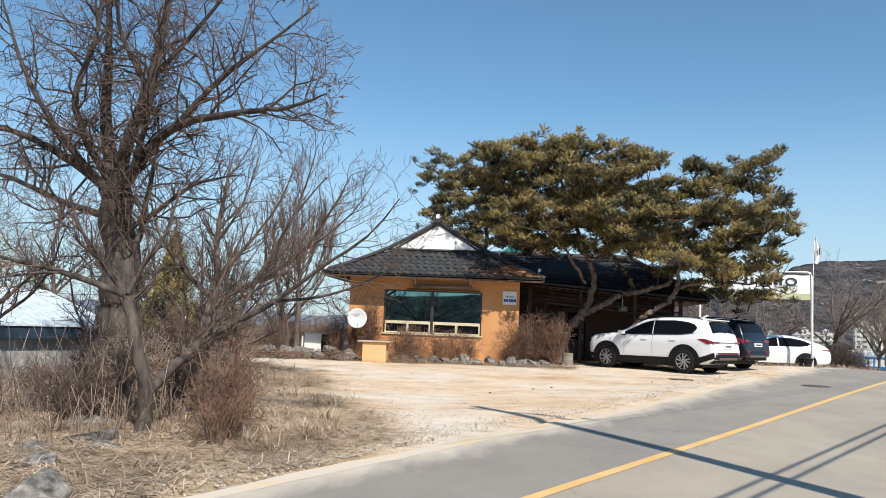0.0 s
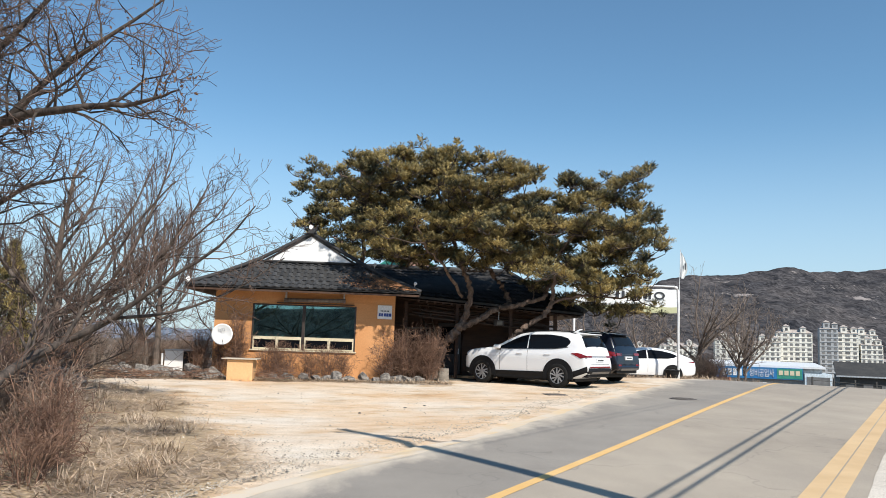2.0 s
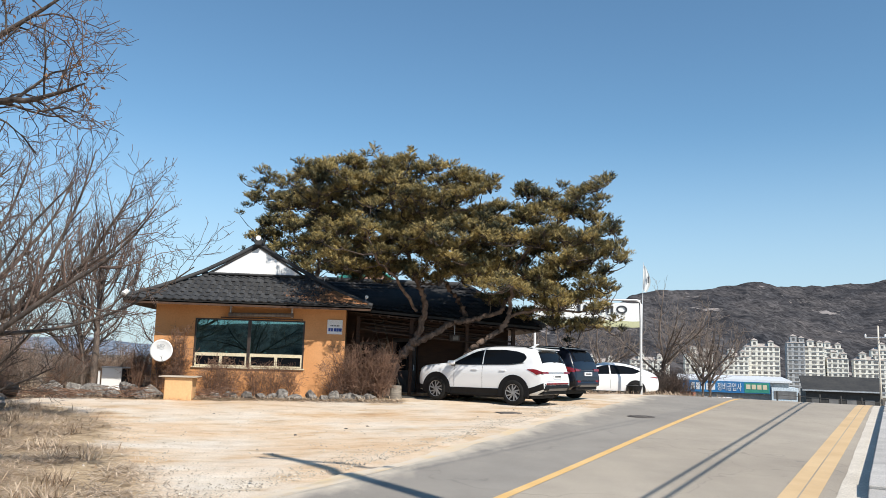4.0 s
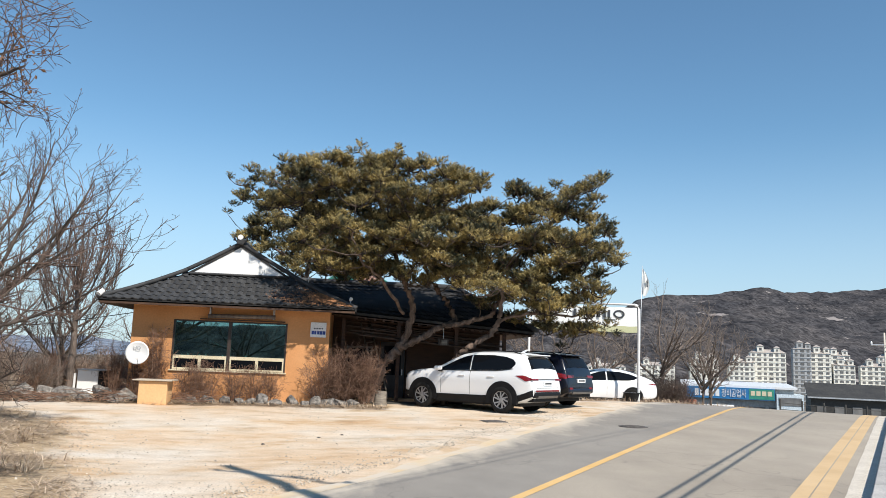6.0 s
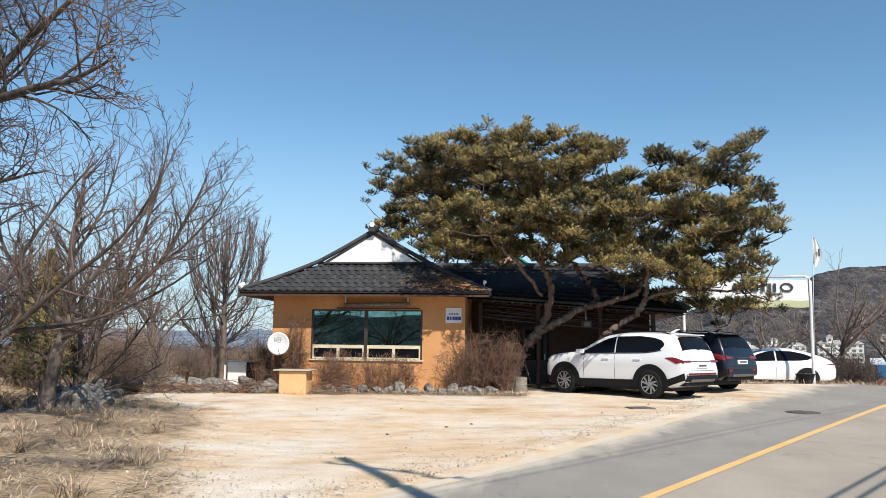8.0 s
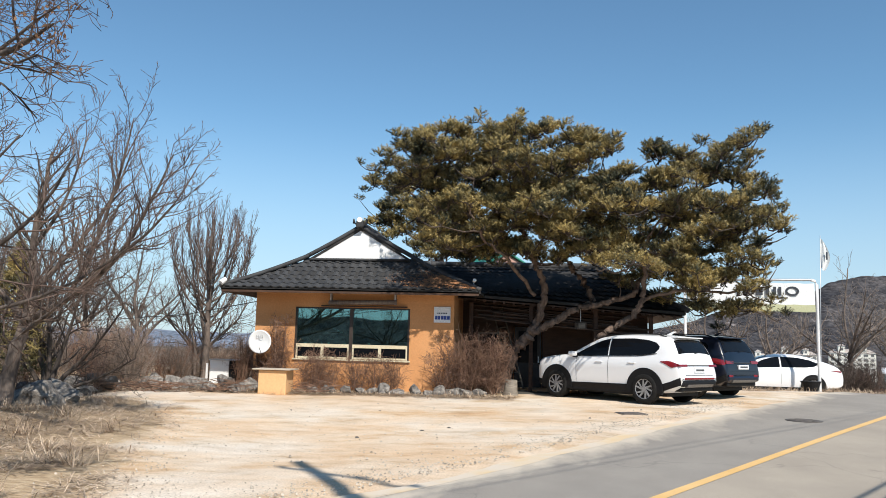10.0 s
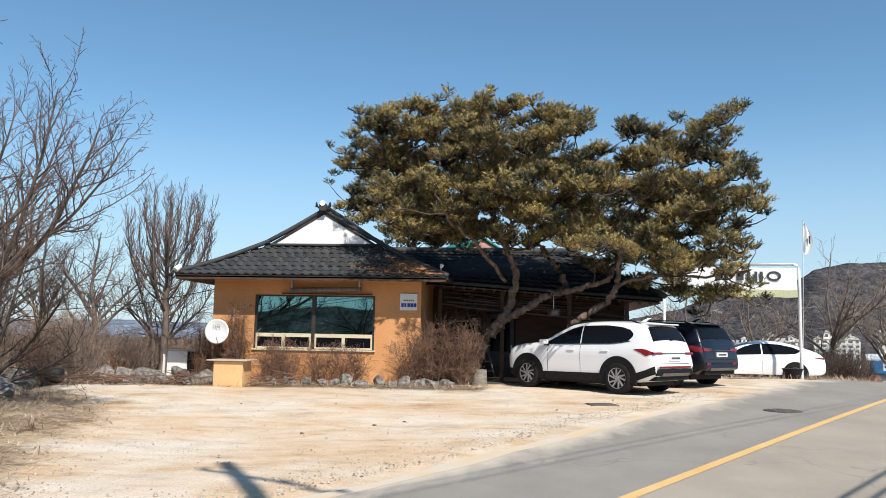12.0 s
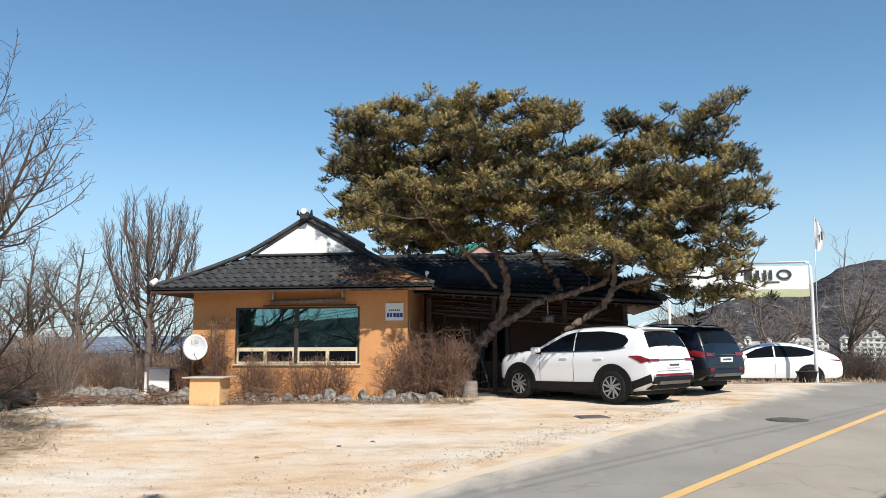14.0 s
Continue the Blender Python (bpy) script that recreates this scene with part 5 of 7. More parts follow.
T.limb(rel(b, [(2.8, -1.1, 2.9), (3.5, -1.4, 3.3), (4.2, -1.7, 3.9), (4.6, -1.8, 4.5)]), 0.035, 0.007, 0.15)
T.limb(rel(b, [(0.35, 0.1, 2.3), (1.1, 0.2, 3.2), (1.8, 0.3, 4.3), (2.2, 0.3, 5.4)]), 0.06, 0.01, 0.1)
T.limb(rel(b, [(0.3, 0, 1.5), (1.3, -0.9, 1.75), (2.4, -1.7, 2.2), (3.3, -2.0, 2.9)]), 0.05, 0.008, 0.15)
T.limb(rel(b, [(0.2, 0.1, 1.8), (-0.7, 0.2, 2.6), (-1.4, 0.2, 3.6), (-1.7, 0.2, 5.0)]), 0.08, 0.01, 0.1)
T.limb(rel(b, [(0.3, 0.1, 3.2), (0.9, 0.1, 4.2), (1.3, 0.1, 5.6)]), 0.045, 0.01, 0.1)
T.make("bare_tree", b, "grey leafless tree with long upswept shoots over the verge", "tree", bark_grey, twig_mat)

# dark many-stemmed tree by the stones
b = (-6.6, 23.0, gz(-6.6, 23.0) + 0.05)
T = Bare(4, up=0.2, gaps=(0.22, 0.17, 0.15), lengths=(1.2, 0.65, 0.3), twig=0.006)
for dx, dz, r in ((-2.2, 2.6, 0.08), (-1.2, 3.6, 0.09), (-0.2, 4.0, 0.09), (0.9, 3.5, 0.08), (1.9, 2.3, 0.08), (2.3, 1.1, 0.06)):
    T.limb(rel(b, [(0.1 * dx * 0.3, 0, -0.1), (dx * 0.15, 0.05, dz * 0.22), (dx * 0.5, 0.1 * dx, dz * 0.55), (dx, -0.1 * dx, dz)]), r, 0.015, 0.25)
T.make("bare_tree", b, "dark many-stemmed leafless tree beside piled stones", "tree", bark_dark, twig_dark)

# pruned broom-shaped tree beside the house
b = (-5.6, 29.7, gz(-5.6, 29.7))
T = Bare(5, up=0.5, wander=0.12, spread_deg=34, gaps=(0.15, 0.13, 0.15), lengths=(0.85, 0.42, 0.2), twig=0.0055)
T.limb(rel(b, [(0, 0, -0.1), (0.03, 0, 1.4), (0.0, 0, 2.6), (-0.05, 0, 3.6), (0.0, 0, 5.2)]), 0.13, 0.025, 0.5, 10)
T.limb(rel(b, [(-0.35, 0.1, -0.1), (-0.4, 0.1, 1.0), (-0.75, 0.1, 2.1), (-1.2, 0.1, 3.2)]), 0.06, 0.015, 0.4, 8)
rb = random.Random(14)
for k in range(19):
    a, z0 = k * 2.4, 1.7 + 0.1 * k
    wide = (1.55 if k < 12 else 0.95) * rb.uniform(0.75, 1.0)
    c, s2, z1 = math.cos(a) * wide, math.sin(a) * wide, min(5.5, z0 + 2.3 + rb.uniform(-0.3, 0.5))
    T.limb(rel(b, [(0, 0, z0), (c * 0.5, s2 * 0.5, z0 + (z1 - z0) * 0.2), (c * 0.9, s2 * 0.9, z0 + (z1 - z0) * 0.58), (c, s2, z1)]), 0.038, 0.01, 0.25)
T.make("bare_tree", b, "slim leafless tree with upright pruned branches beside the house", "tree", bark_grey, twig_mat)

# more bare trees behind the lot, to the west and behind the sedan
for i, (x, y, hgt, wid, mats) in enumerate(((-9.0, 31.5, 4.6, 1.8, 0), (-12.5, 34.0, 5.2, 2.2, 0), (-7.4, 33.5, 4.0, 1.6, 0), (-15.5, 30.0, 5.6, 2.2, 0), (-11.0, 27.0, 4.4, 1.8, 1), (-9.0, 22.0, 5.4, 2.0, 0),
                                         (-15.5, 35.5, 6.0, 2.6, 0), (-10.5, 17.5, 6.2, 2.4, 1), (-4.2, 35.0, 3.6, 1.4, 0),
                                         (17.2, 37.5, 5.0, 2.5, 0), (14.8, 39.5, 4.2, 2.2, 0), (20.0, 39.5, 4.4, 2.0, 0), (12.4, 40.0, 3.6, 1.8, 0), (22.0, 43.0, 4.8, 2.0, 0))):
    b = (x, y, gz(x, y))
    T = Bare(20 + i, up=0.24, spread_deg=52, gaps=(0.34, 0.26, 0.2) if x > 0 else (0.26, 0.2, 0.17), lengths=(1.4, 0.65, 0.3), twig=0.006)
    rr = random.Random(40 + i)
    T.limb(rel(b, [(0, 0, -0.2), (0.1, 0, hgt * 0.3), (-0.1, 0, hgt * 0.6), (0.1, 0, hgt)]), 0.12 if x < 0 else 0.07, 0.02, 0.3, 8)
    for k in range(6):
        a = rr.uniform(0, 6.283)
        z0 = hgt * rr.uniform(0.12, 0.4)
        c, s = math.cos(a) * wid, math.sin(a) * wid
        T.limb(rel(b, [(0, 0, z0), (c * 0.4, s * 0.4, z0 + hgt * 0.18), (c * 0.8, s * 0.8, z0 + hgt * 0.34), (c, s, min(hgt, z0 + hgt * rr.uniform(0.4, 0.6)))]), 0.06, 0.012, 0.15)
    T.make("bare_tree", b, "leafless brown tree behind the dirt lot", "tree", bark_dark if mats else bark_grey, twig_dark if mats else twig_pale if x > 0 else twig_mat, "bare trees in the background")


# ---- pine ----
def pine(seed, base, limbs, outline, yc, deep, count, label, tips):
    rng = random.Random(seed)
    p = thing("pine_tree", base, label, "tree")
    shift = Matrix.Translation(-Vector(base))
    wood = Tubes()
    joints = []
    for pts, r0, r1 in limbs:
        path = bent_path(pts, 6)
        for i, q in enumerate(path):
            if i:
                q += Vector((rng.uniform(-0.05, 0.05), rng.uniform(-0.05, 0.05), rng.uniform(-0.04, 0.04)))
        n = len(path)
        wood.add(path, [(r0 + (r1 - r0) * i / (n - 1)) * rng.uniform(0.74, 0.98) for i in range(n)], 10)
        joints += [q for q in path if q.z > 2.9]
    xs, zs = [o[0] for o in outline], [o[1] for o in outline]
    xm, zm, xh, zh = (min(xs) + max(xs)) / 2, (min(zs) + max(zs)) / 2, (max(xs) - min(xs)) / 2, (max(zs) - min(zs)) / 2
    # outline of the crown in x and z; the depth follows from how far inside a pad lies
    def inside(x, z):
        c = False
        j = len(outline) - 1
        for i in range(len(outline)):
            (xi, zi), (xj, zj) = outline[i], outline[j]
            if (zi > z) != (zj > z) and x < (xj - xi) * (z - zi) / (zj - zi) + xi:
                c = not c
            j = i
        return c

    # flat plates of foliage, each of several pads, hung in loose storeys
    plates, pads, tries = [], [], 0
    while len(plates) < count and tries < 20000:
        tries += 1
        x, z = rng.uniform(min(xs), max(xs)), rng.uniform(min(zs), max(zs))
        if not (inside(x - 0.5, z - 0.05) and inside(x + 0.5, z + 0.15)):
            continue
        y = yc + deep * rng.uniform(-1, 1) * (1 - 0.55 * abs(x - xm) / xh) * (1 - 0.5 * max(0, z - zm) / zh)
        q = Vector((x, y, z))
        if all(Vector(((q.x - o.x) * 0.85, (q.y - o.y) * 0.8, (q.z - o.z) * 1.4)).length > 0.87 for o in plates):
            plates.append(q)
    for q in plates:
        big_r = rng.uniform(0.55, 0.95)
        lean_x, lean_y = rng.uniform(-0.28, 0.28) + 0.04 * (q.x - xm), rng.uniform(-0.2, 0.2)
        for _ in range(int(7 + 6 * big_r)):
            a, d = rng.uniform(0, 6.283), math.sqrt(rng.random()) * big_r
            dx, dy = d * math.cos(a), d * math.sin(a)
            c = q + Vector((dx, dy, 0.2 * (1 - (d / big_r) ** 2) + lean_x * dx + lean_y * dy + rng.gauss(0, 0.13)))
            if inside(c.x - 0.25, c.z) and inside(c.x + 0.25, c.z + 0.34):
                pads.append((c, rng.uniform(0.22, 0.36)))
    # tips that stand out of the outline
    for x, z in tips:
        pads.append((Vector((x, yc + rng.uniform(-0.6, 0.6), z - 0.24)), 0.17))
    twigs = Tubes()
    v, f = [], []
    # each pad hangs on the nearest branch or on a pad nearer the trunk
    reach = {i: min((o - q).length for o in joints) for i, (q, r) in enumerate(pads)}
    hold = list(joints)
    for i in sorted(reach, key=lambda n: reach[n]):
        q = pads[i][0] - Vector((0, 0, 0.12))
        j = min(hold, key=lambda o: (o - q).length + max(0, o.z - q.z) * 0.8)
        m = j.lerp(q, 0.5) + Vector((rng.uniform(-0.1, 0.1), rng.uniform(-0.1, 0.1), rng.uniform(-0.14, 0.02)))
        twigs.add([j, j.lerp(m, 0.5) + Vector((rng.uniform(-0.05, 0.05), rng.uniform(-0.05, 0.05), -0.03)), m, q], [0.024, 0.021, 0.017, 0.01], 5)
        hold.append(q)
    for q, r in pads:
        # short bottle-brush shoots that turn outwards and up
        for _ in range(int(230 * r * r) + 8):
            a, d = rng.uniform(0, 6.283), math.sqrt(rng.random()) * r
            c = q + Vector((d * math.cos(a), d * math.sin(a), 0.09 * (1 - (d / r) ** 2) + rng.gauss(0, 0.045)))
            k = d / r
            out = Vector((math.cos(a) * (0.25 + 0.9 * k) + rng.gauss(0, 0.25), math.sin(a) * (0.25 + 0.9 * k) + rng.gauss(0, 0.25), rng.uniform(0.3, 0.95))).normalized()
            if rng.random() < 0.3:
                twigs.add([q - Vector((0, 0, 0.1)), c - out * 0.08], [0.008, 0.005], 3)
            side = out.orthogonal().normalized()
            long = rng.uniform(0.13, 0.24)
            for n_i in range(24):
                e = side.copy()
                e.rotate(Matrix.Rotation(rng.uniform(0, 6.283), 3, out))
                w = (out * rng.uniform(0.35, 0.9) + e).normalized()
                ln = rng.uniform(0.055, 0.085)
                o = c + out * (long * (n_i / 23 - 0.55))
                b2 = w.cross(out).normalized() * 0.0105
                n = len(v)
                v += [tuple(o - b2), tuple(o + b2), tuple(o + w * ln)]
                f.append((n, n + 1, n + 2))
    trunk = wood.make("trunk", pine_bark, p)
    tw = twigs.make("fine_wood", twig_dark, p)
    crown = adopt(raw_object("crown", v, f, needle_mat), p, "olive green needle clumps in layered pads")
    for o in (trunk, tw, crown):
        o.data.transform(shift)


TRUNKS = [
    ([(3.95, 28.3, 0.15), (4.15, 28.25, 0.9), (4.45, 28.2, 1.6), (4.8, 28.2, 1.98), (5.01, 28.2, 2.31)], 0.26, 0.17),
    ([(5.0, 28.2, 2.25), (5.21, 28.2, 2.84), (5.26, 28.2, 3.38), (5.1, 28.15, 3.92), (4.9, 28.05, 4.3), (4.5, 27.9, 5.4), (4.1, 27.8, 6.6), (3.6, 27.6, 8.2)], 0.145, 0.04),
    ([(4.9, 28.15, 2.1), (5.48, 28.0, 2.37), (5.95, 28.0, 2.69), (6.34, 28.0, 2.88), (6.86, 28.0, 2.94), (7.38, 28.0, 3.13), (7.84, 28.0, 3.29), (8.0, 28.1, 3.6), (8.3, 28.4, 4.4), (8.8, 28.6, 5.4), (10.0, 28.9, 6.6)], 0.13, 0.045),
    ([(6.3, 27.9, 0.2), (6.4, 27.75, 1.2), (6.7, 27.65, 1.85), (6.96, 27.6, 2.12), (7.28, 27.6, 2.34), (7.72, 27.6, 2.65), (7.96, 27.6, 3.03), (8.03, 27.6, 3.35), (8.1, 27.6, 4.2)], 0.13, 0.08),
    ([(6.4, 28.05, 2.86), (6.66, 28.4, 3.05), (6.56, 28.6, 3.46), (6.36, 28.6, 3.73), (6.1, 28.65, 4.08), (5.9, 28.7, 4.36), (5.6, 28.9, 5.0), (5.6, 29.0, 5.8), (6.0, 29.1, 7.0), (6.3, 29.1, 7.7)], 0.12, 0.04)]
UPPER_LIMBS = [
    ([(7.95, 27.6, 3.1), (9.0, 27.2, 3.35), (10.2, 27.0, 3.3), (11.4, 27.2, 3.5)], 0.07, 0.025),
    ([(5.0, 28.2, 3.2), (4.3, 27.0, 4.0), (3.6, 26.0, 4.6), (3.2, 25.4, 5.4)], 0.07, 0.025),
    ([(8.1, 27.6, 4.2), (8.0, 26.6, 4.6), (8.3, 25.8, 5.2)], 0.06, 0.025),
    ([(4.85, 28.0, 4.4), (3.9, 27.9, 4.9), (2.8, 28.2, 5.3), (1.4, 28.6, 5.6)], 0.09, 0.04),
    ([(4.5, 27.9, 5.4), (3.2, 28.4, 6.2), (1.6, 28.8, 7.0), (0.5, 29.0, 7.5)], 0.09, 0.03),
    ([(8.2, 28.4, 4.4), (9.5, 28.0, 4.5), (10.8, 27.9, 4.6), (11.6, 28.0, 4.9)], 0.08, 0.03),
    ([(8.8, 28.6, 5.4), (9.8, 29.2, 6.3), (10.6, 29.6, 7.3), (11.4, 29.8, 8.1)], 0.07, 0.025),
    ([(4.5, 27.9, 5.4), (5.2, 27.4, 6.0), (6.0, 27.2, 6.4), (7.2, 27.2, 6.7)], 0.07, 0.03)]
PINE_OUTLINE = [(0.4, 7.65), (0.85, 7.9), (1.6, 8.0), (2.4, 7.9), (2.8, 8.2), (3.3, 8.62), (3.9, 8.45), (4.55, 8.58), (4.85, 8.2), (5.25, 8.25), (5.6, 7.75), (6.3, 8.0), (7.05, 7.75), (7.45, 7.0),
                (7.85, 7.05), (8.4, 7.55), (9.05, 7.4), (9.75, 7.5), (10.5, 7.7), (11.2, 7.95), (11.0, 7.3), (11.05, 6.8), (11.75, 6.15), (11.8, 5.1), (11.15, 4.8), (11.5, 4.25), (11.1, 3.6),
                (12.0, 3.0), (10.8, 2.77), (9.9, 2.52), (9.4, 2.8), (7.9, 3.4), (6.8, 3.7), (5.35, 4.15), (4.2, 4.2), (2.4, 4.1), (1.5, 4.25), (0.95, 5.3), (1.5, 5.6), (0.3, 6.6), (0.85, 7.0)]

pine(77, (4.15, 28.3, gz(4.15, 28.3)), TRUNKS + UPPER_LIMBS, PINE_OUTLINE, 27.5, 2.9, 124, "old spreading red pine leaning over the house and cars",
     ((0.62, 7.68), (0.9, 7.85), (1.65, 7.98), (2.8, 8.1), (3.1, 8.5), (3.35, 8.62), (4.2, 8.45), (4.55, 8.6), (5.0, 8.1), (5.3, 8.28), (6.1, 7.95), (6.35, 8.05), (6.95, 7.75), (8.1, 7.3), (8.4, 7.6), (8.9, 7.4),
      (9.4, 7.45), (10.0, 7.55), (10.4, 7.7), (10.8, 7.8), (11.05, 7.92), (11.2, 8.0), (10.85, 7.3), (11.3, 6.5), (11.6, 6.25), (11.75, 5.9), (11.75, 5.2), (11.45, 4.3), (11.2, 4.9), (11.1, 3.7), (0.5, 6.65), (0.75, 6.75), (1.1, 5.3), (1.3, 5.2), (11.9, 3.05), (11.5, 3.1), (10.0, 2.6)))
pine(78, (1.2, 36.3, gz(1.2, 36.3)), [
    ([(1.2, 36.3, 0.2), (1.1, 36.3, 3.0), (1.3, 36.2, 6.0), (1.0, 36.2, 9.6)], 0.2, 0.05),
    ([(1.2, 36.3, 5.0), (0.2, 36.2, 6.0), (-1.2, 36.0, 6.6)], 0.08, 0.03), ([(1.2, 36.2, 6.6), (0.0, 36.4, 7.8), (-1.4, 36.5, 8.8)], 0.07, 0.03),
    ([(1.2, 36.2, 6.0), (2.4, 36.0, 7.2), (3.2, 36.0, 8.4)], 0.07, 0.03)],
    [(-2.0, 6.2), (-1.7, 7.2), (-2.3, 7.9), (-1.8, 8.7), (-2.1, 9.5), (-1.2, 9.9), (0.2, 9.6), (1.4, 10.2), (2.6, 9.8), (3.6, 9.2), (3.8, 6.0), (2.5, 5.2), (0.6, 5.0), (-1.0, 5.2), (-1.7, 5.6)],
    36.2, 1.7, 40, "dark green pine standing behind the house", ((-2.15, 9.3), (-2.2, 7.9), (-1.9, 6.2), (-1.2, 9.9), (0.4, 9.8)))


# ---- kerb and pavement on the far side of the road ----
def pavement():
    base = thing("pavement", (kerb_line(14), 14, gz(kerb_line(14), 14)), "grey paved footway behind a kerb", "pavement", kind="structure")
    inv = base.matrix_world.inverted()
    step = Vector((0.735, 1.0, 0)).normalized()
    side = Vector((step.y, -step.x, 0))
    def rise(y):
        return 0.012 + 0.19 * smooth01(10.9, 12.2, y)

    # bed under the pavers
    v, f = [], []
    n = 96
    for i in range(n + 1):
        y = 9.4 + i * 0.5
        for k in (0.2, 2.6):
            x = kerb_line(y)
            p = Vector((x, y, 0)) + side * k
            v += [(p.x, p.y, gz(p.x, p.y) + rise(y) - 0.03), (p.x, p.y, gz(p.x, p.y) - 0.2)]
    for i in range(n):
        a = i * 4
        f += [(a, a + 2, a + 6, a + 4), (a + 2, a + 3, a + 7, a + 6), (a, a + 4, a + 5, a + 1)]
    f.append((0, 1, 3, 2))
    ob = raw_object("paving_bed", v, f, concrete)
    ob.data.transform(inv)
    adopt(ob, base)
    yaw = math.degrees(math.atan2(step.y, step.x))
    kerb_me = bpy.data.meshes.new("kerb_stone")
    bm = box_bm(-0.496, 0.496, -0.13, 0.13, -0.35, 0.0, bevel=0.014)
    bm.to_mesh(kerb_me)
    bm.free()
    kerb_me.materials.append(kerb_stone)
    slope = math.degrees(math.atan2(gz(kerb_line(20), 20) - gz(kerb_line(13), 13), (Vector((kerb_line(20), 20)) - Vector((kerb_line(13), 13))).length))
    for i in range(41):
        p = Vector((kerb_line(9.6), 9.6, 0)) + step * (i + 0.3) + side * 0.13
        k = new("kerb_stone", kerb_me)
        lean = math.degrees(math.atan2(rise(p.y + 0.4) - rise(p.y - 0.4), 0.994))
        k.matrix_world = inv @ pose(p.x, p.y, gz(p.x, p.y) + rise(p.y), 0, (-slope if p.y < 22 else 1) - lean, yaw)
        k.parent = base
        k.matrix_parent_inverse = Matrix.Identity(4)
    pav = bpy.data.meshes.new("paver")
    bm = box_bm(-0.144, 0.144, -0.144, 0.144, -0.05, 0.0, bevel=0.006)
    bm.to_mesh(pav)
    bm.free()
    pav.materials.append(paver)
    rng = random.Random(5)
    for i in range(49):
        for j in range(6):
            p = Vector((kerb_line(10.6), 10.6, 0)) + step * (0.3 * i) + side * (0.42 + 0.3 * j)
            k = new("paver", pav)
            k.matrix_world = inv @ pose(p.x, p.y, gz(p.x, p.y) + rise(p.y) + rng.uniform(-0.004, 0.004), rng.uniform(-0.6, 0.6), -slope - math.degrees(math.atan2(rise(p.y + 0.15) - rise(p.y - 0.15), 0.37)), yaw)
            k.parent = base


pavement()


def manhole(x, y, r):
    t = thing("manhole_cover", (x, y, gz(x, y)), "round rusty iron manhole cover set in the road", "manhole cover")
    bm = cyl(bmesh.new(), (0, 0, -0.02), (0, 0, 0.014), r, sides=32)
    part("rim", bm, cast_iron, t)
    bm = cyl(bmesh.new(), (0, 0, 0.0), (0, 0, 0.018), r * 0.88, sides=32)
    lid = part("lid", bm, cast_iron, t)
    for i in range(-3, 4):
        w = math.sqrt(max(0.01, (r * 0.8) ** 2 - (i * 0.09) ** 2))
        part("rib", box_bm(-w, w, i * 0.09 - 0.015, i * 0.09 + 0.015, 0.018, 0.026), cast_iron, lid)


manhole(10.55, 22.45, 0.36)


def drain_grate(x, y):
    t = thing("drain_grate", (x, y, gz(x, y)), "small rusty drain grate sunk in the dirt lot", "drain", turn=20)
    part("frame", box_bm(-0.3, 0.3, -0.22, 0.22, -0.03, 0.02), cast_iron, t)
    for i in range(6):
        part("bar", box_bm(-0.26, 0.26, -0.18 + i * 0.065, -0.15 + i * 0.065, 0.02, 0.032), cast_iron, t)


drain_grate(7.1, 22.95)


# ---- utility pole behind the camera's side, its arm and its two cables ----
def utility_pole(name, x, y, top, arm_at, arm_dir, a0, a1, label):
    z = gz(x, y)
    t = thing(name, (x, y, z), label, "utility pole", "utility poles")
    part("shaft", cyl(bmesh.new(), (0, 0, -0.3), (0, 0, top), 0.0125 * top, 0.008 * top, 14), concrete, t, smooth=True)
    d = Vector(arm_dir).normalized()
    p0, p1 = -d * a0, d * a1
    bm = bmesh.new()
    cyl(bm, (p0.x, p0.y, arm_at), (p1.x, p1.y, arm_at), 0.055, sides=8)
    arm = part("cross_arm", bm, galvanised, t)
    for k in (p0 * 0.95, p1 * 0.95, p1 * 0.5):
        bm = bmesh.new()
        cyl(bm, (k.x, k.y, arm_at + 0.04), (k.x, k.y, arm_at + 0.16), 0.05, 0.065, 10)
        cyl(bm, (k.x, k.y, arm_at + 0.16), (k.x, k.y, arm_at + 0.26), 0.065, 0.03, 10)
        part("insulator", bm, white_paint, arm)
    return t


utility_pole("utility_pole", 7.67, 5.3, 13.0, 11.9, (2.02, -1.18, 0), 0.62, 1.72, "tall concrete utility pole with one steel arm beside the road")
utility_pole("utility_pole", 37.75, 51.2, 4.66 - gz(37.75, 51.2), 3.85 - gz(37.75, 51.2), (0.82, -0.57, 0), 0.8, 0.8, "far concrete utility pole with a cross arm below the crest")


def cable(pts, r, label, group="overhead cables"):
    t = Tubes()
    t.add([Vector(p) for p in pts], [r] * len(pts), 6)
    ob = t.make("overhead_cable", cable_black)
    return tagged(ob, label, "cable", group)


for lift in (5.15, 5.42):
    for far in (62, -45):
        pts = [(7.67 + 0.722 * far * k, 5.3 + far * k, lift + 0.0253 * far * k) for k in (0, 0.25, 0.5, 0.75, 1.0)]
        cable(pts, 0.026, "black overhead cable running along the road")
for off in (0.0, 0.35):
    pts = [(10.04 + off + 0.86 * d, 9.0 + d, 9.2 + 0.025 * d) for d in (-50, -20, 0, 20, 55)]
    cable(pts, 0.009, "thin black overhead wire along the road", "overhead wires")
cable([(-3.1, 28.0, 2.9), (-6, 29.0, 2.45), (-10, 30.3, 2.2), (-16, 32, 2.2), (-24, 34, 2.6)], 0.012, "thin black cable from the house to the trees", "house cables")


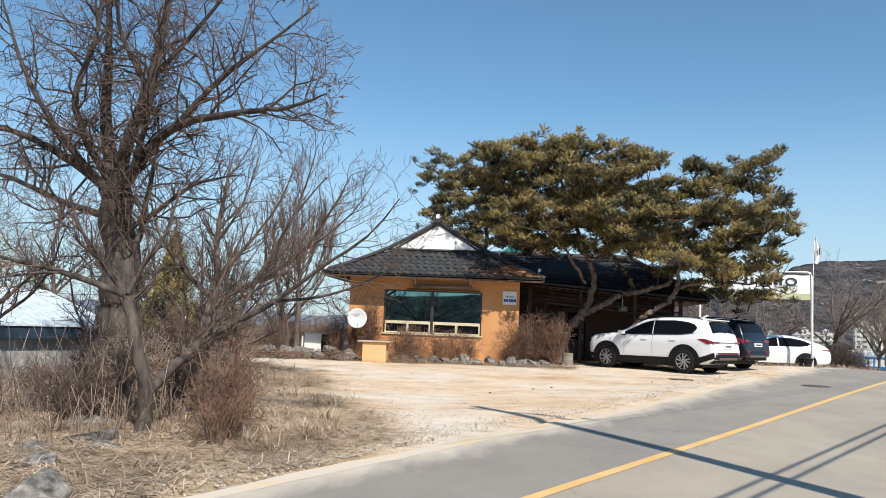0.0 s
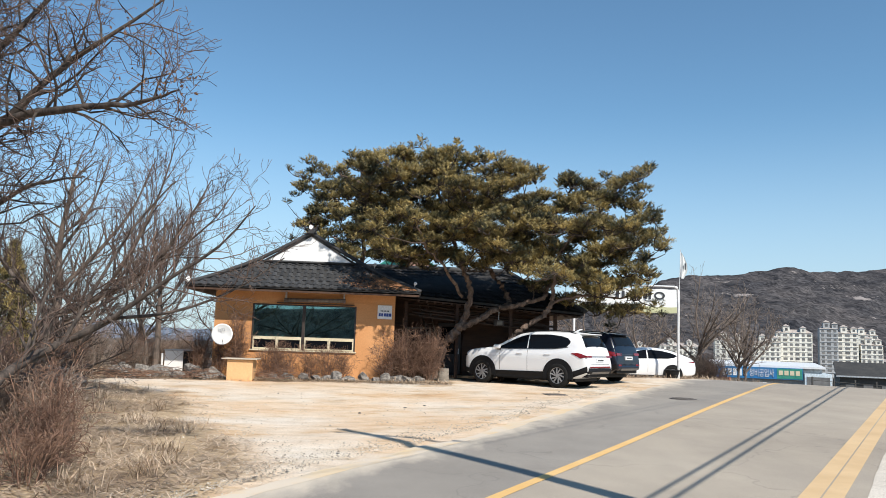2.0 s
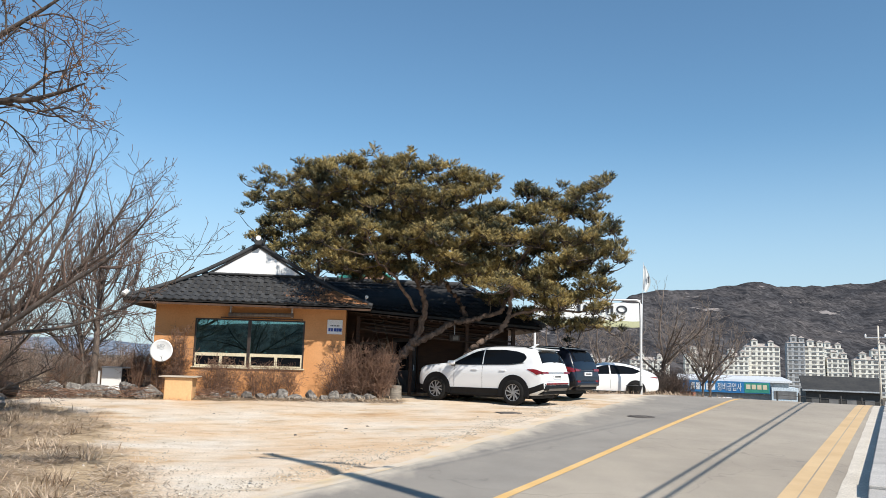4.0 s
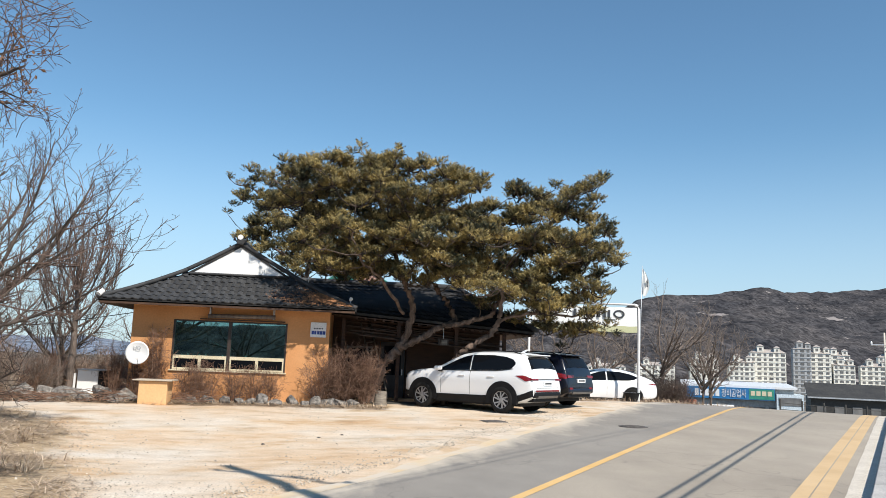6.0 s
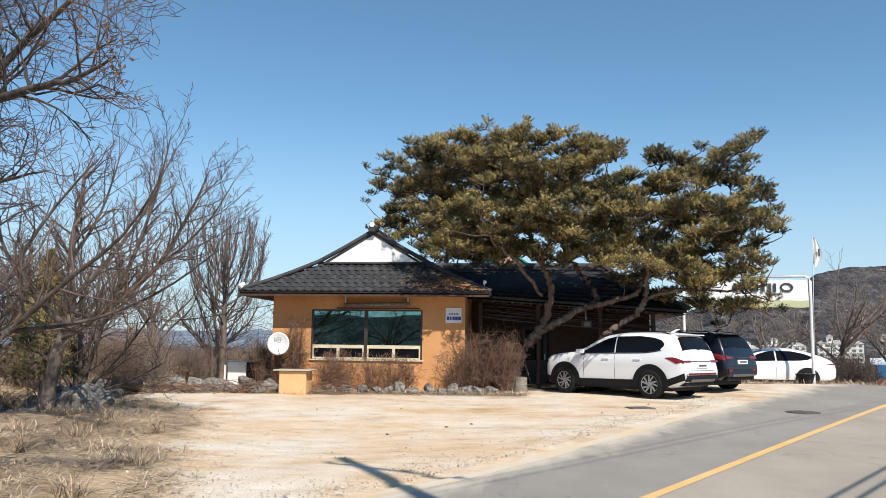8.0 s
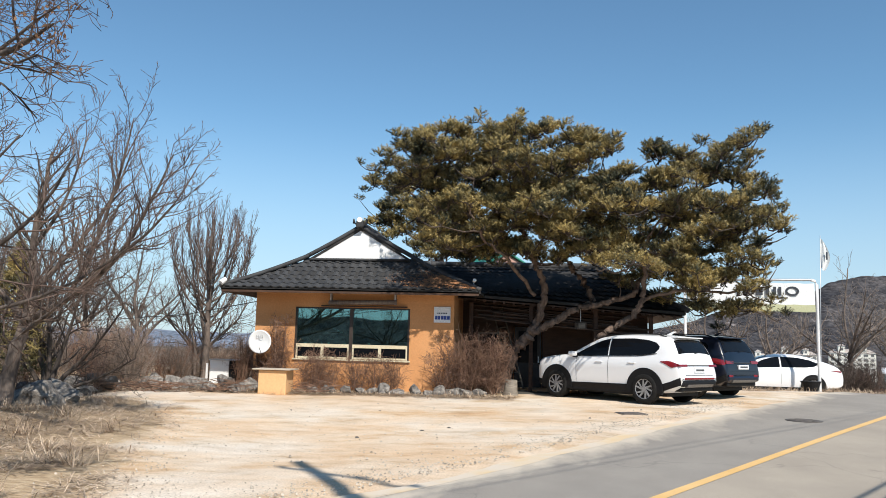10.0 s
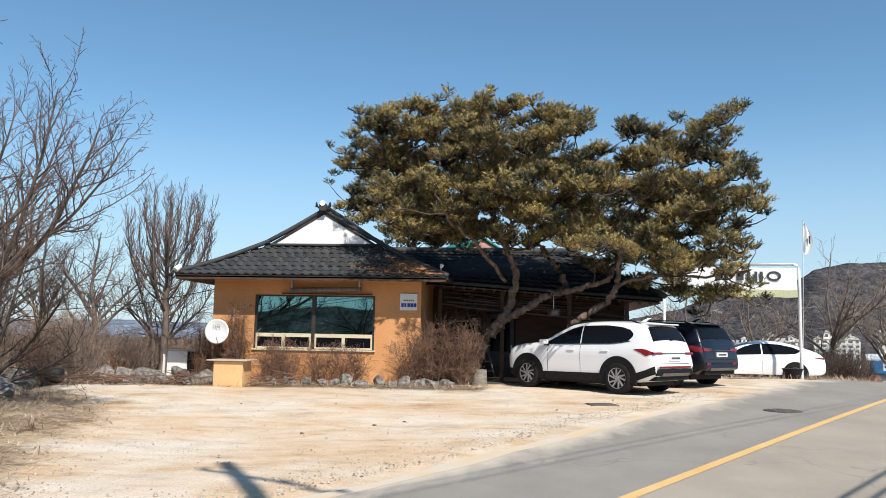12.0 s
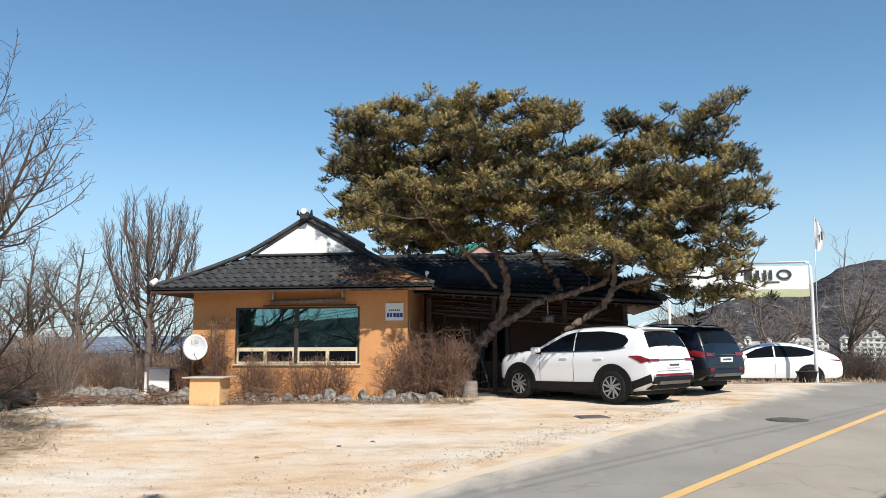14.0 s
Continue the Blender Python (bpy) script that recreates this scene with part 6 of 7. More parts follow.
# ---- things round the house ----
def wall_sign():
    t = thing("wall_sign", (2.36, 27.57, 2.55), "small white security company sign on the orange wall", "sign")
    part("plate", box_bm(-0.24, 0.24, -0.02, 0.03, -0.23, 0.23, bevel=0.008), plate_white, t)
    for i in range(6):
        part("small_mark", box_bm(-0.14 + i * 0.05, -0.108 + i * 0.05, -0.024, -0.02, 0.02, 0.06), ink, t)
    for i, w in enumerate((0.07, 0.06, 0.075, 0.075, 0.085)):
        part("mark", box_bm(-0.2 + i * 0.084, -0.2 + i * 0.084 + w, -0.024, -0.02, -0.14, -0.035), blue_ink, t)


wall_sign()


def satellite_dish():
    t = thing("satellite_dish", (-2.78, 26.95, 1.65), "white round satellite dish on a short arm by the wall", "satellite dish")
    bm = bmesh.new()
    n, rings = 32, 7
    grid = []
    for k in range(rings + 1):
        r = 0.335 * k / rings
        y = 0.09 - 0.09 * (1 - (k / rings) ** 2) - 0.05
        grid.append([bm.verts.new((r * math.cos(2 * math.pi * i / n), -y if False else (k / rings) ** 2 * -0.07, r * math.sin(2 * math.pi * i / n))) for i in range(n)] if k else [bm.verts.new((0, 0, 0))])
    for i in range(n):
        bm.faces.new((grid[0][0], grid[1][i], grid[1][(i + 1) % n]))
        for k in range(1, rings):
            bm.faces.new((grid[k][i], grid[k + 1][i], grid[k + 1][(i + 1) % n], grid[k][(i + 1) % n]))
    geo = bmesh.ops.extrude_face_region(bm, geom=bm.faces[:])
    bmesh.ops.translate(bm, verts=[e for e in geo["geom"] if isinstance(e, bmesh.types.BMVert)], vec=(0, 0.012, 0))
    bmesh.ops.recalc_face_normals(bm, faces=bm.faces)
    dish = part("reflector", bm, dish_white, t, "white dish with pale lettering", True)
    cu = bpy.data.curves.new("lettering", "FONT")
    cu.body, cu.size, cu.align_x, cu.extrude = "HD", 0.15, "CENTER", 0.001
    tx = new("lettering", cu)
    me = bpy.data.meshes.new_from_object(tx)
    bpy.data.objects.remove(tx)
    me.materials.append(galvanised)
    lt = new("lettering", me)
    lt.matrix_world = pose(-0.02, -0.055, 0.09, 90, 0, 0)
    lt.parent = dish
    t2 = Tubes()
    t2.add([Vector((0.05, -0.06, -0.3)), Vector((0.06, -0.28, -0.16))], [0.012, 0.012], 6)
    t2.make("feed_arm", galvanised, t)
    part("feed_horn", box_bm(0.02, 0.1, -0.34, -0.26, -0.19, -0.1, bevel=0.015), dish_white, t)
    t3 = Tubes()
    t3.add([Vector((0, 0.02, 0)), Vector((0.0, 0.12, -0.05)), Vector((0, 0.66, -0.1))], [0.025, 0.025, 0.025], 8)
    t3.make("wall_arm", galvanised, t)


satellite_dish()


lid_wood = surface("pale_weathered_wood", (0.36, 0.3, 0.23), (0.58, 0.5, 0.4), 3.0, 0.85, stretch=(0.3, 4, 1))


def plinth_box():
    z = gz(-1.85, 25.9)
    t = thing("brick_bin", (-1.85, 25.95, z), "orange plastered box with a weathered wooden lid", "storage box")
    part("body", box_bm(-0.48, 0.29, -0.3, 0.35, -0.05, 0.62, bevel=0.02), lit_plaster, t)
    part("lid", box_bm(-0.64, 0.42, -0.38, 0.42, 0.625, 0.66, bevel=0.012), lid_wood, t, "pale weathered wooden lid")


plinth_box()


def white_cabinet():
    z = gz(-5.0, 29.2)
    t = thing("outdoor_unit", (-4.62, 29.0, z), "white rusty outdoor unit with a dark side", "outdoor unit")
    part("case", box_bm(-0.42, 0.2, -0.2, 0.3, 0.0, 0.72, bevel=0.02), dish_white, t)
    # right part of the case in a dark colour
    part("dark_side", box_bm(0.2, 0.42, -0.19, 0.3, 0.02, 0.7, bevel=0.02), black_plastic, t)
    part("top", box_bm(-0.45, 0.45, -0.23, 0.33, 0.72, 0.75), galvanised, t)
    tagged(mesh_object("white_post", box_bm(-5.12, -5.06, 28.7, 28.76, z - 0.1, z + 0.62, bevel=0.01), pole_white), "short white post beside the slim tree", "post")


white_cabinet()


def ladder():
    t = thing("ladder", (4.25, 30.0, gz(4.25, 30.0)), "weathered grey wooden ladder leaning against the wing wall", "ladder")
    a, b = Vector((0.275, -0.25, 0)), Vector((-0.46, 0.3, 2.57))
    s = Vector((0.15, 0, 0.03))
    for sg in (-1, 1):
        tb = Tubes()
        tb.add([a + s * sg, b + s * sg], [0.03, 0.026], 6)
        tb.make("rail", old_wood, t)
    for i in range(9):
        p = a.lerp(b, 0.08 + i * 0.108)
        tb = Tubes()
        tb.add([p - s, p + s], [0.018, 0.018], 6)
        tb.make("rung", old_wood, t)


ladder()


def lantern_sign():
    t = thing("hanging_sign", (6.35, 28.62, 2.35), "small hanging box sign with a pale face", "sign")
    part("case", box_bm(-0.17, 0.17, -0.07, 0.07, -0.1, 0.1, bevel=0.01), bark_dark, t)
    part("face", box_bm(-0.06, 0.12, -0.076, -0.07, -0.07, 0.07), old_wood, t)
    part("hanger", box_bm(-0.01, 0.01, -0.01, 0.01, 0.12, 0.5), galvanised, t)


lantern_sign()


def roof_lamp(x, y, z):
    t = thing("eave_lamp", (x, y, z), "small white flood lamp on the eave", "lamp", "eave lamps")
    part("head", cyl(bmesh.new(), (0, 0, 0), (0.03, -0.06, 0.05), 0.035, 0.055, 14), dish_white, t)
    part("stem", cyl(bmesh.new(), (0, 0, -0.12), (0, 0, 0.01), 0.014, sides=8), galvanised, t)


roof_lamp(3.3, 26.95, 3.46)
roof_lamp(1.95, 27.85, 4.12)

for i, (x, w) in enumerate(((-1.7, 0.05), (-1.52, 0.045), (-1.36, 0.05), (-1.2, 0.04), (-1.0, 0.05), (-0.62, 0.06), (-0.5, 0.045), (0.2, 0.05), (0.55, 0.05))):
    bm = cyl(bmesh.new(), (x, 27.75, 1.605 - 0.005), (x, 27.75, 1.605 + 0.06 * (1 + 0.4 * math.sin(i * 2.1))), w * 0.6, w * 0.75, 12)
    tagged(mesh_object("cup", bm, dish_white), "small white cup on the inside window sill", "cup", "cups on the sill")
tagged(mesh_object("inner_sill", box_bm(-1.97, 1.41, 27.73, 27.83, 1.56, 1.6), cream_frame), "cream inner window ledge with cups", "window sill", kind="structure")
bm = cyl(bmesh.new(), (-1.0, 28.2, 2.1), (-0.72, 28.25, 1.98), 0.025, sides=8)
tagged(mesh_object("ceiling_tube", bm, dish_white), "short white tube lamp inside the window", "lamp")


# ---- banner frame and flag ----
def banner_frame():
    z = gz(14.95, 34.2)
    t = thing("banner_frame", (14.95, 34.2, z), "white pipe frame holding a printed banner", "banner")
    top = 4.33 - z
    tb = Tubes()
    tb.add(bent_path([(0, 0, -0.2), (0, 0, 2.0), (0.02, 0, top - 0.18)], 2) + [Vector((-0.05, 0, top - 0.04)), Vector((-0.2, 0, top))], [0.055] * 7, 10)
    tb.make("post", pole_white, t)
    tb = Tubes()
    tb.add([Vector((-4.55, 0, -0.2)), Vector((-4.55, 0, top - 0.05))], [0.05, 0.05], 10)
    tb.make("post", pole_white, t)
    tb = Tubes()
    tb.add([Vector((-0.2, 0, top)), Vector((-4.55, 0, top - 0.06))], [0.045, 0.045], 10)
    tb.make("top_bar", galvanised, t)
    v, f = [], []
    nx, nz = 30, 8
    for j in range(nz + 1):
        for i in range(nx + 1):
            x = -4.45 + 4.38 * i / nx
            zz = top - 0.13 - 1.02 * j / nz + 0.01 * math.sin(i * 1.3)
            v.append((x, -0.02 + 0.03 * math.sin(i * 0.7 + j * 0.3), zz))
    quads = [(j * (nx + 1) + i, j * (nx + 1) + i + 1, (j + 1) * (nx + 1) + i + 1, (j + 1) * (nx + 1) + i) for j in range(nz) for i in range(nx)]
    cloth = adopt(raw_object("cloth", v, quads[:nx * 6], banner_white, True), t, "white banner cloth")
    adopt(raw_object("lower_band", v, quads[nx * 6:], banner_green, True), t, "olive green lower band")
    # plain shapes for the print
    bm = bmesh.new()
    n = 24
    ro, ri = [], []
    for i in range(n):
        a = 2 * math.pi * i / n
        ro.append(bm.verts.new((-0.85 + 0.24 * math.cos(a), -0.07, top - 0.42 + 0.17 * math.sin(a))))
        ri.append(bm.verts.new((-0.85 + 0.16 * math.cos(a), -0.07, top - 0.42 + 0.10 * math.sin(a))))
    for i in range(n):
        j = (i + 1) % n
        bm.faces.new((ro[i], ro[j], ri[j], ri[i]))
    part("print_ring", bm, ink, cloth)
    for x, w in ((-1.32, 0.1), (-1.5, 0.1), (-1.75, 0.12), (-2.1, 0.24), (-2.5, 0.12), (-2.75, 0.12)):
        part("print_bar", box_bm(x, x + w, -0.072, -0.066, top - 0.58, top - 0.27), ink, cloth)
    part("print_bar", box_bm(-1.5, -1.0, -0.072, -0.066, top - 0.68, top - 0.64), ink, cloth)


banner_frame()


def flag():
    z = gz(15.75, 36.4)
    t = thing("flag", (15.75, 36.4, z), "white cloth flag hanging limp on a thin pole", "flag")
    tb = Tubes()
    tb.add([Vector((0, 0, -0.2)), Vector((0.08, 0, 3)), Vector((0.16, 0, 6.25 - z))], [0.018, 0.016, 0.012], 8)
    tb.make("pole", galvanised, t)
    v, f = [], []
    top = 6.15 - z
    n, m = 14, 7
    for j in range(n + 1):
        k = j / n
        w = 0.1 + 0.27 * math.sin(math.pi * min(1, k * 0.9 + 0.08)) * k ** 0.3
        for i in range(m + 1):
            u = i / m
            v.append((0.17 - 0.02 * k + w * u, 0.07 * math.sin(u * 9 + k * 2) * (0.4 + k), top - 1.15 * k - 0.12 * u))
    for j in range(n):
        for i in range(m):
            a = j * (m + 1) + i
            f.append((a, a + 1, a + m + 2, a + m + 1))
    adopt(raw_object("cloth", v, f, banner_white, True), t)
    part("emblem", box_bm(0.3, 0.36, -0.14, -0.13, top - 0.85, top - 0.55), ink, t)


flag()


# ---- rocks, stump, planters ----
def rock_bm(rng, sx, sy, sz):
    """A split field stone: flat cleaved faces, stepped layers, broken edges."""
    bm = bmesh.new()
    bmesh.ops.create_icosphere(bm, subdivisions=3, radius=1.0)
    o = Vector((rng.uniform(0, 50), rng.uniform(0, 50), rng.uniform(0, 50)))
    planes = [(Vector((rng.gauss(0, 1), rng.gauss(0, 1), rng.gauss(0, 0.7))).normalized(), rng.uniform(0.45, 0.78)) for _ in range(12)]
    bed = rng.uniform(0.16, 0.3)
    for v in bm.verts:
        n = v.co.normalized()
        p = n * (1.05 + 0.4 * noise.noise(n * 1.6 + o))
        for u, d in planes:
            h = p.dot(u) - d
            if h > 0:
                p -= u * h
        layer = math.floor((p.z + 0.15 * p.x) / bed)
        p *= 1 + 0.07 * math.sin(layer * 12.9 + o.x) + 0.05 * noise.noise(n * 6 + o)
        v.co = Vector((p.x * sx, p.y * sy, p.z * sz)) * 1.25
    return bm


def rock(x, y, sx, sy, sz, seed, group, lift=0.3):
    rng = random.Random(seed)
    ob = mesh_object("rock", rock_bm(rng, sx, sy, sz), rock_mat)
    ob.matrix_world = pose(x, y, gz(x, y) + sz * lift, 0, 0, rng.uniform(0, 360))
    return tagged(ob, "rough grey field stone half sunk in dry grass", "rock", group)


rr = random.Random(31)
for i, x in enumerate(np.linspace(-0.9, 3.6, 13)):
    x = float(x) + rr.uniform(-0.1, 0.1)
    rock(x, 26.5 + rr.uniform(-0.15, 0.2), rr.uniform(0.13, 0.3), rr.uniform(0.13, 0.2), rr.uniform(0.1, 0.19), 100 + i, "stones along the house", 0.4)
for i in range(34):
    x = -3.0 - 0.3 * i * 0.9 + rr.uniform(-0.2, 0.2)
    y = 26.6 + rr.uniform(-0.5, 0.5) - max(0, -x - 5.0) * 0.45
    s = rr.uniform(0.17, 0.38)
    rock(x, y - 0.15, s * 1.3, s, s * 0.8, 150 + i, "stone pile along the lot", 0.45)
for i in range(16):
    k = i / 15
    s = rr.uniform(0.24, 0.46)
    rock(-5.0 - 2.2 * k + rr.uniform(-0.3, 0.3), 20.8 + 4.2 * k + rr.uniform(-0.3, 0.3), s * 1.3, s, s * 0.8, 230 + i, "stone pile along the lot")
for i, (x, y, s) in enumerate(((-1.72, 7.25, 0.2), (-1.4, 6.9, 0.14), (-2.5, 8.45, 0.17), (-2.3, 9.45, 0.18), (-2.65, 9.75, 0.2), (-3.3, 10.7, 0.22), (-2.1, 7.9, 0.12), (-1.95, 7.5, 0.13), (-2.9, 9.1, 0.14), (-2.75, 10.3, 0.14))):
    s *= 1.2
    rock(x, y, s * 1.4, s, s * 0.7, 200 + i, "stones on the verge", 0.2)


def stump(x, y):
    t = thing("tree_stump", (x, y, gz(x, y)), "grey weathered tree stump beside the shrubs", "stump")
    tb = Tubes()
    tb.add([Vector((0, 0, -0.1)), Vector((0.01, 0, 0.12)), Vector((0.02, 0, 0.42))], [0.25, 0.19, 0.17], 14)
    tb.make("trunk", old_wood, t)


stump(4.35, 27.3)


def tub(x, y):
    t = thing("plant_tub", (x, y, gz(x, y)), "black plastic tub at the foot of the banner post", "tub")
    bm = cyl(bmesh.new(), (0, 0, 0), (0, 0, 0.33), 0.22, 0.32, 18)
    part("bowl", bm, black_plastic, t)
    part("rim", cyl(bmesh.new(), (0, 0, 0.33), (0, 0, 0.36), 0.34, 0.34, 18), black_plastic, t)


tub(14.55, 33.9)


def charred_log(x, y):
    t = thing("charred_log", (x, y, gz(x, y)), "short blackened log on the stone pile", "log")
    tb = Tubes()
    tb.add([Vector((-0.35, 0, 0.3)), Vector((0.0, 0.02, 0.32)), Vector((0.4, 0, 0.26))], [0.2, 0.22, 0.19], 12)
    tb.make("trunk", cable_black, t)


charred_log(-6.6, 25.3)


def brush_pile(x, y, w, n, seed):
    rng = random.Random(seed)
    tb = Tubes()
    for _ in range(n):
        p = Vector((x + rng.gauss(0, w * 0.5), y + rng.gauss(0, 0.2), 0))
        p.z = gz(p.x, p.y) + rng.uniform(0.0, 0.25)
        a = rng.uniform(-0.5, 0.5) + (math.pi if rng.random() < 0.5 else 0)
        d = Vector((math.cos(a), math.sin(a), rng.uniform(-0.08, 0.25)))
        ln = rng.uniform(0.3, 0.9)
        q = p + d * ln * 0.5 + Vector((0, 0, rng.uniform(0, 0.08)))
        tb.add([p, q, p + d * ln], [0.009, 0.007, 0.004], 4)
    tagged(tb.make("brush_pile", twig_red), "low pile of cut reddish-brown twigs", "brush pile", "cut twigs", kind="stuff")


brush_pile(-3.4, 25.9, 0.5, 70, 1)
brush_pile(-5.2, 25.3, 1.0, 110, 2)
brush_pile(-1.0, 26.3, 0.6, 60, 3)


def roof_litter():
    """Rust-brown fallen needles caught in the tiles under the pine."""
    rng = random.Random(4)
    v, f = [], []
    for _ in range(5200):
        k = rng.random() ** 1.6
        u, w = 1 - 0.33 * k * rng.random() - 0.02, abs(rng.gauss(0, 0.22))
        if w > 0.95 or noise.noise((u * 14, w * 7, 2)) < rng.uniform(-0.4, 0.3):
            continue
        p = roof_point(u, w) + Vector((0, -0.02, 0.075))
        a = rng.uniform(0, 6.283)
        d = Vector((math.cos(a), math.sin(a) * 0.85, math.sin(a) * 0.55)) * rng.uniform(0.05, 0.1)
        s = Vector((-math.sin(a), math.cos(a) * 0.85, math.cos(a) * 0.55)) * 0.008
        n = len(v)
        v += [tuple(p - s), tuple(p + s), tuple(p + d)]
        f.append((n, n + 1, n + 2))
    tagged(raw_object("needle_litter", v, f, leaf_rust), "rust-brown fallen pine needles on the roof tiles", "pine litter", kind="stuff")


roof_litter()


# ---- shrubs ----
def shrub(x, y, h, w, stems, seed, label, mat, group, lengths=(0.55, 0.28), gaps=(0.09, 0.08)):
    rng = random.Random(seed)
    b = (x, y, gz(x, y))
    T = Bare(seed, up=0.18, wander=0.42, spread_deg=52, gaps=gaps, lengths=lengths, twig=0.0045)
    for i in range(stems):
        a = rng.uniform(0, 6.283)
        r = w * math.sqrt(rng.random())
        hh = h * rng.uniform(0.6, 1.05)
        c, s = math.cos(a), math.sin(a)
        T.limb(rel(b, [(c * r * 0.3, s * r * 0.3, -0.05), (c * r * 0.55, s * r * 0.55, hh * 0.45), (c * r, s * r, hh)]), 0.013, 0.004, 0.15, 4, 2)
    return T.make("shrub", b, label, "shrub", mat, mat, group)


rr = random.Random(9)
for i, (x, y, h, w, n) in enumerate(((-1.2, 26.75, 1.15, 0.5, 15), (-0.75, 26.9, 0.95, 0.45, 11), (0.1, 26.95, 1.0, 0.4, 11), (0.55, 27.0, 1.05, 0.4, 10), (1.05, 27.0, 0.85, 0.4, 9), (-2.35, 27.35, 2.0, 0.3, 12), (-2.9, 27.4, 1.4, 0.2, 9))):
    shrub(x, y, h, w, n, 300 + i, "bare reddish-brown shrub in front of the orange wall", twig_red, "shrubs along the house")
for i, (x, y, h, w, n) in enumerate(((2.5, 26.9, 1.15, 0.5, 14), (3.1, 27.2, 1.6, 0.8, 26), (3.8, 27.3, 1.5, 0.8, 24), (3.4, 27.9, 1.6, 0.7, 18))):
    shrub(x, y, h, w, n, 320 + i, "dense bare brown shrub beside the entrance", twig_red, "shrubs by the entrance")
for i, (x, y, h, w, n) in enumerate(((-1.45, 11.0, 1.1, 0.6, 14), (-3.2, 11.6, 1.15, 0.7, 24), (-2.9, 12.6, 1.3, 0.8, 24), (-2.1, 12.3, 1.1, 0.6, 18), (-3.5, 10.9, 0.7, 0.6, 18), (-4.0, 13.2, 0.9, 0.7, 16), (-1.3, 10.2, 0.7, 0.4, 12), (-2.6, 13.2, 1.4, 0.7, 11), (-3.8, 12.4, 1.2, 0.7, 20), (-4.5, 12.2, 0.6, 0.7, 15), (-3.4, 14.4, 1.4, 0.8, 20), (-4.4, 14.6, 1.0, 0.8, 16),
                                     (-5.6, 13.4, 0.5, 0.8, 13), (-5.9, 11.2, 0.45, 0.7, 12), (-4.6, 10.4, 0.5, 0.6, 12), (-7.0, 14.6, 0.8, 0.8, 12))):
    shrub(x, y, h, w, n, 340 + i, "tangled dry brown shrub on the grassy verge", twig_red if i in (0, 6, 7) else stalk_mat if i % 2 else twig_mat, "verge shrubs")
for i in range(44):
    x, y = rr.uniform(-17, -6), rr.uniform(26.5, 34)
    shrub(x, y, rr.uniform(1.0, 2.1), 0.9, 14, 400 + i, "dry brown undergrowth behind the stones", (twig_pale, twig_red, stalk_mat)[i % 3], "undergrowth behind the stones", gaps=(0.13, 0.1))
for i in range(22):
    x, y = rr.uniform(-9.5, -3.6), rr.uniform(28.5, 33)
    if abs(x + 5.2) < 0.9 and y < 30.2:
        continue
    shrub(x, y, rr.uniform(0.8, 1.5), 0.6, 16, 560 + i, "dry reeds and twigs behind the white unit", (twig_pale, stalk_mat, twig_red)[i % 3], "reeds behind the house", gaps=(0.13, 0.1))
for i in range(16):
    x, y = rr.uniform(-12, -6.2), rr.uniform(17.5, 25)
    shrub(x, y, rr.uniform(0.9, 1.8) * (0.45 if x < -6.9 else 1), 0.8, 13, 480 + i, "dry brown undergrowth under the trees", stalk_mat if i % 2 else twig_mat, "undergrowth under the trees", gaps=(0.13, 0.1))
for i in range(16):
    x, y = rr.uniform(15.5, 19), 0
    y = 35.5 + (x - 15.5) * 0.5 + rr.uniform(0, 2.5)
    shrub(x, y, rr.uniform(0.8, 1.6), 0.9, 16, 520 + i, "dry brown brush below the road crest", twig_dark if i % 2 else twig_mat, "brush behind the sedan", gaps=(0.14, 0.12))


def stalks():
    """Tall dead stems standing in the verge."""
    rng = random.Random(61)
    t = Tubes()
    for _ in range(3000):
        x, y = rng.uniform(-9, -2.0), rng.uniform(8.5, 16)
        if x > grass_border(y) - 2.4 - 0.6 * rng.random():
            continue
        h = rng.uniform(0.3, 1.0) * (1.5 if rng.random() < 0.06 else 0.8 if x > -2.9 else 0.4)
        p = Vector((x, y, gz(x, y)))
        d = Vector((rng.gauss(0, 0.18), rng.gauss(0, 0.18), 1)).normalized()
        q = p + d * h * 0.6
        e = q + (d + Vector((rng.gauss(0, 0.3), rng.gauss(0, 0.3), rng.uniform(-0.3, 0.1)))).normalized() * h * 0.4
        t.add([p, q, e], [0.006, 0.0045, 0.003], 3)
        if rng.random() < 0.5:
            t.add([q, q + Vector((rng.uniform(-0.2, 0.2), rng.uniform(-0.2, 0.2), rng.uniform(0.05, 0.2)))], [0.004, 0.0025], 3)
    ob = t.make("dead_stalks", stalk_mat)
    tagged(ob, "tall dead straw-coloured stalks on the verge", "dry stalks", kind="stuff")


stalks()


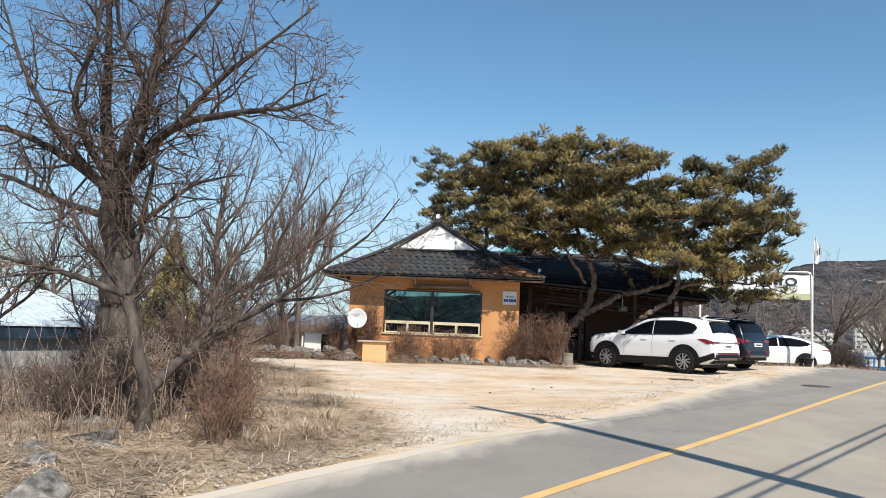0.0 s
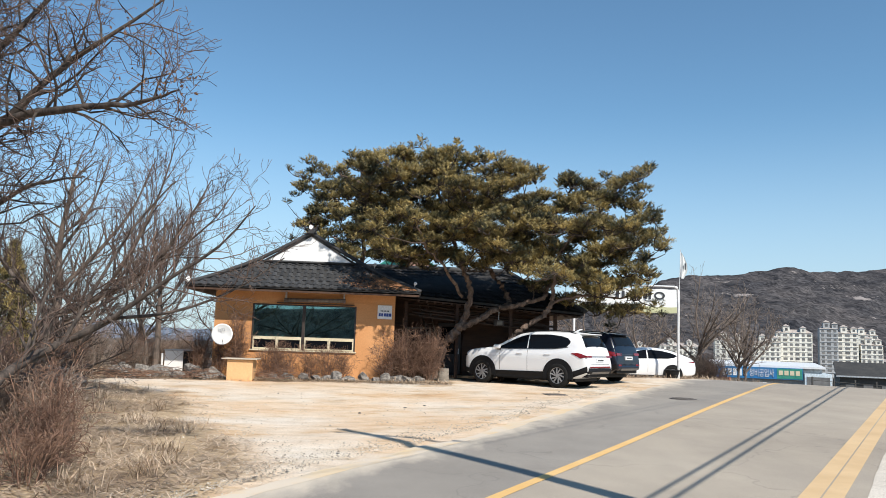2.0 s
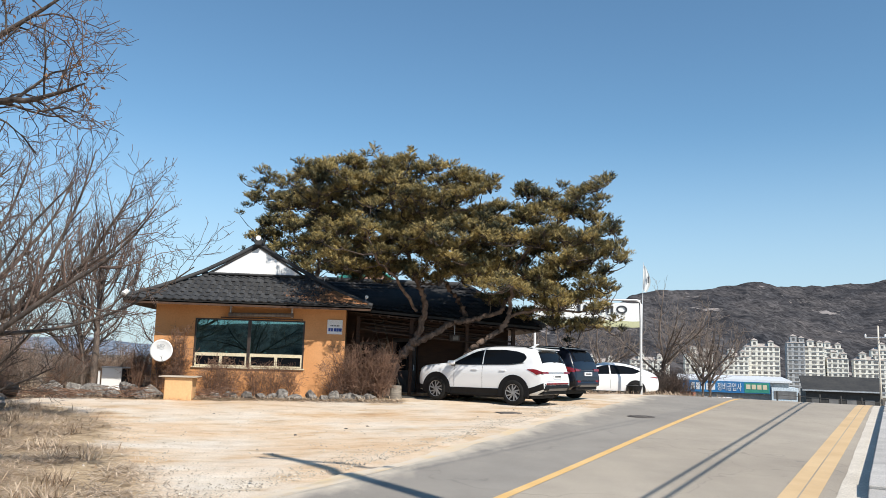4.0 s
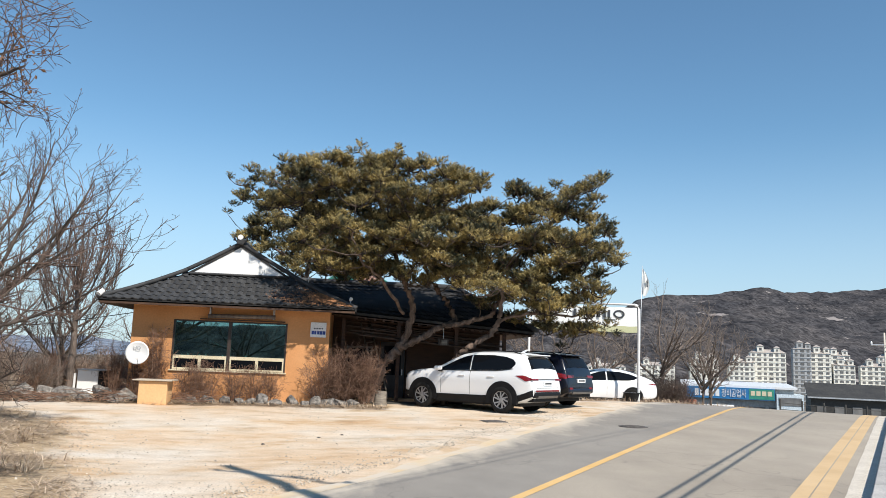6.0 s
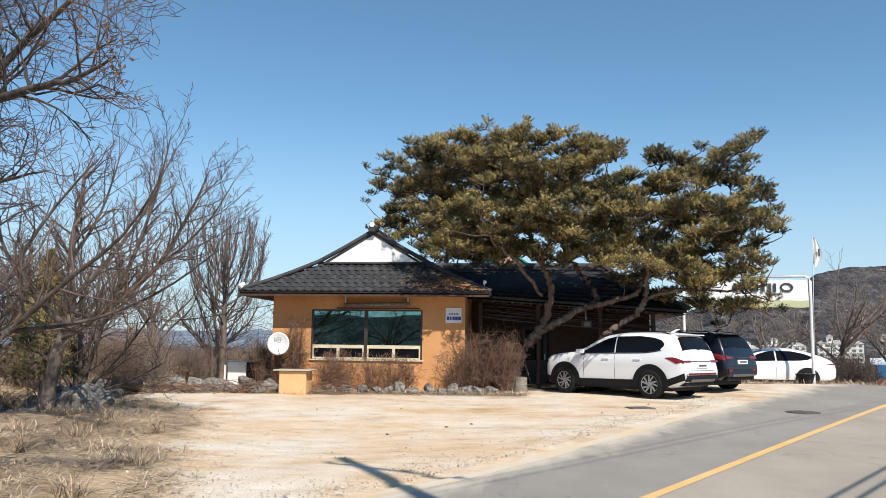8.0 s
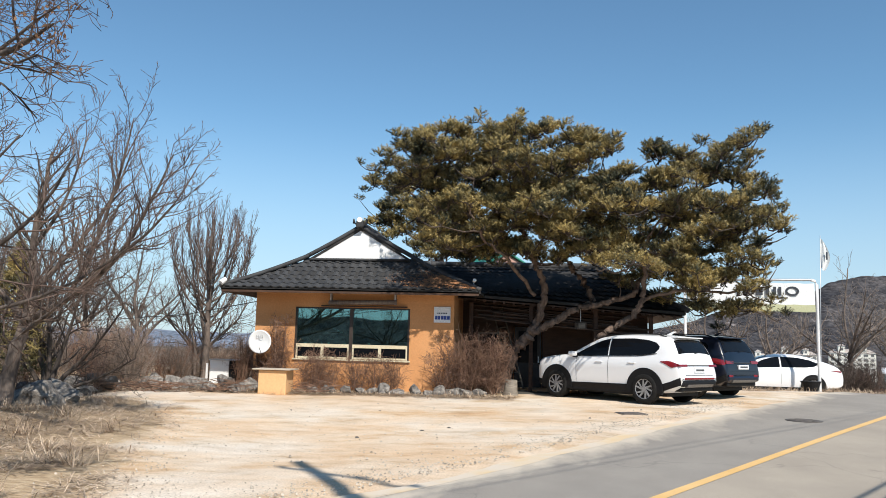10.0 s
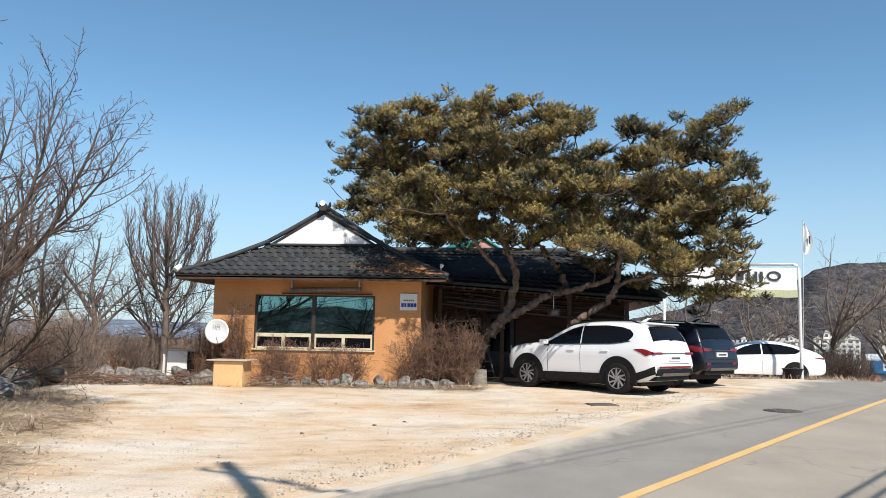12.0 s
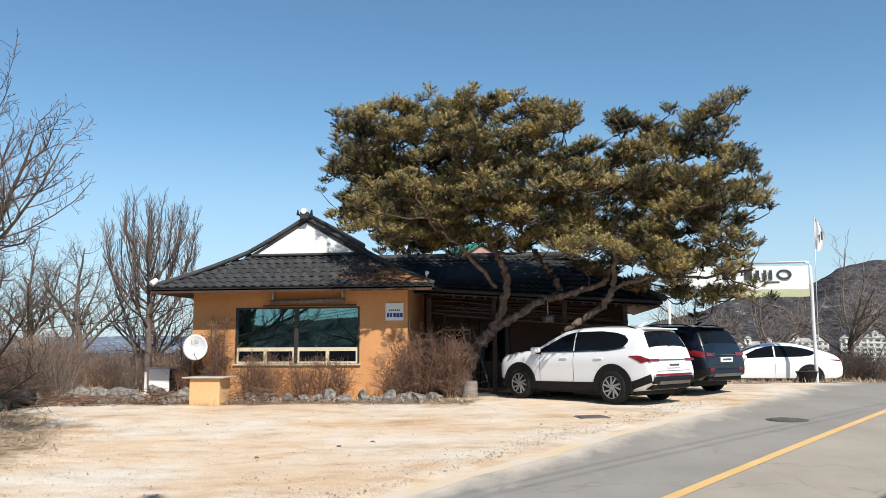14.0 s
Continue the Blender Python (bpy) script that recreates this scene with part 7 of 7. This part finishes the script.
def straw():
    """Dry grass: flattened blades, thicker away from the trodden lot, in clumps."""
    rng = random.Random(62)
    v, f = [], []

    def blade(x, y, z, ln, flat, wid):
        a = rng.uniform(0, 6.283)
        e = rng.uniform(0.02, 0.28) if flat else rng.uniform(0.2, 1.15)
        c, s = math.cos(a) * math.cos(e), math.sin(a) * math.cos(e)
        n = len(v)
        px, py = -math.sin(a) * wid, math.cos(a) * wid
        m = 0.55 * ln
        v.extend(((x - px, y - py, z), (x + px, y + py, z), (x + c * m + px * 0.8, y + s * m + py * 0.8, z + math.sin(e) * m), (x + c * m - px * 0.8, y + s * m - py * 0.8, z + math.sin(e) * m),
                  (x + c * ln, y + s * ln, z + math.sin(e) * ln * 0.7)))
        f.append((n, n + 1, n + 2, n + 3))
        f.append((n + 3, n + 2, n + 4))

    made = 0
    while made < 90000:
        y = 5.0 + 22.5 * rng.random() ** 1.25
        x = rng.uniform(-11, 1.2)
        d = grass_border(y) - x
        if d < -0.4 or (d < 0.9 and rng.random() > 0.15 + 0.85 * smooth01(-0.4, 0.9, d)):
            continue
        if noise.noise((x * 0.9, y * 0.9, 4)) < rng.uniform(-0.55, 0.15):
            continue
        if x > left_edge(y) - 0.45:
            continue
        z = gz(x, y) + 0.1 * smooth01(0.3, 3.5, d) + 0.02
        blade(x, y, z, rng.uniform(0.12, 0.34), rng.random() < 0.98, rng.uniform(0.004, 0.008))
        made += 1
    # upright tufts
    for _ in range(110):
        y = rng.uniform(7, 24)
        x = rng.uniform(-9, 0.2)
        d = grass_border(y) - x
        if d < 0.5 or x > left_edge(y) - 1.0:
            continue
        z = gz(x, y) + 0.1 * smooth01(0.3, 3.5, d)
        for _ in range(60):
            blade(x + rng.gauss(0, 0.08), y + rng.gauss(0, 0.08), z, rng.uniform(0.2, 0.5), False, 0.005)
    # strip of dry weeds along the house stones
    for _ in range(16000):
        x = rng.uniform(-12, 4.5)
        y = 26.2 + rng.gauss(0, 0.3) - max(0, -x - 5.0) * 0.4
        blade(x, y, gz(x, y) + 0.02, rng.uniform(0.12, 0.3), rng.random() < 0.93, 0.006)
    # dry brush under the sedan and along the right crest
    for _ in range(5000):
        x = rng.uniform(11.5, 24)
        y = 32.3 + (x - 11.5) * 0.42 + rng.uniform(0, 2.5)
        blade(x, y, gz(x, y) + 0.01, rng.uniform(0.15, 0.4), rng.random() < 0.5, 0.007)
    ob = raw_object("dry_grass", v, f, straw_mat)
    tagged(ob, "flattened straw-coloured dry grass", "dry grass", kind="stuff")


straw()


def pebbles():
    rng = random.Random(63)
    v, f = [], []
    for _ in range(5200):
        k = rng.random()
        y = rng.uniform(7, 27)
        if k < 0.55:
            x = left_edge(y) - 0.62 - abs(rng.gauss(0, 0.6))
        elif k < 0.75:
            x = grass_border(y) + rng.gauss(0.3, 0.5)
        else:
            x = rng.uniform(grass_border(y), left_edge(y) - 0.6)
        if x > left_edge(y) - 0.25:
            continue
        s = rng.uniform(0.005, 0.017) * (1.8 if rng.random() < 0.04 else 1)
        z = gz(x, y) + 0.012
        n = len(v)
        ang = rng.uniform(0, 6.28)
        for i in range(5):
            a = ang + i * 1.2566
            q = s * rng.uniform(0.75, 1.2)
            v.append((x + q * math.cos(a), y + q * math.sin(a), z - s * 0.2))
        for i in range(3):
            a = ang + i * 2.09
            v.append((x + 0.55 * s * math.cos(a), y + 0.55 * s * math.sin(a), z + s * rng.uniform(0.45, 0.8)))
        f.append((n + 5, n + 6, n + 7))
        for i in range(5):
            f.append((n + i, n + (i + 1) % 5, n + 5 + (i * 3 // 5)))
        f += [(n + 2, n + 6, n + 5), (n + 4, n + 7, n + 6), (n, n + 5, n + 7)]
    ob = raw_object("gravel", v, f, pebble_mat)
    tagged(ob, "pale loose gravel scattered on the lot edge", "gravel", kind="stuff")


pebbles()
for i, (x, y, s) in enumerate(((2.93, 19.92, 0.05), (1.9, 19.0, 0.04), (3.4, 20.3, 0.04), (1.6, 22.6, 0.04), (-0.3, 22.2, 0.04))):
    s *= 0.75
    rock(x, y, s * 1.3, s, s * 0.6, 260 + i, "loose stones on the lot")


# ---- the plot to the west ----
fascia_blue = surface("dark_blue_fascia", (0.016, 0.035, 0.06), (0.03, 0.055, 0.09), 1.5, 0.6, bump=0.1)


def shed():
    x, y = -11.4, 22.4
    z = gz(x, y)
    t = thing("shed", (x, y, -0.71), "low grey shed with a pale sheet roof", "shed", turn=60)
    part("wall", box_bm(-4.5, 2.2, 0, 3.5, z + 0.6, 1.55), grey_sheet, t, "grey plastic sheet wall")
    part("fascia", box_bm(-4.7, 2.4, -0.3, -0.25, 1.4, 1.75), fascia_blue, t, "dark blue fascia")
    bm = slab(bmesh.new(), [(-4.8, -0.35, 1.8), (2.5, -0.35, 1.8), (2.5, 4.0, 2.9), (-4.8, 4.0, 2.9)], 0.05)
    roof = part("roof", bm, pale_metal, t, "pale blue sheet roof")
    for i in range(14):
        x0 = -4.7 + i * 0.53
        part("rib", slab(bmesh.new(), [(x0, -0.35, 1.83), (x0 + 0.05, -0.35, 1.83), (x0 + 0.05, 4.0, 2.93), (x0, 4.0, 2.93)], 0.03), pale_metal, roof)


shed()


def neighbour():
    t = thing("brick_house", (3.2, 37.84, gz(3.2, 38)), "brick house with a green sheet roof behind", "house", turn=38)
    z0 = t.location.z
    bm = bmesh.new()
    pts = [(-1.2, 0, 0), (3.5, 0, 0), (3.5, 0, 4.45 - z0), (0.75, 0, 5.64 - z0), (-1.2, 0, 4.45 - z0)]
    a = [bm.verts.new(p) for p in pts]
    b2 = [bm.verts.new((p[0], 1.9, p[2])) for p in pts]
    bm.faces.new(a[::-1])
    bm.faces.new(b2)
    for i in range(5):
        bm.faces.new((a[i], a[(i + 1) % 5], b2[(i + 1) % 5], b2[i]))
    bmesh.ops.recalc_face_normals(bm, faces=bm.faces)
    part("wall", bm, brick_red, t, "pink brick gable wall")
    part("roof", slab(bmesh.new(), [(-1.7, -0.12, 4.24 - z0), (0.75, -0.12, 5.74 - z0), (0.75, 2.0, 5.74 - z0), (-1.7, 2.0, 4.24 - z0)], 0.06), green_metal, t, "green sheet roof")
    part("roof", slab(bmesh.new(), [(3.9, -0.12, 4.36 - z0), (3.9, 2.0, 4.36 - z0), (0.75, 2.0, 5.74 - z0), (0.75, -0.12, 5.74 - z0)], 0.06), green_metal, t)


neighbour()


# ---- beyond the crest ----
def apartment(x, y, w, d, top, base, floors, cols, wall, label, tower=0.3):
    yaw = -math.degrees(math.atan2(x, y)) * 0.75
    t = thing("apartment_block", (x, y, base), label, "apartment building", "apartment blocks", turn=yaw)
    h = top - base
    part("wall", box_bm(-w / 2, w / 2, 0, d, 0, h), wall, t)
    bm = bmesh.new()
    vs = [bm.verts.new(p) for p in ((-w / 2 - 0.4, -0.4, h), (w / 2 + 0.4, -0.4, h), (w / 2 + 0.4, d + 0.4, h), (-w / 2 - 0.4, d + 0.4, h), (-w / 2 + 3, d / 2, h + 2.4), (w / 2 - 3, d / 2, h + 2.4))]
    for q in ((0, 1, 5, 4), (1, 2, 5), (2, 3, 4, 5), (3, 0, 4), (3, 2, 1, 0)):
        bm.faces.new([vs[i] for i in q])
    part("roof", bm, apt_roof, t)
    for x0, wide, up in ((-w * tower, 4.0, 4.4), (w * 0.18, 3.4, 3.4)):
        st = part("stair_tower", box_bm(x0, x0 + wide, 0.6, 5.5, h, h + up), wall, t)
        bm = bmesh.new()
        vs = [bm.verts.new(p) for p in ((x0 - 0.4, 0.2, h + up), (x0 + wide + 0.4, 0.2, h + up), (x0 + wide + 0.4, 5.9, h + up), (x0 - 0.4, 5.9, h + up), (x0 + wide / 2, 3.0, h + up + 1.5))]
        for q in ((0, 1, 4), (1, 2, 4), (2, 3, 4), (3, 0, 4), (3, 2, 1, 0)):
            bm.faces.new([vs[i] for i in q])
        part("tower_roof", bm, apt_roof, st)
        part("tower_window", box_bm(x0 + wide * 0.3, x0 + wide * 0.7, 0.5, 0.62, h + up * 0.35, h + up * 0.75), apt_glass, st)
    me = bpy.data.meshes.new("window")
    b1 = box_bm(-0.5, 0.5, -0.12, 0.02, -0.5, 0.5)
    b1.to_mesh(me)
    b1.free()
    me.materials.append(apt_glass)
    fh, cw = h / floors, w / cols
    for i in range(floors):
        for j in range(cols):
            o = new("window", me)
            o.parent = t
            o.location = (-w / 2 + (j + 0.5) * cw, 0, (i + 0.52) * fh)
            o.scale = (cw * (0.66 if j % 2 else 0.46), 1, fh * 0.5)
    sl = bpy.data.meshes.new("balcony")
    b1 = box_bm(-w / 2, w / 2, -0.28, 0.0, -0.1, 0.16)
    b1.to_mesh(sl)
    b1.free()
    sl.materials.append(wall)
    for i in range(1, floors):
        o = new("balcony", sl)
        o.parent = t
        o.location = (0, 0, i * fh)
    return t


for k, (x, y, w, top, floors, cols, wall) in enumerate(((140, 520, 26, 0, 7, 7, apt_white), (172, 530, 26, 2, 7, 7, apt_white), (203, 520, 26, 4, 8, 7, apt_white), (231, 505, 18, 9, 9, 5, apt_white),
                                                       (252, 495, 16, 8, 9, 5, apt_white), (273, 500, 22, 15, 11, 6, apt_white), (297, 500, 11, 18.5, 13, 3, apt_grey), (311, 502, 13, 16, 12, 3, apt_white),
                                                       (324, 496, 13, 8.6, 9, 4, apt_white), (334, 518, 15, 15.6, 12, 4, apt_white), (347.5, 497, 19, 8.4, 9, 5, apt_white), (370, 506, 24, 15.4, 12, 7, apt_white), (400, 505, 24, 14, 12, 6, apt_white), (430, 510, 24, 14, 12, 6, apt_white))):
    apartment(x, y, w, 11, top, -19, floors, cols, wall, "cream apartment block with rows of windows below the mountain" if wall is apt_white else "tall grey and cream apartment tower below the mountain")


def repair_shop():
    z = gz(62, 120)
    t = thing("repair_shop", (62, 120, z), "long low workshop with a white roof and blue sign", "workshop", turn=-22)
    h = -0.45 - z
    part("wall", box_bm(-8, 8, 0, 10, 0, h), grey_sheet, t)
    part("roof", slab(bmesh.new(), [(-8.4, -0.6, h + 0.1), (8.4, -0.6, h + 0.1), (8.4, 10.5, h + 0.6), (-8.4, 10.5, h + 0.6)], 0.3), plate_white, t, "white sheet roof")
    sign = part("sign_board", box_bm(-7.6, 5.2, -0.9, -0.62, h - 1.95, h - 0.2), blue_metal, t, "blue sign board with white lettering")
    cu = bpy.data.curves.new("lettering", "FONT")
    cu.body, cu.size, cu.align_x, cu.extrude = "\uc815\ube44\uacf5\uc5c5\uc0ac", 1.35, "CENTER", 0.03
    tx = new("lettering", cu)
    me = bpy.data.meshes.new_from_object(tx)
    bpy.data.objects.remove(tx)
    me.materials.append(plate_white)
    lt = new("lettering", me)
    me.transform(Matrix.Diagonal((0.58, 1, 1, 1)))
    lt.matrix_world = pose(-0.7, -0.95, h - 1.55, 90, 0, 0)
    lt.parent = sign
    part("sign_panel", box_bm(1.5, 5.1, -0.935, -0.905, h - 1.85, h - 0.3), green_metal, sign, "green end of the sign board")
    for i in range(4):
        part("letter_bar", box_bm(1.75 + i * 0.8, 2.35 + i * 0.8, -0.97, -0.94, h - 1.3, h - 0.6), cream_frame, sign)
    for i in range(5):
        part("letter_bar", box_bm(-6.4 + i * 0.76, -5.84 + i * 0.76, -0.95, -0.9, h - 1.6, h - 0.55), plate_white, sign)
    for i in range(5):
        part("door", box_bm(-7.2 + i * 2.9, -4.8 + i * 2.9, -0.05, 0.0, 0, h - 3.0), apt_glass, t)
    part("office", box_bm(5.4, 9.2, -1.0, 6, 0, h - 0.9), pale_metal, t)
    part("office_glass", box_bm(5.7, 8.9, -1.06, -1.0, h - 2.6, h - 1.4), apt_glass, t)


repair_shop()


def black_house():
    z = gz(60.5, 90)
    t = thing("dark_house", (60.5, 90, z), "black clad two-storey house below the crest", "house", turn=-26)
    h = -0.8 - z
    part("wall", box_bm(-4, 4, 0, 7, 0, h), black_timber, t)
    bm = bmesh.new()
    slab(bm, [(-4.4, -0.5, h), (4.4, -0.5, h), (4.4, 3.5, h + 1.6), (-4.4, 3.5, h + 1.6)], 0.2)
    part("roof", bm, black_timber, t)
    for i in range(4):
        part("window", box_bm(-3.4 + i * 1.9, -2.4 + i * 1.9, -0.05, 0, h - 2.0, h - 1.0), apt_glass, t)
    part("eave_trim", box_bm(-4.4, 4.4, -0.56, -0.5, h - 0.15, h + 0.02), galvanised, t)


black_house()


def crest_fence():
    t = thing("mesh_fence", (34, 45, gz(34, 45)), "dark metal fence with thin posts beyond the crest", "fence")
    for i in range(12):
        x = 27 + i * 1.35
        y = 45 + i * 0.1
        z = gz(x, y)
        part("post", box_bm(x - 34 - 0.035, x - 34 + 0.035, y - 45 - 0.035, y - 45 + 0.035, z - t.location.z - 0.2, z - t.location.z + 1.15), black_timber, t)
        if i < 11:
            for k in (0.25, 0.6, 0.95):
                z2 = gz(x + 1.35, y + 0.1)
                tb = Tubes()
                tb.add([Vector((x - 34, y - 45, z + k - t.location.z)), Vector((x - 34 + 1.35, y - 44.9, z2 + k - t.location.z))], [0.02, 0.02], 4)
                tb.make("rail", black_timber, t)
    z = gz(21.8, 45)
    tagged(mesh_object("vending_box", box_bm(21.2, 22.0, 44.6, 45.2, z - 0.2, z + 0.85, bevel=0.02), terracotta), "rust-brown metal cabinet beyond the crest", "cabinet")
    tagged(mesh_object("site_board", box_bm(22.3, 24.3, 45.0, 45.1, z - 0.4, z + 0.6, bevel=0.01), dish_white), "white site board beyond the crest", "board")


crest_fence()


def far_pine(x, y, h, seed):
    rng = random.Random(seed)
    b = (x, y, gz(x, y))
    t = thing("pine_tree", b, "dark green young pine among bare trees", "tree", "young pines")
    tb = Tubes()
    tb.add([Vector((0, 0, -0.1)), Vector((0.05, 0, h * 0.5)), Vector((0, 0, h))], [0.1, 0.06, 0.015], 7)
    tb.make("trunk", pine_bark, t)
    v, f = [], []
    for _ in range(1500):
        k = rng.uniform(0.25, 1.0)
        a = rng.uniform(0, 6.283)
        r = (1.05 - k) * h * 0.34 * rng.uniform(0.5, 1.0)
        o = Vector((r * math.cos(a), r * math.sin(a), k * h + rng.uniform(-0.1, 0.1)))
        for _ in range(7):
            w = Vector((rng.gauss(0, 1), rng.gauss(0, 1), rng.gauss(0.3, 0.8))).normalized() * 0.14
            s = w.orthogonal().normalized() * 0.011
            n = len(v)
            v += [tuple(o - s), tuple(o + s), tuple(o + w)]
            f.append((n, n + 1, n + 2))
    adopt(raw_object("crown", v, f, needle_mat), t)


far_pine(-7.6, 23.0, 4.2, 1)
far_pine(-16.5, 26.5, 6.5, 2)
far_pine(-19.5, 27.5, 7.0, 3)


# ---- mountains ----
def ridge_mesh(name, az0, az1, dist, foot, heights, mat, label, rough, cols=240, rows=26, depth=0.5):
    """A range seen between two bearings (degrees from +y towards +x): heights maps bearing to crest height."""
    verts, faces = [], []
    hb, hv = [p[0] for p in heights], [p[1] for p in heights]
    for j in range(rows + 1):
        k = j / rows
        for i in range(cols + 1):
            az = az0 + (az1 - az0) * i / cols
            a = radians(az)
            crest = float(np.interp(az, hb, hv))
            d = dist * (1 - depth * (1 - k))
            x, y = d * math.tan(a) if abs(az) < 75 else d * math.sin(a), d if abs(az) < 75 else d * math.cos(a)
            z = foot + (crest - foot) * (k ** 1.15)
            q = Vector((x, y, 0)) * (6.0 / dist)
            z += rough * (noise.fractal(q * 3.0, 0.8, 2.1, 6) * math.sin(math.pi * min(1, k * 0.75 + 0.05)) * 0.7 + 0.1 * noise.noise(q * 30) + 0.08 * noise.noise(q * 90))
            verts.append((x, y, z))
    w = cols + 1
    for j in range(rows):
        for i in range(cols):
            faces.append((j * w + i, j * w + i + 1, (j + 1) * w + i + 1, (j + 1) * w + i))
    ob = raw_object(name, verts, faces, mat, True)
    return tagged(ob, label, "mountain", kind="structure")


ridge_mesh("backdrop_mountain", 6, 62, 2000, -20, ((6, 30), (11.2, 78), (13, 108), (18.4, 142), (19.8, 180), (22.1, 200), (24, 200), (27.8, 226), (31.3, 223), (33, 234), (34.7, 236), (37, 262), (45, 280), (62, 200)),
           mountain_mat, "dark wooded mountain ridge with bare rock patches", 22)
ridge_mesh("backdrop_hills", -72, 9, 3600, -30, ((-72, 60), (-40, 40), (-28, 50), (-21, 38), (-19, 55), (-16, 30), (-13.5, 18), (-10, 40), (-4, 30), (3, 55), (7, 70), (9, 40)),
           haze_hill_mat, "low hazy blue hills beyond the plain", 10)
ridge_mesh("backdrop_rear", 100, 260, 900, -20, ((100, 20), (140, 36), (165, 22), (180, 40), (205, 24), (230, 38), (260, 20)), mountain_mat, "wooded hills on the opposite side of the valley", 14, 160, 16)


# ---- roof tiles of the front slope, one by one ----
def front_tiles():
    bm = bmesh.new()
    n = 6
    prof = [(-0.135, 0.0), (-0.105, 0.026), (-0.055, 0.036), (-0.005, 0.026), (0.03, 0.004), (0.1, 0.0), (0.135, 0.004)]
    lo = [bm.verts.new((x, -0.02, z + 0.03)) for x, z in prof]
    hi = [bm.verts.new((x, 0.285, z + 0.004)) for x, z in prof]
    lip = [bm.verts.new((x, -0.02, z - 0.004)) for x, z in prof]
    for i in range(len(prof) - 1):
        bm.faces.new((lo[i], lo[i + 1], hi[i + 1], hi[i]))
        bm.faces.new((lip[i], lip[i + 1], lo[i + 1], lo[i]))
    me = bpy.data.meshes.new("tile")
    bm.to_mesh(me)
    bm.free()
    me.materials.append(roof_tile)
    rng = random.Random(3)
    rows = 7
    inv_roof = house_roof.matrix_world.inverted() if False else house_inv
    for r in range(rows):
        v0 = r / rows
        a, c = roof_point(0, v0), roof_point(1, v0)
        up = (roof_point(0.5, v0 + 1 / rows) - roof_point(0.5, v0))
        tilt = math.degrees(math.atan2(up.z, up.y))
        count = int((c.x - a.x) / 0.262)
        for i in range(count):
            x = a.x + 0.12 + (i + 0.5) * (c.x - a.x - 0.24) / count
            o = new("tile", me)
            o.parent = house_roof
            o.matrix_world = pose(x, a.y, a.z + 0.006, tilt + rng.uniform(-0.6, 0.6), 0, rng.uniform(-0.5, 0.5))
            o.matrix_basis = house_inv @ pose(x, a.y, a.z + 0.006, tilt + rng.uniform(-0.6, 0.6), 0, rng.uniform(-0.5, 0.5))


front_tiles()
